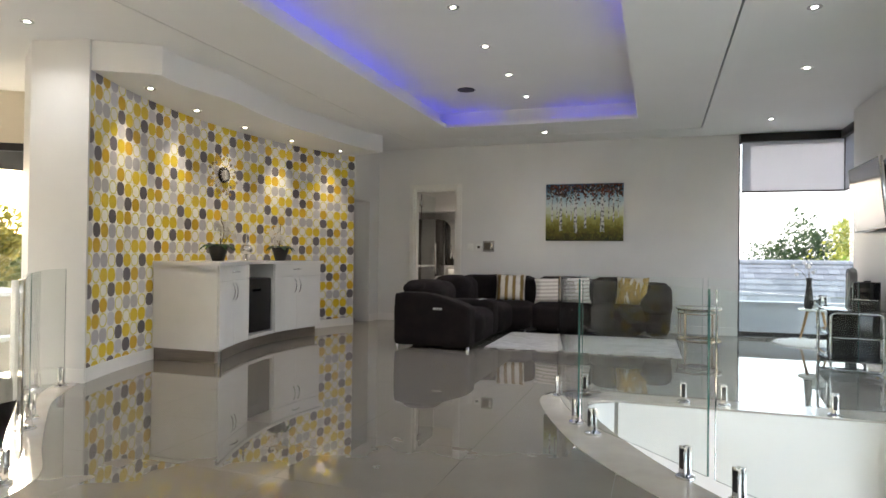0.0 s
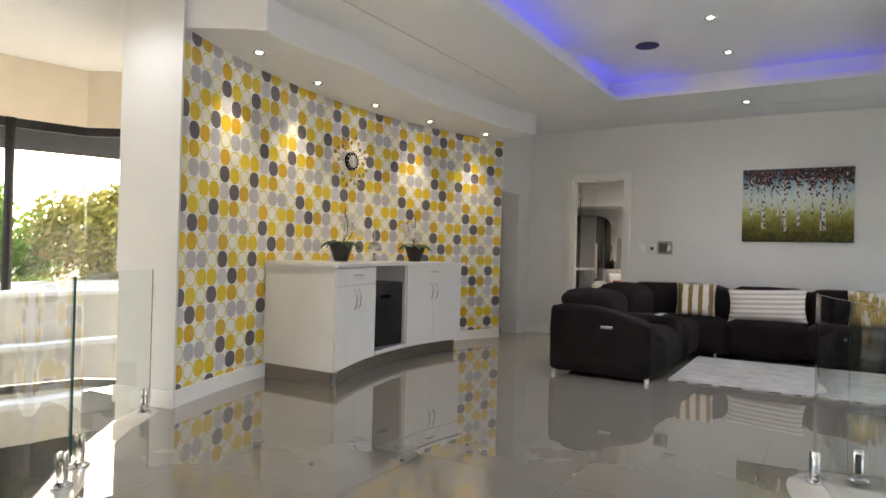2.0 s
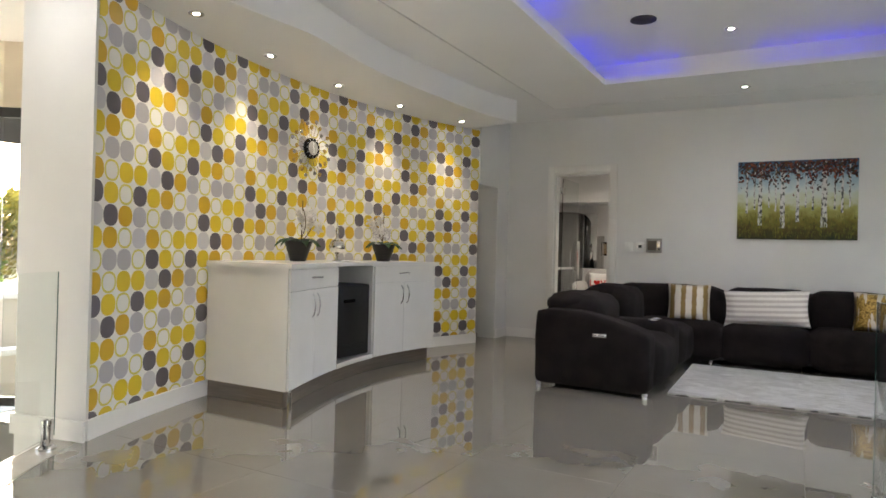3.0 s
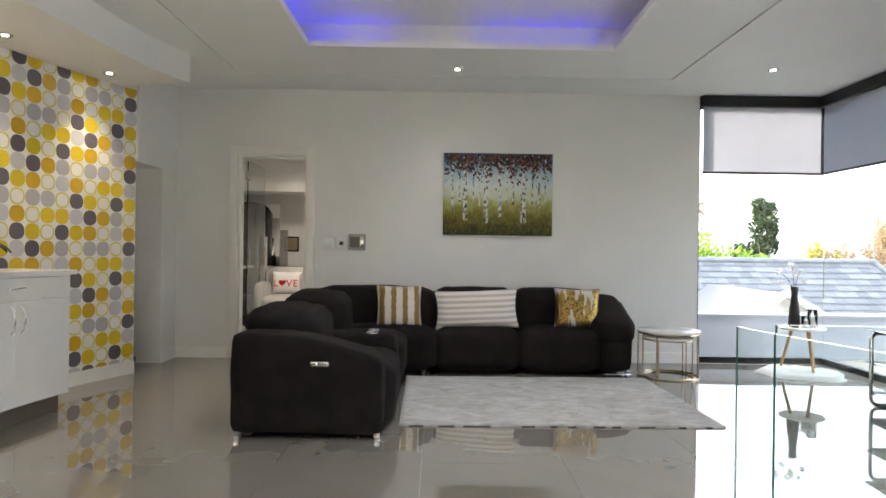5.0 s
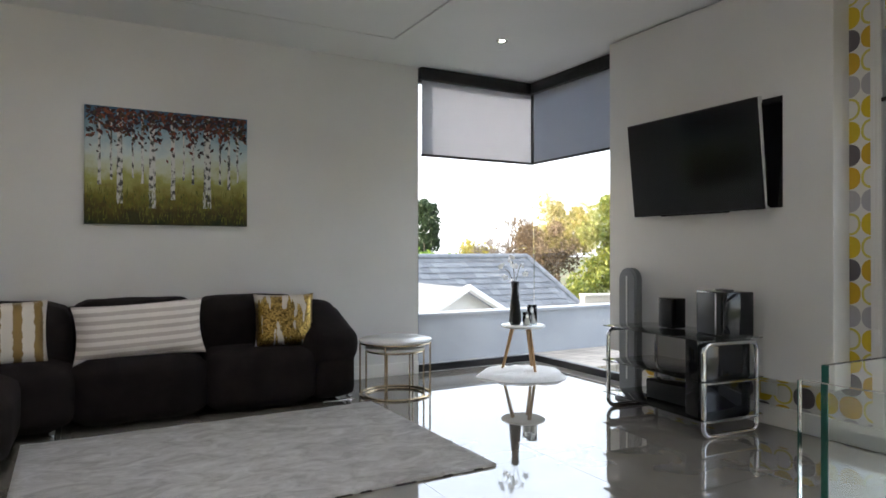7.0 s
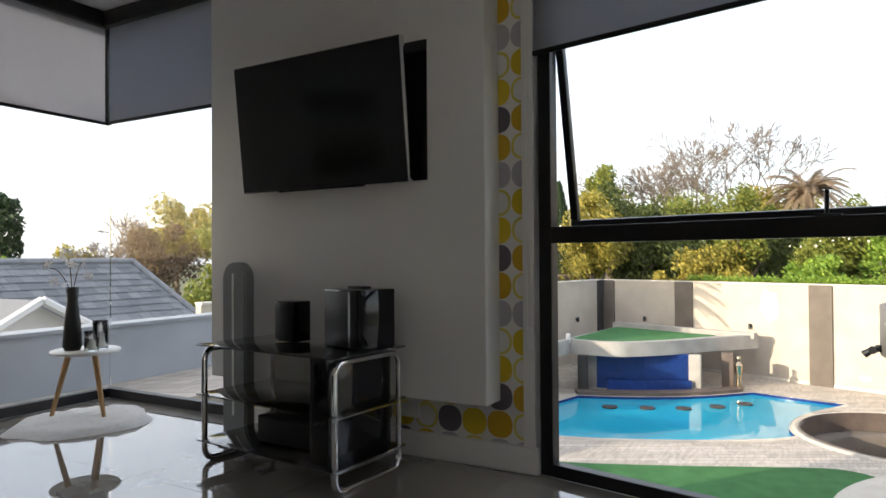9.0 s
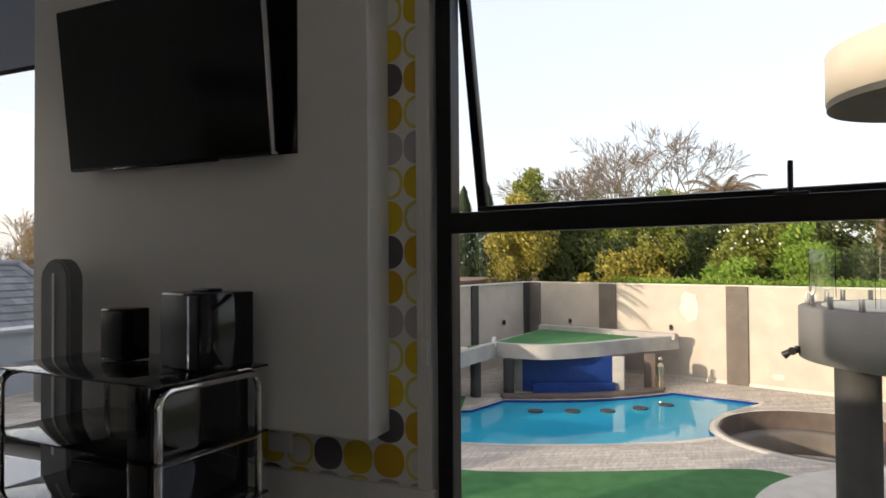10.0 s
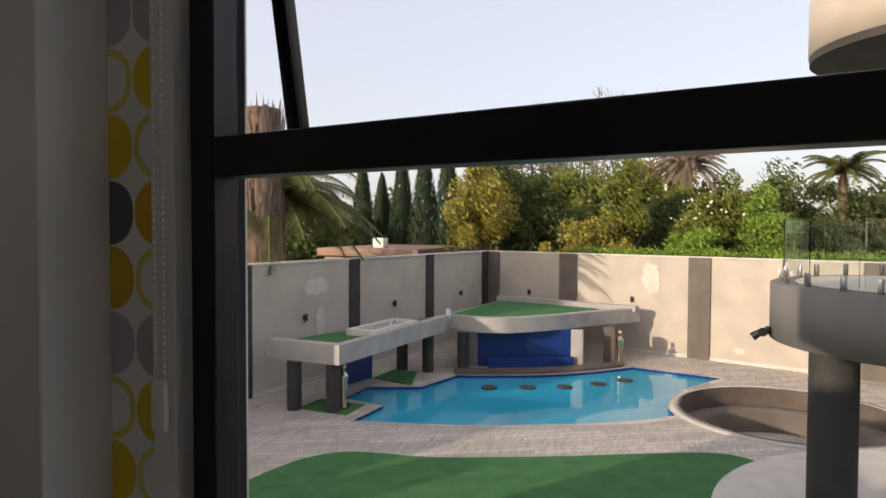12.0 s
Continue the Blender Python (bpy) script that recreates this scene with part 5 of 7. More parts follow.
for k in range(36):
    bm.faces.new((cv, rings[0][k], rings[0][(k + 1) % 36]))
    for a, b in zip(rings, rings[1:]):
        bm.faces.new((a[k], b[k], b[(k + 1) % 36], a[(k + 1) % 36]))
part("pelt", bm, "fur", fr_, "", 80)
st = thing("small_table", "little round white table on splayed oak legs", "table", (2.17, 9.95, 0.02))
part("tabletop", lathe([(0.2, 0.42), (0.215, 0.43), (0.21, 0.445)], 32), "plastic_white", st, "", 30)
for a in (0.5, 2.6, 4.7):
    part("leg", rod(bmesh.new(), (0.20 * math.cos(a), 0.20 * math.sin(a), 0.012), (0.10 * math.cos(a), 0.10 * math.sin(a), 0.42), 0.013, 10, 0.02), "wood", st, "turned oak leg")
vz = thing("flower_vase", "tall black vase holding white orchid sprays", "vase", (2.09, 9.97, 0.465))
part("vase", lathe([(0.045, 0), (0.06, 0.03), (0.05, 0.18), (0.032, 0.33), (0.042, 0.42), (0.036, 0.42), (0.005, 0.3)]), "black_matt", vz, "", 60)
rnd = random.Random(31)
for k in range(3):
    tip = Vector((rnd.uniform(-0.2, 0.0), rnd.uniform(-0.12, 0.1), rnd.uniform(0.5, 0.62)))
    part("stem", tube(bmesh.new(), [Vector((0, 0, 0.36)).lerp(tip, t) + Vector((0, 0, 0.05 * math.sin(3.1 * t))) for t in span(0, 1, 7)], 0.003, 6), "stem", vz)
    for q in range(5):
        bm = bmesh.new()
        p = tip + Vector((rnd.uniform(-0.06, 0.06), rnd.uniform(-0.06, 0.06), rnd.uniform(-0.1, 0.04)))
        rot = pose(*p, rnd.uniform(30, 150), rnd.uniform(-40, 40), rnd.uniform(0, 360))
        for f in range(5):
            an = f * 2 * math.pi / 5
            bm.faces.new([bm.verts.new(rot @ Vector((r * math.cos(an + da), r * math.sin(an + da), 0.004))) for r, da in ((0.002, 0), (0.022, -0.5), (0.036, 0), (0.022, 0.5))])
        bmesh.ops.solidify(bm, geom=bm.faces[:], thickness=0.0015)
        part("flower", bm, "petal", vz, "", None)
for x, y, r, h in ((2.24, 9.9, 0.05, 0.19), (2.14, 9.84, 0.045, 0.13)):
    jr = thing("candle_jar", "clear glass jar with a pale candle inside", "candle", (x, y, 0.465), group="jars on the small table")
    jo = part("jar", lathe([(r, 0), (r, h), (r - 0.004, h), (r - 0.004, 0.01)], 20), "glass", jr, "", 30)
    jo.visible_shadow = False
    part("candle", cyl(bmesh.new(), 0, 0, 0.012, h * 0.6, r - 0.012, n=16), "petal", jr)

# ---- television ----
bp = thing("wall_bracket", "glossy black wall plate behind the television", "bracket", (2.355, 8.01, 1.46))
part("plate", B((-0.002, 0.004, -0.622, 0.54, 0.0, 0.72)), "black_gloss", bp, "", None)
part("arm", B((-0.06, -0.002, -0.12, 0.12, 0.3, 0.45), bevel=0.004), "black_matt", bp)
tv = thing("television", "slim black flat television tilted down on the wall", "television", (2.22, 8.06, 1.455))
tv.matrix_world = pose(2.30, 8.03, 1.45, 0, -6, -1)
part("chassis", B((-0.018, 0.018, -0.58, 0.58, 0.0, 0.725), bevel=0.006), "black_matt", tv)
part("screen", B((-0.0205, -0.018, -0.572, 0.572, 0.012, 0.716)), "screen", tv, "", None)
part("trim", B((-0.019, 0.019, -0.584, -0.58, 0.0, 0.725), bevel=0.001), "chrome", tv, "silver edge trim")
part("stand_lip", B((-0.02, 0.0, -0.3, 0.3, -0.008, 0.002), bevel=0.003), "black_gloss", tv)

# ---- television rack ----
rk = thing("media_rack", "black glass three-shelf media rack on bent chrome tubes", "rack", (2.09, 8.0, 0), -5)
for z in (0.115, 0.355, 0.612):
    part("shelf", B((-0.27, 0.255, -0.49, 0.49, z, z + 0.008), bevel=0.002), "smoked", rk, "smoked black glass shelf")
for yy in (-0.465, 0.465):
    c = []
    for cx, cz, a0 in ((0.17, 0.535, 0), (-0.18, 0.535, 90), (-0.18, 0.07, 180), (0.17, 0.07, 270)):
        c += [(cx + 0.056 * math.cos(radians(a0 + t)), yy, cz + 0.056 * math.sin(radians(a0 + t))) for t in (0, 15, 30, 45, 60, 75, 90)]
    part("frame", tube(bmesh.new(), c, 0.0155, 12, True), "chrome", rk, "bent chrome tube frame")
    for z in (0.103, 0.343):
        part("shelf_bar", rod(bmesh.new(), (-0.225, yy, z), (0.215, yy, z), 0.011, 10), "chrome", rk, "chrome bar under the shelf")
part("column", B((-0.255, -0.235, -0.435, -0.33, 0.123, 0.612), bevel=0.003), "black_gloss", rk, "wide black upright")
part("column", B((-0.235, 0.2, -0.435, -0.425, 0.123, 0.612), bevel=0.003), "black_gloss", rk, "black end panel")
part("column", B((0.19, 0.22, 0.02, 0.06, 0.123, 0.612), bevel=0.003), "black_gloss", rk, "slim black upright")
for k, (ya, yb, zz) in enumerate(((-0.30, -0.1, 0.22), (0.05, 0.22, 0.19), (-0.1, 0.12, 0.17))):
    part("cable", tube(bmesh.new(), [(0.14 + 0.03 * math.sin(5 * t + k), ya + (yb - ya) * t, 0.13 + zz * math.sin(3.1 * t) ** 2 * (0.4 + 0.3 * k)) for t in span(0, 1, 14)], 0.004, 6), "black_matt", rk, "loose black cable")


def speaker(name, label, at, w, d, h, turn, strip_):
    s = thing(name, label, "speaker", at, turn)
    part("cabinet", B((-d / 2, d / 2, -w / 2, w / 2, 0, h), bevel=0.006), "black_gloss", s)
    part("grille", B((-d / 2 - 0.008, -d / 2, -w / 2 + 0.01, w / 2 - 0.01, 0.01, h - 0.01), bevel=0.004), "black_matt", s)
    if strip_:
        part("trim", B((-d / 2 - 0.012, -d / 2 - 0.008, -w / 2 + 0.05, -w / 2 + 0.066, 0.01, h - 0.01)), "chrome", s, "silver strip", None)
        part("handle", B((-0.03, 0.03, -0.06, 0.06, h, h + 0.012), bevel=0.004), "black_matt", s)
    return s


speaker("subwoofer", "glossy black loudspeaker box with a silver strip on the rack", (2.17, 7.68, 0.621), 0.28, 0.23, 0.29, -16, True)
speaker("small_speaker", "small black speaker on the glass rack", (2.19, 8.14, 0.621), 0.15, 0.12, 0.215, -4, False)
speaker("receiver", "black audio receiver on the lower shelf", (2.12, 7.97, 0.124), 0.42, 0.3, 0.14, 0, False)
tw = thing("tower_fan", "tall grey rounded tower fan standing beside the rack", "fan", (2.26, 8.62, 0))
prof = [(0.095 * math.cos(a), 0.95 + 0.095 * math.sin(a)) for a in span(0, math.pi, 16)] + [(-0.095, 0.04), (0.095, 0.04)]
bm = bmesh.new()
fa = [bm.verts.new((-0.04, x, z)) for x, z in prof]
fb = [bm.verts.new((0.04, x, z)) for x, z in prof]
bm.faces.new(fa), bm.faces.new(fb[::-1])
for i in range(len(prof)):
    bm.faces.new((fa[i], fb[i], fb[(i + 1) % len(prof)], fa[(i + 1) % len(prof)]))
bmesh.ops.recalc_face_normals(bm, faces=bm.faces[:])
bmesh.ops.bevel(bm, geom=[e for e in bm.edges if e.calc_face_angle(0) > 1.2], offset=0.012, segments=3, affect="EDGES")
part("body", bm, "tower", tw, "", 50)
part("base", lathe([(0.12, 0), (0.12, 0.015), (0.06, 0.04)]), "tower", tw)
part("slot", B((-0.045, -0.041, -0.008, 0.008, 0.16, 0.98), bevel=0.0015), "plastic_white", tw, "pale vertical light strip", None)
sk = thing("wall_socket", "white wall socket under the panel", "socket", (EAST - 0.005, 7.6, 0.2))
part("plate", B((-0.008, 0, -0.06, 0.06, 0, 0.08), bevel=0.002), "plastic_white", sk)

# ---- far room furniture ----
ac = thing("armchair", "pale grey upholstered high chair in the far room", "armchair", (-3.98, 13.35, 0))
part("seat", PF(-0.34, 0.34, -0.35, 0.35, 0.18, 0.46, seed=40), "fabric_grey", ac, "", 60)
part("backrest", PF(-0.34, 0.34, 0.25, 0.42, 0.4, 0.88, seed=41), "fabric_grey", ac, "", 60)
for sx in (-1, 1):
    part("arm", PF(*sorted((sx * 0.3, sx * 0.42)), -0.35, 0.4, 0.18, 0.66, seed=43 + sx, r=0.05), "fabric_grey", ac, "", 60)
    for yy in (-0.3, 0.32):
        part("leg", cyl(bmesh.new(), sx * 0.33, yy, 0, 0.19, 0.015, 0.022, 10), "dark_wood", ac)
lc = cushion("love_cushion", "white cushion printed with the word LOVE in red", 0.46, 0.36, 0.12, (-4.0, 13.44, 0.49), 14, 0, "fur", 5)


def letters(txt, size, parent, m, material):
    cu = bpy.data.curves.new("letter", "FONT")
    cu.body, cu.size, cu.align_x, cu.extrude = txt, size, "CENTER", 0.002
    tmp = new("letter", cu)
    me = bpy.data.meshes.new_from_object(tmp.evaluated_get(bpy.context.evaluated_depsgraph_get()))
    bpy.data.objects.remove(tmp)
    me.transform(m)
    me.materials.append(M[material])
    ob = new("letter", me)
    ob.parent = parent
    return ob


tm = pose(0, -0.042, 0.12, 76, 0, 0)
for ch, xx in (("L", -0.15), ("V", 0.055), ("E", 0.15)):
    letters(ch, 0.16, lc, tm @ Matrix.Translation((xx, 0, 0)), "red")
bm = bmesh.new()
bm.faces.new([bm.verts.new(tm @ Vector((-0.055 + 0.0036 * 16 * math.sin(a) ** 3, 0.06 + 0.0036 * (13 * math.cos(a) - 5 * math.cos(2 * a) - 2 * math.cos(3 * a) - math.cos(4 * a)), 0.002))) for a in span(0, 2 * math.pi * 39 / 40, 40)])
bmesh.ops.solidify(bm, geom=bm.faces[:], thickness=0.002)
part("heart", bm, "red", lc, "red heart", None)
cab = thing("tall_cabinet", "tall smoky grey glossy cabinet in the far room", "cabinet", (-5.1, 14.1, 0))
part("body", B((-0.75, 0.49, -0.25, 0.3, 0, 1.95), bevel=0.004), "dark_wood", cab)
for k in range(2):
    d = part("door", B((-0.74 + k * 0.61, -0.14 + k * 0.61, -0.27, -0.25, 0.05, 1.92), bevel=0.003), "grey_gloss", cab, "smoky grey gloss door")
    part("handle", rod(bmesh.new(), (-0.2 + k * 0.61, -0.285, 0.9), (-0.2 + k * 0.61, -0.285, 1.2), 0.007), "chrome", d)
ct = thing("kitchen_counter", "dark counter with bar stools in the far room", "counter", (-5.0, 12.9, 0))
part("body", B((-0.5, 0.35, -0.9, 0.9, 0, 0.88), bevel=0.004), "dark_wood", ct)
part("worktop", B((-0.53, 0.38, -0.93, 0.93, 0.88, 0.92), bevel=0.004), "marble", ct)
for k, (x, y) in enumerate(((-4.85, 12.3), (-4.8, 12.95))):
    gl = thing("glass_vase", "slim clear glass hurricane vase on the counter", "vase", (x, y, 0.92), group="hurricane vases")
    part("vase", lathe([(0.05, 0), (0.05, 0.42), (0.046, 0.42), (0.046, 0.01)], 18), "glass", gl, "", 30)
    part("candle", cyl(bmesh.new(), 0, 0, 0.011, 0.2, 0.03, n=14), "petal", gl)
struct("bulkhead_room", B((-5.9, -2.2, 13.7, 14.4, 2.12, 2.7)), "ceiling", "white plaster bulkhead of the far room")
wm = thing("wall_mirror", "tall frameless mirror beside the cabinet in the far room", "mirror", (-4.47, 14.4, 0.9))
part("glass", B((-0.13, 0.13, -0.012, 0, 0, 1.06), bevel=0.003), "mirror", wm)
cu_ = thing("curtain", "narrow grey gathered curtain on the far room wall", "curtain", (-4.27, 14.4, 0.9))
part("drape", P([(0.07 * t, -0.03 - 0.018 * math.sin(t * 14)) for t in span(-1, 1, 30)] + [(0.07, -0.005), (-0.07, -0.005)], 0, 0.62), "fabric_grey", cu_, "", 50)
dc = thing("tub_chair", "black leather tub chair in the far room", "armchair", (-4.62, 13.2, 0), 20)
part("seat", PF(-0.24, 0.24, -0.26, 0.26, 0.2, 0.46, seed=60, r=0.06), "black_matt", dc, "", 60)
part("backrest", PF(-0.26, 0.26, 0.18, 0.32, 0.3, 0.86, seed=61, r=0.06), "black_matt", dc, "", 60)
for sx in (-0.2, 0.2):
    for sy in (-0.2, 0.22):
        part("leg", cyl(bmesh.new(), sx, sy, 0, 0.21, 0.012, 0.018, 10), "chrome", dc)
rc = cushion("red_cushion", "small dark red cushion on the counter stool", 0.34, 0.3, 0.12, (-4.98, 11.9, 0.93), 12, 20, "red", 9)
for k, (x, y) in enumerate(((-4.14, 14.38), (-3.7, 14.38))):
    wf = thing("wall_picture", "small dark framed picture on the far wall", "picture", (x, 14.4, 1.15), group="far wall pictures")
    part("frame", B((-0.13, 0.13, -0.02, 0, 0, 0.26), bevel=0.003), "dark_wood", wf)
    part("print", B((-0.1, 0.1, -0.022, -0.02, 0.03, 0.23)), "brass", wf, "", None)
for x, y in ((-3.3, 11.9), (-3.6, 12.9)):
    downlight(x, y, 2.7, 24, spread=150)


# ---- garden below the east windows ----
G = -3.1


def loop(pts, k=6):
    """A closed smooth outline through plan points."""
    out, n = [], len(pts)
    for i in range(n):
        p0, p1, p2, p3 = (Vector(pts[(i + d) % n]) for d in (-1, 0, 1, 2))
        for j in range(k):
            t = j / k
            out.append(tuple(0.5 * (2 * p1 + (p2 - p0) * t + (2 * p0 - 5 * p1 + 4 * p2 - p3) * t * t + (3 * p1 - p0 - 3 * p2 + p3) * t ** 3)))
    return out


def ring_pts(cx, cy, r, n=48):
    return [(cx + r * math.cos(2 * math.pi * i / n), cy + r * math.sin(2 * math.pi * i / n)) for i in range(n)]


def sheet(outlines, z):
    """A flat sheet inside the first outline, with the others cut out of it."""
    bm = bmesh.new()
    es = []
    for o in outlines:
        vs = [bm.verts.new((x, y, z)) for x, y in o]
        es += [bm.edges.new((vs[i], vs[(i + 1) % len(vs)])) for i in range(len(vs))]
    bmesh.ops.triangle_fill(bm, use_beauty=True, use_dissolve=False, edges=es)
    for f in bm.faces:
        if f.normal.z < 0:
            f.normal_flip()
    return bm


def wallring(o, z0, z1, bm=None):
    bm = bm or bmesh.new()
    lo, hi = [bm.verts.new((x, y, z0)) for x, y in o], [bm.verts.new((x, y, z1)) for x, y in o]
    for i in range(len(o)):
        bm.faces.new((lo[i], lo[(i + 1) % len(o)], hi[(i + 1) % len(o)], hi[i]))
    return bm


def bend(pts, k=6):
    """An open smooth line through plan points, without its last point."""
    q = [pts[0]] + list(pts) + [pts[-1]]
    out = []
    for p0, p1, p2, p3 in zip(q, q[1:], q[2:], q[3:]):
        p0, p1, p2, p3 = Vector(p0), Vector(p1), Vector(p2), Vector(p3)
        for j in range(k):
            t = j / k
            out.append(tuple(0.5 * (2 * p1 + (p2 - p0) * t + (2 * p0 - 5 * p1 + 4 * p2 - p3) * t * t + (3 * p1 - p0 - 3 * p2 + p3) * t ** 3)))
    return out


POOL = ([(13.72, 12.38), (15.0, 12.28), (15.26, 13.45), (16.45, 13.4), (16.98, 12.1)] + bend([(18.55, 11.65), (18.95, 10.5), (19.5, 9.3), (20.3, 8.2), (21.38, 7.1)])
        + [(21.38, 7.1)] + bend([(20.75, 4.72), (19.0, 5.72), (17.4, 6.05), (16.55, 5.9)]) + bend([(16.55, 5.9), (15.9, 6.6), (14.95, 8.3), (14.2, 10.2), (13.72, 12.38)]))
PIT = ring_pts(17.55, 3.55, 2.3)
YARD = [(2.76, -14), (19.0, -14), (22.4, 2.0), (26.0, 12.9), (9.0, 16.9), (2.76, 16.9)]
GRASS = loop([(2.9, 9.0), (6.5, 12.6), (10.2, 12.4), (11.8, 11.7), (12.2, 9.9), (13.0, 7.9), (13.7, 6.4), (14.2, 5.1), (13.7, 4.4), (12.5, 4.8), (10.0, 4.9), (6.5, 3.5), (2.9, 4.0)])
struct("ground", B((-600, 600, -600, 600, -4.6, -4.5)), "soil", "dry grassy ground out to the horizon")
deck = struct("deck", sheet([YARD, POOL, PIT], G), "deck", "grey stone plank paving round the pool")
bm = wallring(POOL, -4.4, G)
part("pool_lining", bm, "blue_tile", deck, "blue pool lining", 40)
struct("water", sheet([POOL], G - 0.07), "water", "clear turquoise swimming-pool water")
rim = bmesh.new()
for o, d in ((POOL, 0.0),):
    n = len(o)
    cx, cy = sum(p[0] for p in o) / n, sum(p[1] for p in o) / n
    out = []
    for i, p in enumerate(o):
        a, b = Vector(o[i - 1]), Vector(o[(i + 1) % n])
        t = (b - a).normalized()
        out.append((p[0] + t.y * -0.22 * 1, p[1] + t.x * 0.22 * 1))
    q = [rim.verts.new((*p, G + 0.006)) for p in o]
    w = [rim.verts.new((*p, G + 0.006)) for p in out]
    for i in range(n):
        rim.faces.new((q[i], q[(i + 1) % n], w[(i + 1) % n], w[i]))
part("pool_coping", rim, "coping", deck, "pale pool coping", None)
struct("lawn", P(GRASS, G, G + 0.03), "turf", "green artificial lawn with a curved edge")
struct("terrace", P(ring_pts(11.5, 1.6, 3.8, 64), G, G + 0.07), "cap", "round white paved terrace under the balcony")
# fire pit
pit = thing("fire_pit", "round sunken fire pit with brown bench rings", "fire pit", (17.55, 3.55, G))
part("rim", lathe([(2.28, -0.3), (2.28, 0.04), (2.48, 0.04), (2.5, 0.0)], 56, False), "coping", pit, "pale stone rim", 40)
part("wall", lathe([(2.28, 0.05), (2.24, -0.42)], 56, False), "brown_plaster", pit, "", 40)
part("bench", lathe([(2.24, -0.43), (1.7, -0.43), (1.7, -0.95)], 56, False), "garden_post", pit, "", 30)
part("floor", cyl(bmesh.new(), 0, 0, -1.0, -0.94, 1.72, n=48), "deck", pit)
part("hearth", lathe([(0.42, -0.95), (0.4, -0.85), (0.2, -0.80), (0.05, -0.79)], 24), "terracotta", pit, "rusty hearth stones")
# pool stools
for x, y in ((17.75, 10.5), (18.1, 9.55), (18.5, 8.65), (19.15, 7.85), (19.85, 7.2)):
    ps = thing("pool_stool", "round dark stool seat just above the pool water", "stool", (x, y, -4.4), group="pool bar stools")
    part("post", cyl(bmesh.new(), 0, 0, 0, 1.235, 0.12, n=14), "charcoal", ps)
    part("seat", cyl(bmesh.new(), 0, 0, 1.235, 1.265, 0.21, n=20), "charcoal", ps)


# boundary walls
def along(a, b, u):
    d = (Vector(b) - Vector(a)).normalized()
    return Vector(a) + d * u, d


A0, A1, B1 = (26.0, 12.9), (18.7, -8.9), (9.0, 16.83)
for nm, p, q, ulist, wd, mt in (("boundary_wall_east", A0, A1, (0.2, 3.5, 8.1, 12.8, 17.4), 0.68, "garden_post"), ("boundary_wall_north", A0, B1, (0.25, 4.1, 8.0, 12.0, 16.0), 0.42, "charcoal")):
    end, d = along(p, q, math.dist(p, q))
    nrm = Vector((-d.y, d.x))
    if nrm.dot(Vector((15, 5)) - Vector(p)) < 0:
        nrm = -nrm
    bw_ = struct(nm, P([tuple(Vector(p) - nrm * 0.02), tuple(end), tuple(end - nrm * 0.23), tuple(Vector(p) - nrm * 0.23)], G - 0.2, 0.10), "garden_wall", "plastered beige garden wall with dark piers", None, "wall")
    c0 = [Vector(p) + nrm * 0.03, end + nrm * 0.03, end - nrm * 0.28, Vector(p) - nrm * 0.28]
    part("coping", P([tuple(c) for c in c0], 0.10, 0.15), "cap", bw_, "pale wall coping", None)
    for u in ulist:
        c, _ = along(p, q, u)
        part("pier", P([tuple(c - d * wd / 2 + nrm * 0.05), tuple(c + d * wd / 2 + nrm * 0.05), tuple(c + d * wd / 2 - nrm * 0.26), tuple(c - d * wd / 2 - nrm * 0.26)], G - 0.2, 0.12), mt, bw_, "dark plastered pier", None)
    part("kickboard", P([tuple(Vector(p) + nrm * 0.03), tuple(end + nrm * 0.03), tuple(end), tuple(Vector(p))], G, G + 0.1), "cap", bw_, "pale skirting course", None)
    for k, u in enumerate((1.9, 5.9, 10.4) if nm.endswith("east") else (2.1, 6.1, 10.0)):
        c, _ = along(p, q, u)
        wl = thing("garden_light", "small grey outdoor wall light", "wall light", (*(c + nrm * 0.0), -1.35), math.degrees(math.atan2(nrm.y, nrm.x)), "garden wall lights")
        part("body", cyl(bmesh.new(), 0.06, 0, -0.09, 0.09, 0.045, n=12), "charcoal", wl)
        part("back_plate", B((-0.02, 0.02, -0.05, 0.05, -0.05, 0.05)), "charcoal", wl, "", None)
    rnd = random.Random(4)
    for u, z, w, h in (((6.55, -0.6, 0.34, 0.55), (9.3, -2.7, 0.2, 0.1)) if nm.endswith("east") else ((9.6, -0.55, 0.5, 0.25), (9.4, -1.5, 0.2, 0.45))):
        c, _ = along(p, q, u)
        bm = bmesh.new()
        fan = [(d * (w * math.cos(a) * rnd.uniform(0.7, 1.1)), h * math.sin(a) * rnd.uniform(0.75, 1.1)) for a in span(0, 6.0, 22)]
        bm.faces.new([bm.verts.new((c.x + o.x + nrm.x * 0.006, c.y + o.y + nrm.y * 0.006, z + zz)) for o, zz in fan])
        part("paint_patch", bm, "paint_patch", bw_, "whitish patch of filler on the plaster", None)

# pool bar
bar = thing("pool_bar", "grey concrete pool bar with a turf roof on dark columns", "pool bar", (19.0, 11.8, G))
FRONT = bend([(19.6, 12.22), (19.42, 11.4), (19.55, 10.5), (20.65, 9.28), (22.05, 8.22), (23.37, 7.02)]) + [(23.37, 7.02)]
loc = lambda pts: [(x - 19, y - 11.8) for x, y in pts]
part("roof_slab", P(loc([(13.97, 12.85)] + FRONT + [(25.0, 12.1), (20.1, 12.75), (14.13, 14.83)]), 1.1, 1.43), "concrete", bar)


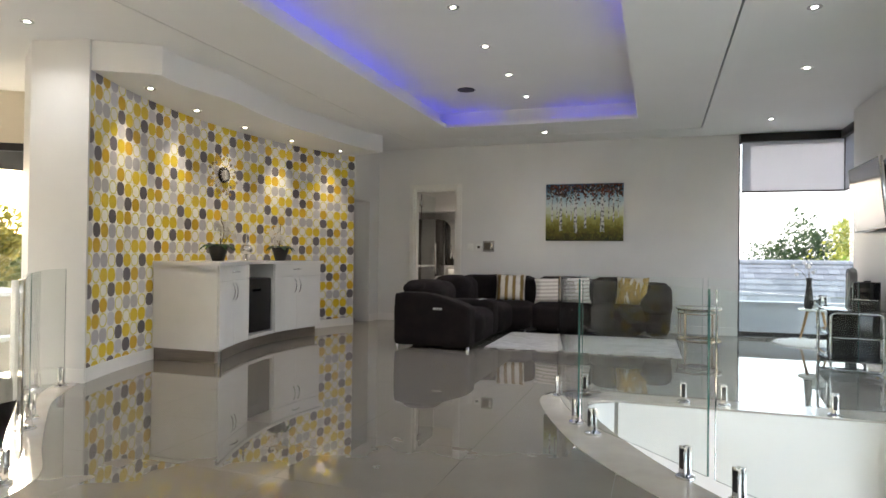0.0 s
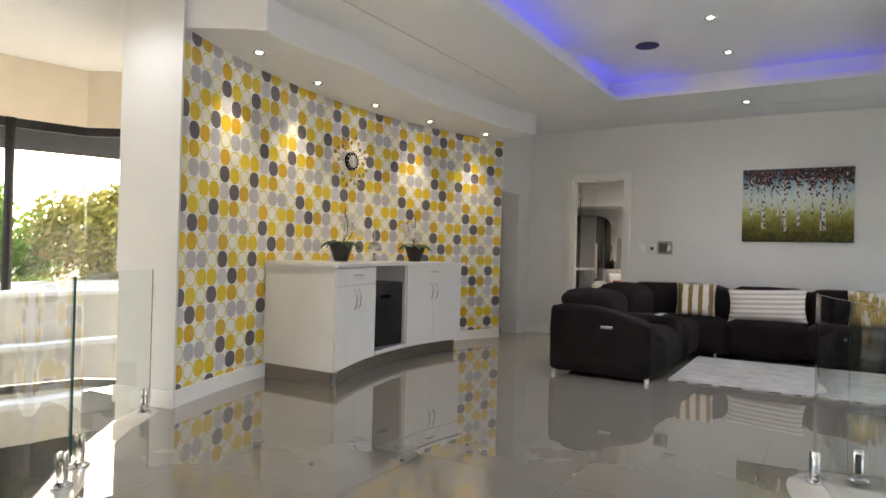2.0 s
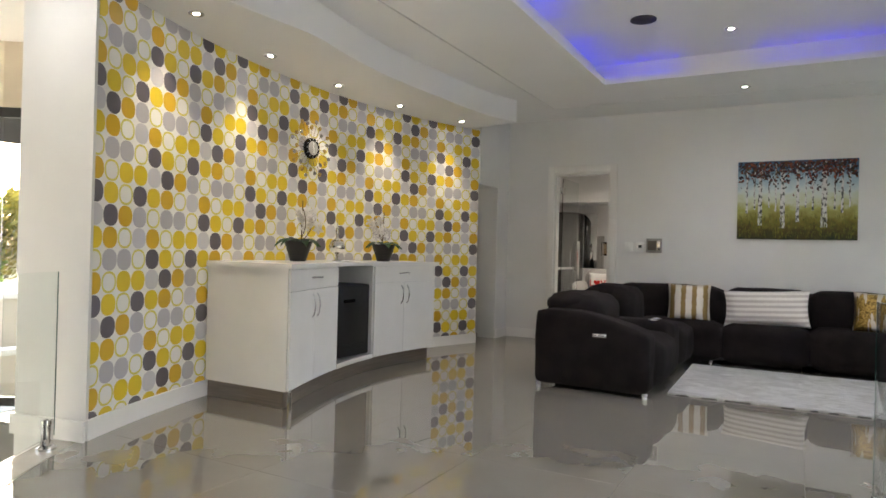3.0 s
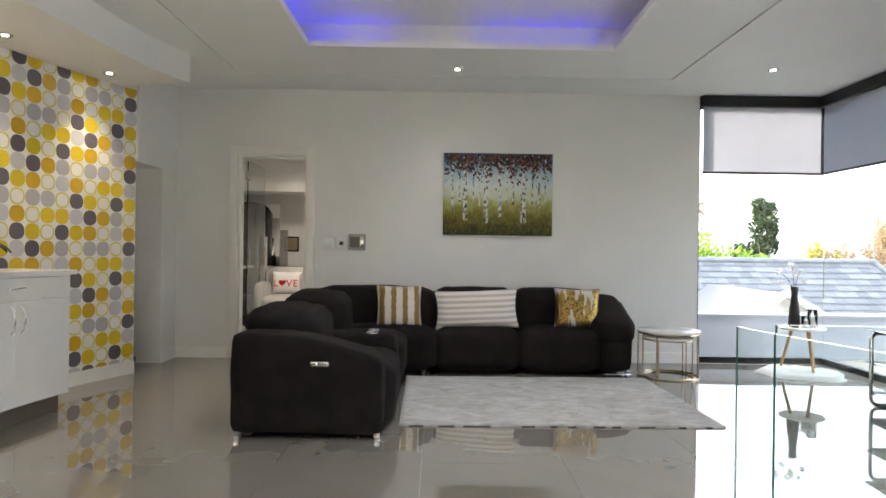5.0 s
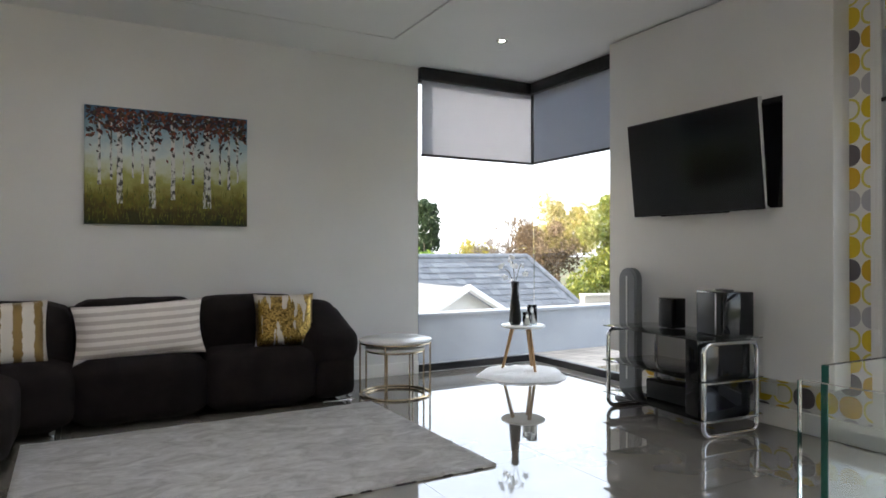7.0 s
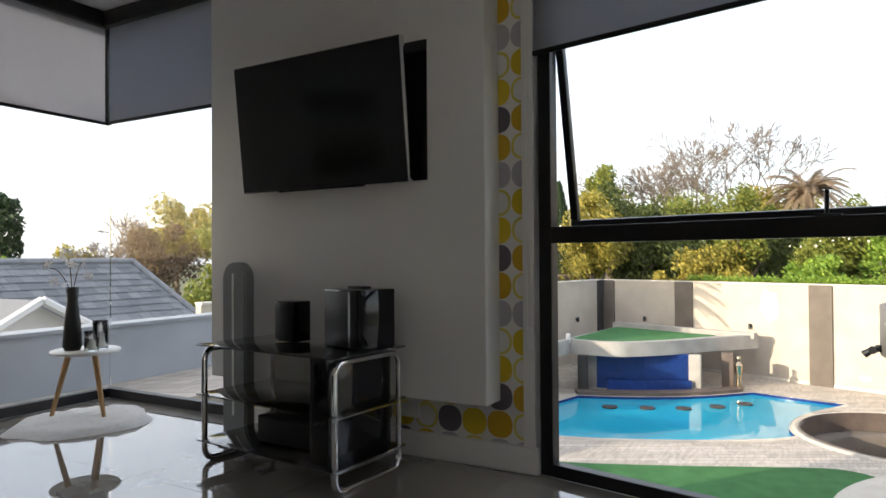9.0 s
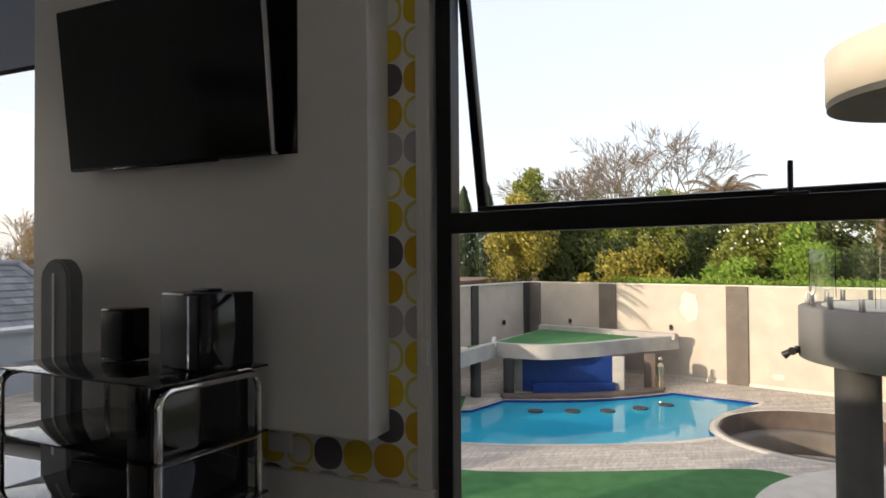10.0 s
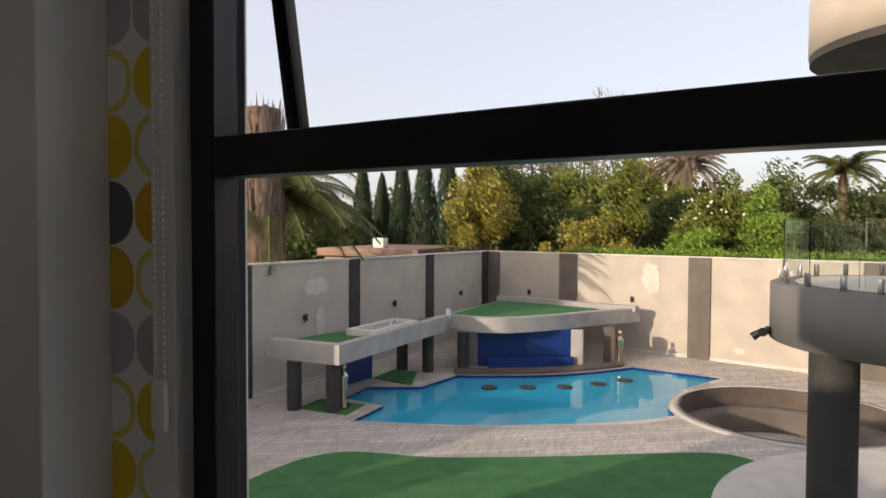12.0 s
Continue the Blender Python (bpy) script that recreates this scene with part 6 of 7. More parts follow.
def kerb(a, b, w, z1, z0=1.43):
    """A raised kerb along one edge, lying inside it to the left of a to b."""
    a, b = Vector(a), Vector(b)
    n = Vector((-(b - a).y, (b - a).x)).normalized() * w
    return P(loc([tuple(a), tuple(b), tuple(b + n), tuple(a + n)]), z0, z1)


part("roof_rim", kerb((13.97, 12.85), (19.6, 12.22), 0.22, 1.54), "concrete", bar, "raised concrete rim", None)
part("roof_rim", kerb((14.13, 14.83), (13.99, 13.07), 0.28, 1.54), "concrete", bar, "raised concrete rim", None)
part("roof_rim", kerb((23.37, 7.05), (25.0, 12.1), 0.28, 1.62), "concrete", bar, "raised concrete rim", None)
fr2 = bmesh.new()
for (xa, ya), (xb, yb) in zip(FRONT, FRONT[1:]):
    prism(fr2, loc([(xa, ya), (xb, yb), (xb + 0.26, yb + 0.14), (xa + 0.26, ya + 0.14)]), 1.43, 1.54)
part("roof_rim", fr2, "concrete", bar, "curved raised concrete rim", None)
part("roof_turf", P(loc([(20.05, 12.5), (19.9, 11.3), (20.1, 10.7), (21.1, 9.55), (22.5, 8.55), (23.35, 8.35), (24.6, 12.0)]), 1.43, 1.47), "turf", bar, "green turf on the roof", None)
part("roof_turf", P(loc([(14.32, 13.1), (19.5, 12.48), (19.4, 12.85), (14.42, 14.6)]), 1.43, 1.47), "turf", bar, "", None)
for x, y in ((18.75, 13.42), (18.72, 12.6), (19.35, 11.75), (14.05, 14.05), (13.98 + 0.2, 13.12)):
    part("column", cyl(bmesh.new(), x - 19, y - 11.8, 0, 1.1, 0.165, n=24), "charcoal", bar, "dark round column")
part("column", B((21.8 - 19, 22.15 - 19, 7.65 - 11.8, 8.0 - 11.8, 0, 1.1), bevel=0.01), "brown_plaster", bar, "brown square column")
part("column", B((20.85 - 19, 21.1 - 19, 8.5 - 11.8, 8.85 - 11.8, 0, 1.1), bevel=0.01), "concrete", bar, "grey pier")
part("column", B((20.0 - 19, 20.25 - 19, 11.5 - 11.8, 11.85 - 11.8, 0, 1.1), bevel=0.01), "concrete", bar, "grey pier")
part("bar_wall", P(loc([(20.0, 11.5), (20.35, 10.1), (20.98, 8.8), (21.15, 8.88), (20.52, 10.15), (20.2, 11.55)]), 0, 1.1), "blue_tile", bar, "deep blue tiled bar wall", None)
part("bar_wall", P(loc([(16.2, 14.05), (17.45, 13.75), (17.48, 13.9), (16.23, 14.2)]), 0, 1.05), "blue_tile", bar, "", None)
cf = bend([(18.62, 11.7), (19.05, 10.5), (19.6, 9.35), (20.4, 8.25), (21.3, 7.35)]) + [(21.3, 7.35)]
part("counter", P(loc(cf + [(x + 0.42, y + 0.22) for x, y in reversed(cf)]), 0, 0.10), "brown_plaster", bar, "low dark kerb at the water", None)
part("bar_ledge", P(loc([(19.75, 11.1), (20.1, 9.95), (20.7, 8.75), (20.85, 8.82), (20.25, 10.0), (19.9, 11.15)]), 0.0, 0.32), "blue_tile", bar, "low blue tiled ledge", None)
sk_ = part("skylight", B((-1.08, 1.08, -0.42, -0.28, 0, 0.2), (-1.08, 1.08, 0.28, 0.42, 0, 0.2), (-1.08, -0.9, -0.28, 0.28, 0, 0.2), (0.9, 1.08, -0.28, 0.28, 0, 0.2), bevel=0.01), "cap", bar, "pale skylight kerb")
sk_.matrix_basis = pose(16.66 - 19, 13.02 - 11.8, 1.43, 0, 0, -8)
part("skylight_glass", B((-0.9, 0.9, -0.28, 0.28, 0.1, 0.115)), "grey_box", sk_, "dusty grey skylight glass", None)
part("skylight_bar", rod(bmesh.new(), (-0.2, -0.26, 0.14), (0.75, 0.24, 0.16), 0.025, 8), "gable", sk_, "loose white bar")
part("roof_post", B((-0.06 + 0.55, 0.06 + 0.55, 0.42, 0.54, 1.43, 1.72), bevel=0.01), "gable", bar, "small white vent post")
for k, pts in enumerate((((14.0, 12.7), (14.9, 12.7), (15.0, 13.9), (14.1, 14.0)), ((17.0, 12.4), (18.5, 12.85), (18.6, 13.6), (17.4, 13.7)))):
    struct("turf_patch", P(pts, G, G + 0.02), "turf", "small square of artificial turf beside the pool bar", None, "turf")
for x, y in ((21.75, 7.5), (14.5, 13.05)):
    sg = bmesh.new()
    for r0, r1, z0, z1 in ((0.16, 0.16, 0, 0.06), (0.09, 0.07, 0.06, 0.45), (0.1, 0.13, 0.45, 0.75), (0.13, 0.05, 0.75, 0.86)):
        cyl(sg, 0, 0, z0, z1, r0, r1, 12)
    bmesh.ops.create_icosphere(sg, subdivisions=2, radius=0.085, matrix=Matrix.Translation((0, 0, 0.96)))
    tagged(new("garden_statue", mesh_of("garden_statue", sg, "brass", 50)), "small gilded garden statue beside a bar column", "statue", "gilded statues").matrix_world = pose(x, y, G)

# balcony of the next wing
BC = (11.1, 2.72)
bal = thing("round_balcony", "grey round balcony with glass rail on a thick column", "balcony", (*BC, 0))
part("slab", lathe([(1.7, -0.46), (2.0, -0.42), (2.0, 0.31), (1.96, 0.33), (0.2, 0.33)], 64), "fascia", bal, "smooth grey fascia", 40)
part("column", cyl(bmesh.new(), -0.78, 1.40, G, -0.44, 0.27, n=32), "charcoal", bal, "grey round column")
part("floor_finish", cyl(bmesh.new(), 0, 0, 0.33, 0.338, 1.7, n=48), "cap", bal)
for k in range(8):
    a0 = radians(k * 45 + 3)
    pts = [(1.86 * math.cos(a0 + t), 1.86 * math.sin(a0 + t)) for t in span(0, radians(43), 9)]
    inn = [(x * 0.993, y * 0.993) for x, y in pts]
    go = part("glass_pane", P(pts + inn[::-1], 0.38, 1.16), "glass", bal, "", 30)
    go.visible_shadow = False
    for f in (0.12, 0.5, 0.88):
        a = a0 + radians(43) * f
        bm = B((1.835, 1.90, -0.024, 0.024, 0.33, 0.5), bevel=0.006)
        bm.transform(Matrix.Rotation(a, 4, "Z"))
        part("clamp", bm, "brushed", bal, "steel glass clamp")
fl = thing("floodlight", "black twin garden floodlight on the balcony fascia", "floodlight", (11.06, 4.715, -0.32), 110)
part("bracket", B((-0.04, 0.06, -0.04, 0.04, -0.05, 0.05), bevel=0.005), "black", fl)
for s_ in (-1, 1):
    part("lamp_head", rod(bmesh.new(), (0.06, s_ * 0.05, 0), (0.18, s_ * 0.13, -0.06 + 0.05 * s_), 0.035, 12, 0.06), "black", fl)
can = thing("round_canopy", "beige round canopy above the balcony", "canopy", (*BC, 0))
part("fascia", lathe([(1.35, 3.28), (1.6, 3.3), (1.6, 4.0), (1.5, 4.05), (0.1, 4.05)], 56), "garden_wall", can, "", 40)
# Darkness of the underside is put into this charcoal disc; bounce light greyed it.
part("soffit", cyl(bmesh.new(), 0, 0, 3.2, 3.298, 1.585, n=56), "charcoal", can, "soffit disc coloured charcoal to keep the underside dark")
part("support", B((0.4, 1.2, -1.4, -0.3, 0.34, 3.2)), "garden_wall", can, "", None)
struct("wing", B((11.9, 14.0, -9.0, 1.2, G, 4.0)), "garden_wall", "beige plastered wing of the house")

# ---- trees and shrubs ----
def leafage(bm, rnd, c, rad, n, size, clumps=14, flat=1.0, droop=0.0):
    """Leaves gathered in clumps, open between them."""
    cs = []
    for _ in range(clumps):
        d = Vector((rnd.gauss(0, 1), rnd.gauss(0, 1), rnd.gauss(0, 1))).normalized() * (rnd.random() ** 0.4)
        cs.append((Vector((c[0] + d.x * rad[0] * 0.8, c[1] + d.y * rad[1] * 0.8, c[2] + d.z * rad[2] * 0.8)), rnd.uniform(0.5, 1.1)))
    rm_ = min(rad)
    for i in range(n):
        q, k = cs[i % clumps]
        v = Vector((rnd.gauss(0, 1), rnd.gauss(0, 1), rnd.gauss(0, 1))).normalized() * (rnd.random() ** 0.45) * rm_ * 0.42 * k
        p = q + Vector((v.x, v.y, v.z * flat - droop * abs(v.x)))
        s = size * rnd.uniform(0.6, 1.3)
        n1 = Vector((rnd.gauss(0, 1), rnd.gauss(0, 1), rnd.gauss(0, 1))).normalized()
        n2 = n1.orthogonal().normalized()
        n3 = n1.cross(n2)
        bm.faces.new([bm.verts.new(p + n2 * a * s + n3 * b * s) for a, b in ((-1, 0), (0, -0.45), (1, 0), (0, 0.45))])


def twig(bm, a, b, r0, r1):
    d = (b - a).normalized()
    s = d.orthogonal().normalized()
    w = d.cross(s)
    lo, hi = ([bm.verts.new(p + r * (s * c + w * e)) for c, e in ((1, 0), (0, 1), (-1, 0), (0, -1))] for p, r in ((a, r0), (b, r1)))
    for i in range(4):
        bm.faces.new((lo[i], lo[(i + 1) % 4], hi[(i + 1) % 4], hi[i]))


def limbs(bm, rnd, p, d, ln, r, depth):
    q = p + d * ln
    twig(bm, p, q, r, r * 0.65)
    if depth == 0:
        return
    for _ in range(rnd.choice((2, 3, 3))):
        nd = (d + Vector((rnd.gauss(0, 0.45), rnd.gauss(0, 0.45), rnd.gauss(0.08, 0.3)))).normalized()
        limbs(bm, rnd, p + d * ln * rnd.uniform(0.7, 1.0), nd, ln * rnd.uniform(0.6, 0.85), max(r * 0.60, 0.024), depth - 1)


def tree(label, x, y, zc, rad, leaf, n=3500, size=0.16, seed=0, base=-4.5, trunk_r=0.18, clumps=16, name="tree", group=""):
    rnd = random.Random(seed)
    t = thing(name, label, "tree", (x, y, base), 0, group)
    top = zc - base
    bm = rod(bmesh.new(), (0, 0, 0), (0.1, 0, max(top - rad[2] * 0.4, 0.5)), trunk_r, 9, trunk_r * 0.55)
    for k in range(5):
        a = k * 1.3 + rnd.random()
        z = top - rad[2] * rnd.uniform(0.5, 0.9)
        rod(bm, (0.06, 0, max(z, 0.3)), (math.cos(a) * rad[0] * 0.6, math.sin(a) * rad[1] * 0.6, max(z, 0.3) + rad[2] * 0.6), trunk_r * 0.45, 6, trunk_r * 0.12)
    part("trunk", bm, "bark", t)
    bm = bmesh.new()
    leafage(bm, rnd, (0, 0, top), rad, int(n * 1.8), size * 0.8, int(clumps * 1.4))
    tagged(part("crown", bm, leaf, t, "", None), kind="stuff")
    return t


def bare_tree(label, x, y, ln, seed, base=-4.5):
    rnd = random.Random(seed)
    t = thing("bare_tree", label, "tree", (x, y, base), 0, "leafless trees")
    bm = bmesh.new()
    limbs(bm, rnd, Vector((0, 0, 0)), Vector((0, 0, 1)), ln * 1.3, 0.30, 7)
    part("branches", bm, "bark", t, "", None)


def cypress(x, y, h, r, seed, base=-4.5):
    rnd = random.Random(seed)
    t = thing("cypress", "slim dark green cypress tree", "tree", (x, y, base), 0, "cypress row")
    part("trunk", rod(bmesh.new(), (0, 0, 0), (0, 0, h * 0.7), 0.15, 8, 0.05), "bark", t)
    bm = bmesh.new()
    for i in range(4200):
        u = rnd.random()
        rr = r * (min(1, u * 6) * (1 - u) ** 0.6) * (0.75 + 0.35 * rnd.random())
        a = rnd.uniform(0, 6.28)
        p = Vector((rr * math.cos(a), rr * math.sin(a), 0.3 + u * h))
        s = rnd.uniform(0.1, 0.24)
        w = Vector((-math.sin(a), math.cos(a), 0)) * s * 0.35
        bm.faces.new([bm.verts.new(p - w), bm.verts.new(p + w), bm.verts.new(p + Vector((math.cos(a) * 0.06, math.sin(a) * 0.06, s * 1.6)))])
    tagged(part("crown", bm, "leaf_cypress", t, "", None), kind="stuff")


def palm(label, x, y, h, r, fronds, flen, leaf, seed, base=-4.5, droop=1.0, up=0.5):
    rnd = random.Random(seed)
    t = thing("palm_tree", label, "palm", (x, y, base))
    bm = bmesh.new()
    k = 16
    rings = []
    for i in range(k + 1):
        rr = r * (1 + 0.1 * math.sin(i * 2.1)) * (1.1 - 0.3 * i / k)
        rings.append([bm.verts.new((rr * (1 + rnd.uniform(-0.1, 0.1)) * math.cos(a), rr * (1 + rnd.uniform(-0.1, 0.1)) * math.sin(a), h * i / k)) for a in span(0, 2 * math.pi * 13 / 14, 14)])
    for a, b in zip(rings, rings[1:]):
        for j in range(14):
            bm.faces.new((a[j], a[(j + 1) % 14], b[(j + 1) % 14], b[j]))
    bm.faces.new(rings[-1])
    for i in range(900):
        a, z = rnd.uniform(0, 6.28), rnd.uniform(h * 0.25, h * 0.95)
        c = Vector((r * 0.94 * math.cos(a), r * 0.98 * math.sin(a), z))
        w = Vector((-math.sin(a), math.cos(a), 0)) * 0.035 * r / 0.4
        bm.faces.new([bm.verts.new(c - w), bm.verts.new(c + w), bm.verts.new(c + Vector((math.cos(a) * 0.1, math.sin(a) * 0.1, rnd.uniform(0.4, 0.9))))])
    part("trunk", bm, "palm_bark", t, "shaggy ringed trunk", None)
    for f in range(fronds):
        a = 2 * math.pi * f / fronds + rnd.uniform(-0.2, 0.2)
        el = rnd.uniform(-0.5, 1.0) * up
        ln = flen * rnd.uniform(0.8, 1.1)
        bm = bmesh.new()
        d = Vector((math.cos(a), math.sin(a), 0))
        sd = Vector((-math.sin(a), math.cos(a), 0))
        pts = [Vector((0, 0, h)) + d * ln * u + Vector((0, 0, ln * (el + 0.6) * u - droop * ln * 0.9 * u * u)) for u in span(0, 1, 12)]
        tube(bm, pts, 0.025, 4)
        for i in range(1, 76):
            u = i / 76
            j = min(int(u * 11), 10)
            p = pts[j].lerp(pts[j + 1], u * 11 - j)
            tn = (pts[j + 1] - pts[j]).normalized()
            ll = 0.46 * flen / 2.2 * (1 - u) ** 0.4 * min(1, u * 5)
            for s in (-1, 1):
                tip = p + sd * s * ll + tn * ll * 0.6 - Vector((0, 0, ll * 0.45 * rnd.uniform(0.5, 1.3)))
                bm.faces.new([bm.verts.new(p - tn * 0.02), bm.verts.new(p + tn * 0.02), bm.verts.new(tip)])
        part("frond", bm, leaf, t, "", None)
    return t


tree("yellow-green drooping shrub above the garden wall", 29.4, 14.3, 1.55, (1.9, 1.9, 2.6), "leaf_yellow", 5200, 0.13, 1, clumps=22, name="shrub", group="garden border shrubs")
tree("tall dark green shrub above the garden wall", 31.1, 12.4, 1.39, (1.5, 1.5, 2.6), "leaf_dark", 4200, 0.13, 2, clumps=18, name="shrub", group="garden border shrubs")
tree("dark green bushy tree above the garden wall", 34.5, 14.8, 2.67, (2.4, 2.4, 2.4), "leaf_dark", 4200, 0.15, 15, clumps=18, name="shrub", group="garden border shrubs")
tree("yellowing shrub above the garden wall", 29.7, 10.3, -0.03, (1.5, 1.5, 1.7), "leaf_yellow", 4000, 0.12, 3, clumps=16, name="shrub", group="garden border shrubs")
tree("green upright shrub above the garden wall", 31.2, 7.8, 2.06, (1.5, 1.5, 2.6), "leaf_green", 5600, 0.12, 4, clumps=22, name="shrub", group="garden border shrubs")
tree("olive bushy tree behind the shrubs", 38.0, 10.9, 2.71, (3, 3, 2.6), "leaf_green", 5000, 0.16, 5, clumps=20, name="shrub", group="garden border shrubs")
tree("white-flowering green shrub above the garden wall", 30.8, 4.5, 1.01, (1.6, 1.6, 2.1), "leaf_green", 4600, 0.12, 6, clumps=18, name="shrub", group="garden border shrubs")
tree("bright green bush above the garden wall", 28.9, 5.2, 0.14, (1.3, 1.3, 1.4), "leaf_bright", 4200, 0.11, 7, clumps=14, name="shrub", group="garden border shrubs")
tree("bright green bush above the garden wall", 30.3, 2.7, 0.80, (1.5, 1.5, 2.0), "leaf_bright", 5200, 0.11, 8, clumps=18, name="shrub", group="garden border shrubs")
tree("dark green leafy tree behind the shrubs", 38.6, 0.5, 2.17, (3, 3, 2.4), "leaf_dark", 4600, 0.15, 9, clumps=18, name="shrub", group="garden border shrubs")
tree("green bushy tree behind the shrubs", 42.3, 2.0, 2.12, (3, 3, 2.4), "leaf_green", 4200, 0.16, 10, clumps=18, name="shrub", group="garden border shrubs")
tree("dark leafy bush by the wall", 32.5, -0.3, -0.11, (2, 2, 1.8), "leaf_dark", 4200, 0.12, 11, clumps=16, name="shrub", group="garden border shrubs")
tree("dark leafy tree behind the wall", 36.8, -3.4, 1.39, (3, 3, 2.6), "leaf_dark", 4200, 0.15, 12, clumps=16, name="shrub", group="garden border shrubs")
tree("dark green undergrowth behind the wall", 32.4, 11.8, 0.27, (2.6, 2.6, 2.6), "leaf_dark", 5000, 0.14, 13, clumps=22, name="shrub", group="garden border shrubs")
tree("dark green undergrowth behind the wall", 34.1, 6.9, 0.34, (2.6, 2.6, 2.8), "leaf_dark", 5000, 0.14, 14, clumps=22, name="shrub", group="garden border shrubs")
tree("round dark green tree above the hedge", 51.0, 19.3, 4.6, (2.7, 2.7, 4.2), "leaf_green", 3800, 0.2, 16, clumps=16, name="shrub", group="garden border shrubs")
tree("light green leafy tree beyond the hedge", 47.7, 7.7, 3.68, (3.5, 3.5, 4), "leaf_yellow", 3200, 0.2, 17, clumps=16, name="shrub", group="garden border shrubs")
tree("tall dark green tree behind the hedge", 40.5, 13.0, 2.0, (2.6, 2.6, 3.6), "leaf_dark", 4600, 0.16, 18, clumps=24, name="shrub", group="garden border shrubs")
tree("olive green tree behind the hedge", 41.0, 7.0, 1.6, (2.8, 2.8, 3.4), "leaf_green", 4600, 0.16, 19, clumps=24, name="shrub", group="garden border shrubs")
tree("dark green tree behind the hedge", 41.0, 4.2, 1.2, (2.6, 2.6, 3.0), "leaf_dark", 4600, 0.16, 20, clumps=24, name="shrub", group="garden border shrubs")
tree("yellow-green low shrub above the garden wall", 30.2, 8.9, -0.2, (1.7, 1.7, 1.9), "leaf_yellow", 4600, 0.12, 21, clumps=24, name="shrub", group="garden border shrubs")
cypress(39.2, 25.1, 9.5, 1.2, 40)
cypress(41.5, 24.8, 8.7, 1.15, 41)
cypress(40.1, 22.7, 9.9, 1.3, 42)
cypress(38.7, 20.6, 9.7, 1.5, 43)
cypress(39.1, 19.2, 9.9, 1.5, 44)
bare_tree("leafless spreading tree beyond the hedge", 53.9, 12.4, 4.7, 61)
bare_tree("leafless spreading tree beyond the hedge", 55.6, 16.2, 3.9, 62)
bare_tree("leafless spreading tree beyond the hedge", 59.4, 9.3, 4.0, 63)
palm("stout shaggy palm trunk without a crown behind the wall", 16.3, 16.5, 8.71, 0.58, 4, 0.5, "leaf_dead", 71)
palm("green date palm with arching fronds behind the wall", 17.9, 17.4, 6.2, 0.35, 64, 3.3, "leaf_palm", 72)
palm("dry brown palm with dead hanging fronds", 42.1, 5.4, 9.11, 0.3, 46, 2.4, "leaf_dead", 73, up=0.9)
palm("green feather palm beyond the hedge", 36.0, -1.3, 8.10, 0.16, 30, 2.0, "leaf_palm", 74, up=0.8)
for k, (x, y, h) in enumerate(((36, 27, -0.6), (40, 30, -0.2), (50, 27, 0.5), (54, 22, 0.3), (58, 2, 1.0), (56, -6, 1.2), (50, -10, 1.0), (46, -8, 0.8))):
    tree("dark leafy tree in the distance", x, y, h, (4.2, 4.2, 3.6), ("leaf_dark", "leaf_green")[k % 2], 3200, 0.24, 150 + k, clumps=22, group="distant garden trees")
iv = thing("ivy_fringe", "low green creeper growing over the garden wall top", "creeper", (*along(A0, A1, 9.0)[0], 0.15))
rnd = random.Random(88)
bm = bmesh.new()
c9 = along(A0, A1, 9.0)[0]
for k in range(5200):
    q, d_ = along(A0, A1, rnd.uniform(3.6, 15.0))
    p = Vector((q.x - c9.x + 0.38 + abs(rnd.gauss(0, 0.12)), q.y - c9.y, abs(rnd.gauss(0, 0.09)) + 0.02))
    n1 = Vector((rnd.gauss(0, 1), rnd.gauss(0, 1), rnd.gauss(0, 1))).normalized()
    n2 = n1.orthogonal().normalized() * rnd.uniform(0.03, 0.06)
    n3 = n1.cross(n2)
    bm.faces.new([bm.verts.new(p + n2 * u + n3 * v) for u, v in ((-1, 0), (0, -0.5), (1, 0), (0, 0.5))])
tagged(part("leaves", bm, "leaf_bright", iv, "", None), kind="stuff")
nb = thing("low_house", "low terracotta-roofed outbuilding beyond the wall", "house", (34.6, 20.4, -4.5))
part("wall", B((-4, 4, -2.5, 2.5, 0, 4.1)), "garden_wall", nb, "", None)
part("roof", B((-4.3, 4.3, -2.8, 2.8, 4.1, 4.5), bevel=0.05), "terracotta", nb)
part("roof_unit", B((-2.9, -2.3, -0.3, 0.3, 4.5, 5.0), bevel=0.03), "plastic_white", nb, "white air-conditioning unit")
part("mast", rod(bmesh.new(), (-3.6, 0, 4.5), (-3.6, 0, 5.7), 0.03), "chrome", nb)
rnd = random.Random(77)
bl = thing("white_blossoms", "scattered white blossoms on a garden shrub", "flowers", (0, 0, 0))
bm = bmesh.new()
for k in range(36):
    p = Vector((29.17 + rnd.gauss(0, 0.8), 4.77 + rnd.gauss(0, 0.8), 2.2 + rnd.uniform(-0.9, 0.8)))
    bmesh.ops.create_icosphere(bm, subdivisions=1, radius=rnd.uniform(0.035, 0.06), matrix=Matrix.Translation(p))
tagged(part("blossom", bm, "blossom", bl), kind="stuff")
tree("tall grey-green conifer beyond the roof", 19.2, 44.8, 1.78, (1.8, 1.8, 3.6), "leaf_cypress", 3600, 0.2, 101, clumps=18, group="trees beyond the roof")
tree("bright green bush beyond the roof", 16.3, 38.4, -0.16, (2.2, 2.2, 2), "leaf_bright", 3000, 0.18, 102, clumps=18, group="trees beyond the roof")
tree("golden round-topped tree beyond the roof", 24.0, 36.4, 2.33, (2.6, 2.6, 2.2), "leaf_yellow", 4200, 0.17, 103, clumps=18, group="trees beyond the roof")
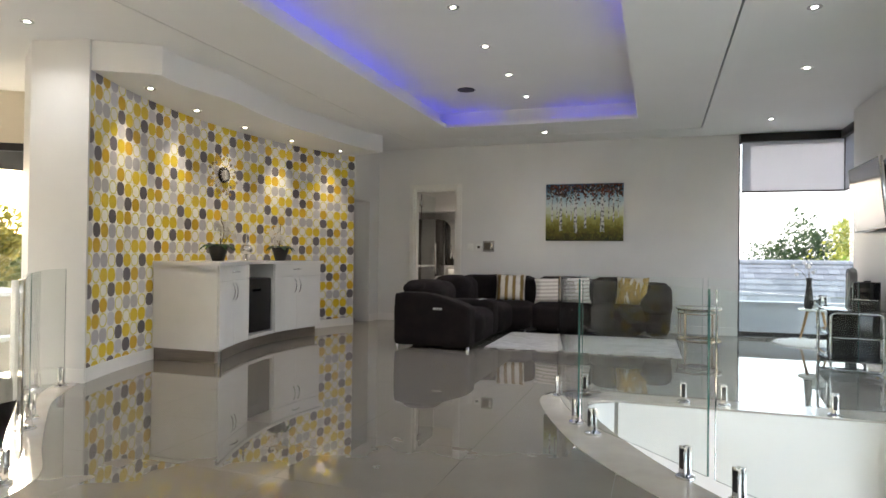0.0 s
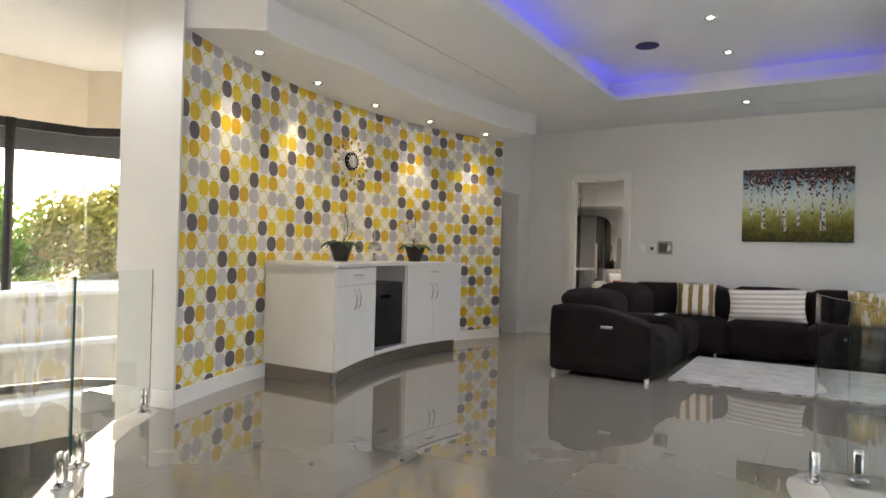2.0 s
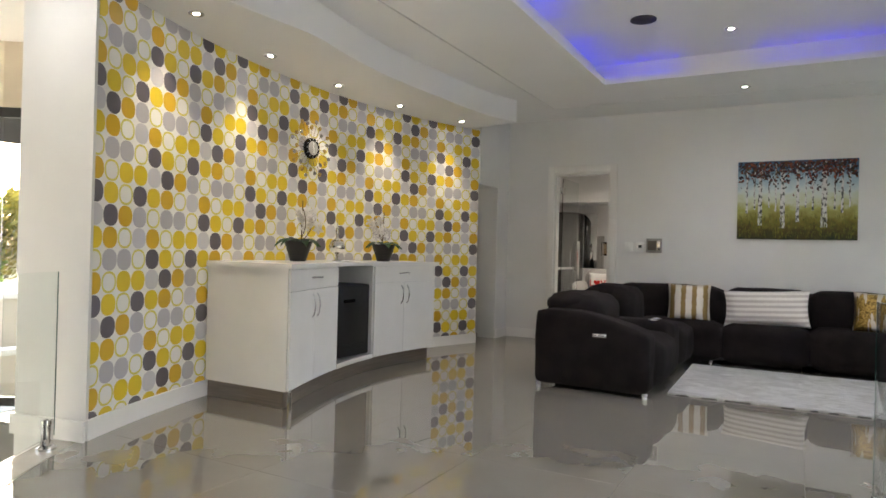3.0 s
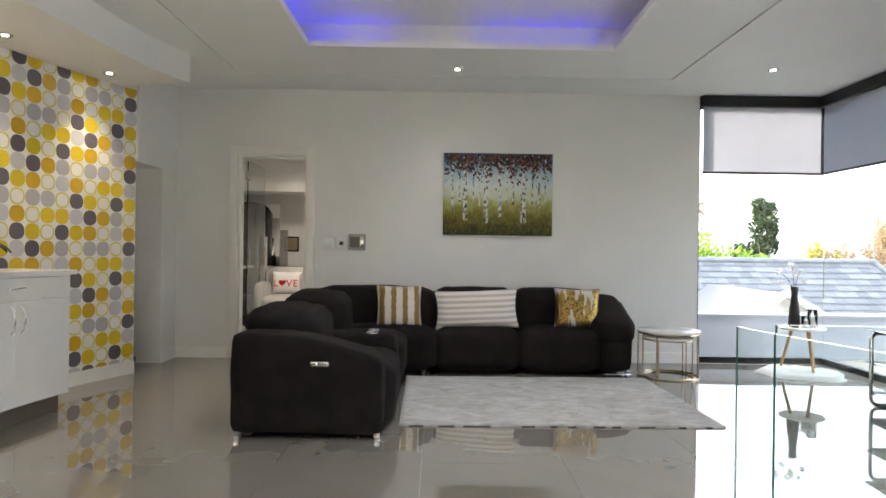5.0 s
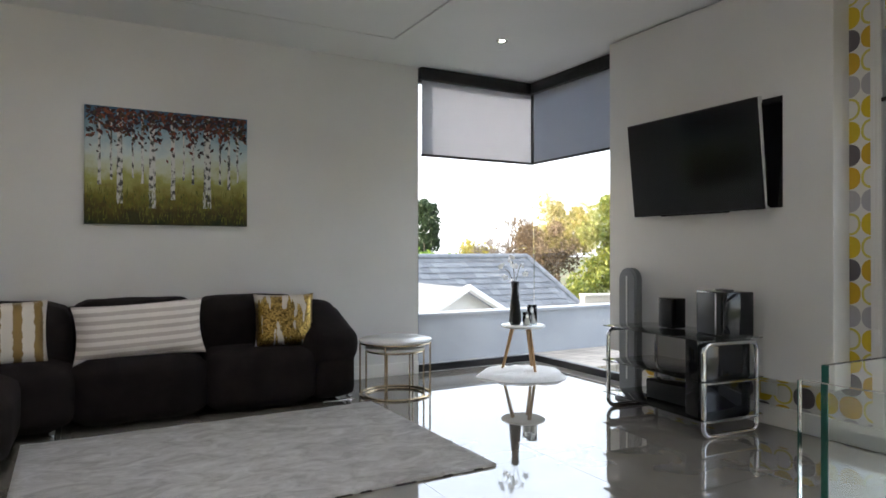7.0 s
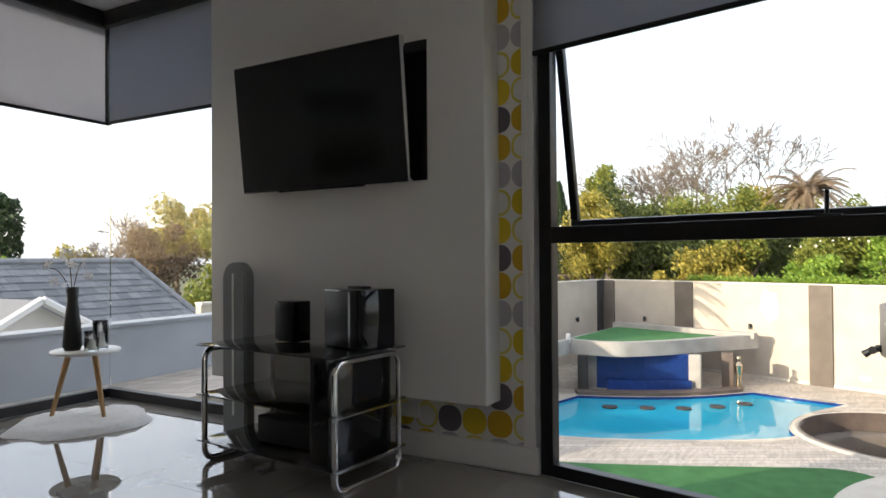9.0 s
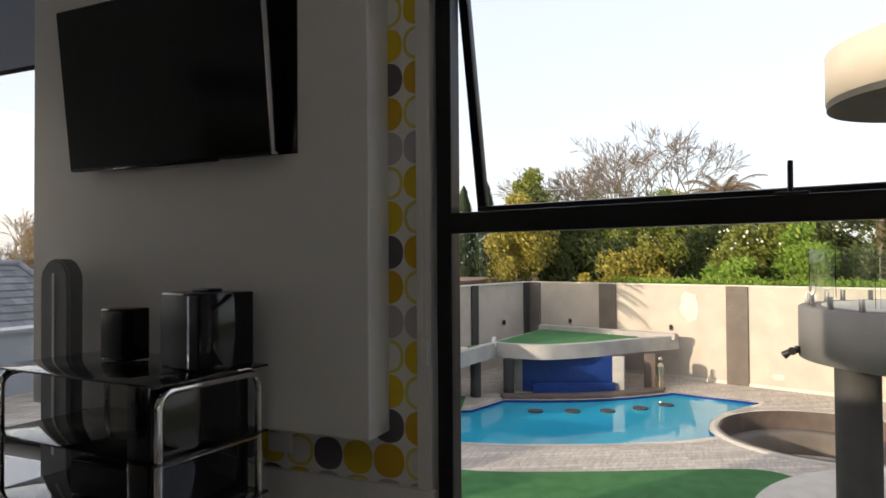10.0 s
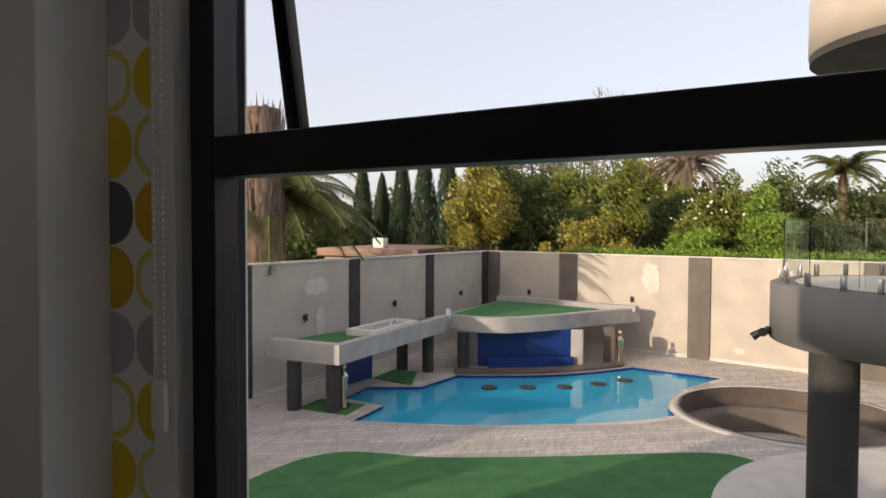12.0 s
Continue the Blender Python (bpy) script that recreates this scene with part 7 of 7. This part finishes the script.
tree("brownish half-bare tree beyond the roof", 21.3, 34.3, 0.5, (2.4, 2.4, 3.4), "leaf_brown", 4200, 0.14, 104, clumps=18, group="trees beyond the roof")
tree("golden shrub beyond the roof", 27.2, 51.7, -0.27, (2.6, 2.6, 2.4), "leaf_yellow", 3000, 0.2, 105, clumps=18, group="trees beyond the roof")
tree("dense green shrub near the parapet", 17.6, 24.5, 1.3, (2.0, 2.0, 3.4), "leaf_green", 6500, 0.13, 106, clumps=26, group="trees beyond the roof")
tree("green leafy shrub near the parapet", 14.8, 23.2, -0.99, (1.5, 1.5, 2.2), "leaf_green", 5000, 0.12, 107, clumps=20, group="trees beyond the roof")
tree("dense green tree near the parapet", 20.3, 24.0, 1.6, (2.8, 2.8, 3.8), "leaf_dark", 5000, 0.14, 108, clumps=24, group="trees beyond the roof")
tree("yellow-green tree beyond the parapet", 13.4, 42.2, -0.01, (3.4, 3.4, 3), "leaf_bright", 3600, 0.2, 109, clumps=18, group="trees beyond the roof")
tree("dark leafy tree beyond the roof", 14.1, 53.3, 0.32, (4, 4, 4), "leaf_green", 3600, 0.22, 110, clumps=18, group="trees beyond the roof")
tree("grey-green tree far beyond the roof", 11.9, 60.2, 0.61, (5, 5, 4.5), "leaf_cypress", 3600, 0.25, 111, clumps=18, group="trees beyond the roof")
bare_tree("thin leafless tree beyond the roof", 25.0, 45.0, 1.75, 121)
bare_tree("thin leafless tree beyond the roof", 27.5, 45.9, 1.9, 122)
palm("tall fan-headed palm far beyond the roof", 20.9, 61.0, 9.5, 0.4, 24, 2.2, "leaf_dead", 131, up=0.9)

# ---- outside the corner window ----
par = struct("parapet", B((0.6, 6.6, 11.5, 11.72, -4.5, 0.42), (6.4, 6.6, 10.35, 11.5, -0.5, 0.42)), "parapet", "blue-grey plastered parapet of the outer balcony", None, "wall")
part("coping", B((0.6, 6.63, 11.47, 11.75, 0.42, 0.45), (6.37, 6.63, 10.35, 11.47, 0.42, 0.45)), "parapet", par, "", None)
struct("balcony_floor", B((1.2, 6.4, 10.53, 11.5, -0.4, -0.12), (2.76, 6.4, 10.35, 10.53, -0.4, -0.12)), "deck", "paved outer balcony floor")
house = thing("neighbour_house", "low house with a grey slate hip roof and white gable", "house", (1.0, 20.0, -4.5))
part("wall", B((-12, 9.5, -2.2, 6.5, 0, 2.6)), "gable", house, "", None)
bm = bmesh.new()
rv = [bm.verts.new(p) for p in ((-13, -2.6, 2.4), (11.0, -2.6, 2.4), (11.0, 7.0, 2.4), (-13, 7.0, 2.4), (-13, 1.6, 5.5), (9.8, 1.6, 5.5))]
for q in ((0, 1, 5, 4), (2, 3, 4, 5), (1, 2, 5), (0, 4, 3), (0, 3, 2, 1)):
    bm.faces.new([rv[i] for i in q])
roof = part("roof", bm, "slate", house, "", None)
# slates: overlapping courses over the face that the window looks on to
sl = bmesh.new()
rnd = random.Random(8)
for c in range(20):
    f0, f1 = c / 20, (c + 1.25) / 20
    y0, y1, z0, z1 = -2.6 + 4.2 * f0, -2.6 + 4.2 * min(f1, 1), 2.4 + 3.1 * f0, 2.4 + 3.1 * min(f1, 1)
    xr = 11.0 - 1.2 * f0
    x = -13 + (c % 2) * 0.15
    while x < xr - 0.3:
        lift = 0.035 + rnd.uniform(0, 0.01)
        sl.faces.new([sl.verts.new(v) for v in ((x, y0, z0 + lift), (x + 0.285, y0, z0 + lift), (x + 0.285, y1, z1 + 0.008), (x, y1, z1 + 0.008))])
        x += 0.3
M["slate_piece"] = foliage("slates", (0.22, 0.23, 0.245), (0.34, 0.35, 0.365))
tagged(part("slate", sl, "slate_piece", roof, "", None), kind="stuff")
part("ridge_cap", tube(bmesh.new(), [(-13, 1.6, 5.53), (9.8, 1.6, 5.53)], 0.09, 8), "slate", house)
part("ridge_cap", tube(bmesh.new(), [(9.8, 1.6, 5.53), (11.0, -2.6, 2.45)], 0.08, 8), "slate", house)
gx = 4.7
gb = bmesh.new()
for p_ in (((gx - 2.3, -2.9, 3.52), (gx + 2.3, -2.9, 3.52), (gx, -2.9, 4.86)),):
    gb.faces.new([gb.verts.new(v) for v in p_])
part("gable_wall", gb, "gable", house, "white gable end", None)
gr = bmesh.new()
for s_ in (-1, 1):
    gr.faces.new([gr.verts.new(v) for v in ((gx, -3.2, 4.9), (gx + s_ * 2.4, -3.2, 3.5), (gx + s_ * 2.4, -1.2, 3.5), (gx, 1.1, 4.9))])
part("gable_roof", gr, "slate_piece", house, "", None)
for s_ in (-1, 1):
    part("bargeboard", rod(bmesh.new(), (gx, -3.22, 4.9), (gx + s_ * 2.4, -3.22, 3.5), 0.08, 6), "gable", house, "white bargeboard")
part("chimney", B((-3.6, -2.9, 0.2, 0.9, 4.2, 6.0), bevel=0.02), "gable", house, "white chimney")

# ---- outside the entrance glazing ----
struct("porch_roof", P([(-6.3, -3.3), (-7.25, -0.6), (-7.7, 2.0), (-7.73, 4.7), (-7.5, 5.4), (-6.6, 5.95), (-5.7, 6.5), (-6.4, 8.2), (-8.8, 7.2), (-9.6, 5.0), (-9.6, 1.6), (-9.0, -1.5), (-8.2, -3.6)], 2.3, 2.7), "charcoal", "soffit disc coloured charcoal to keep the underside dark of the entrance porch roof")
for k, (xo, zt) in enumerate(((-9.6, -1.9), (-10.3, -1.2), (-11.0, -0.5), (-11.8, 0.25))):
    tr = struct("garden_terrace", P([(xo + 0.8 * (1 - math.cos(a)) - 0.0, 3.0 + 9.0 * math.sin(a)) for a in span(-1.2, 1.2, 24)] + [(-16, 11.5), (-16, -5.5)], -4.5, zt), "garden_wall", "curved stepped garden terrace wall", None, "terrace")
    part("coping", P([(xo + 0.06 + 0.8 * (1 - math.cos(a)), 3.0 + 9.05 * math.sin(a)) for a in span(-1.2, 1.2, 24)] + [(xo - 0.25 + 0.8 * (1 - math.cos(a)), 3.0 + 9.05 * math.sin(a)) for a in span(1.2, -1.2, 24)], zt, zt + 0.08), "gable", tr, "white coping", None)
for k in range(12):
    tree("sunlit leafy hedge tree beyond the entrance", -19 - 2.0 * (k % 2), -8 + 2.6 * k, 0.5 + 0.4 * (k % 3), (2.3, 2.3, 1.8), ("leaf_green", "leaf_bright", "leaf_yellow")[k % 3], 5000, 0.14, 200 + k, clumps=26, group="hedge trees beyond the entrance")

# ---- floor tiles, 0.82 m square ----
def bounds(y):
    lo = HALL_OUT(y) if y < 4.3 else -5.55
    hi = 2.5
    if 1.55 < y < 5.64:
        hi = min(hi, VOID_OUT(y))
    elif 5.64 <= y < 6.87:
        hi = win_pt((6.86 - y) / math.cos(radians(SKEW)))[0] - 0.005
    return (lo if y > -1.2 else -6.3), hi


TILE, JOINT = 0.82, 0.001
full = mesh_of("tile", B((-TILE / 2 + JOINT, TILE / 2 - JOINT, -TILE / 2 + JOINT, TILE / 2 - JOINT, -0.012, 0.0)), "tile")
for face in full.polygons:
    face.use_smooth = False
for i in range(-7, 5):
    for j in range(-13, 5):
        x0, y0 = -0.88 + i * TILE, 6.97 + j * TILE
        xa, xb, ya, yb = x0 + JOINT, x0 + TILE - JOINT, max(y0 + JOINT, -3.2), min(y0 + TILE - JOINT, NORTH - 0.001)
        if yb - ya < 0.05:
            continue
        ys = span(ya, yb, 25)
        lim = [(max(xa, bounds(y)[0] + 0.003), min(xb, bounds(y)[1] - 0.003)) for y in ys]
        if all(l == xa and h == xb for l, h in lim) and yb - ya > TILE - 0.01:
            t = new("tile", full)
            t.location = (x0 + TILE / 2, y0 + TILE / 2, 0)
            t.parent = floor
            continue
        run = [(y, l, h) for y, (l, h) in zip(ys, lim) if h - l > 0.004]
        if len(run) < 2:
            continue
        part("tile", P([(h, y) for y, l, h in run] + [(l, y) for y, l, h in reversed(run)], -0.012, 0.0), "tile", floor, "", None)
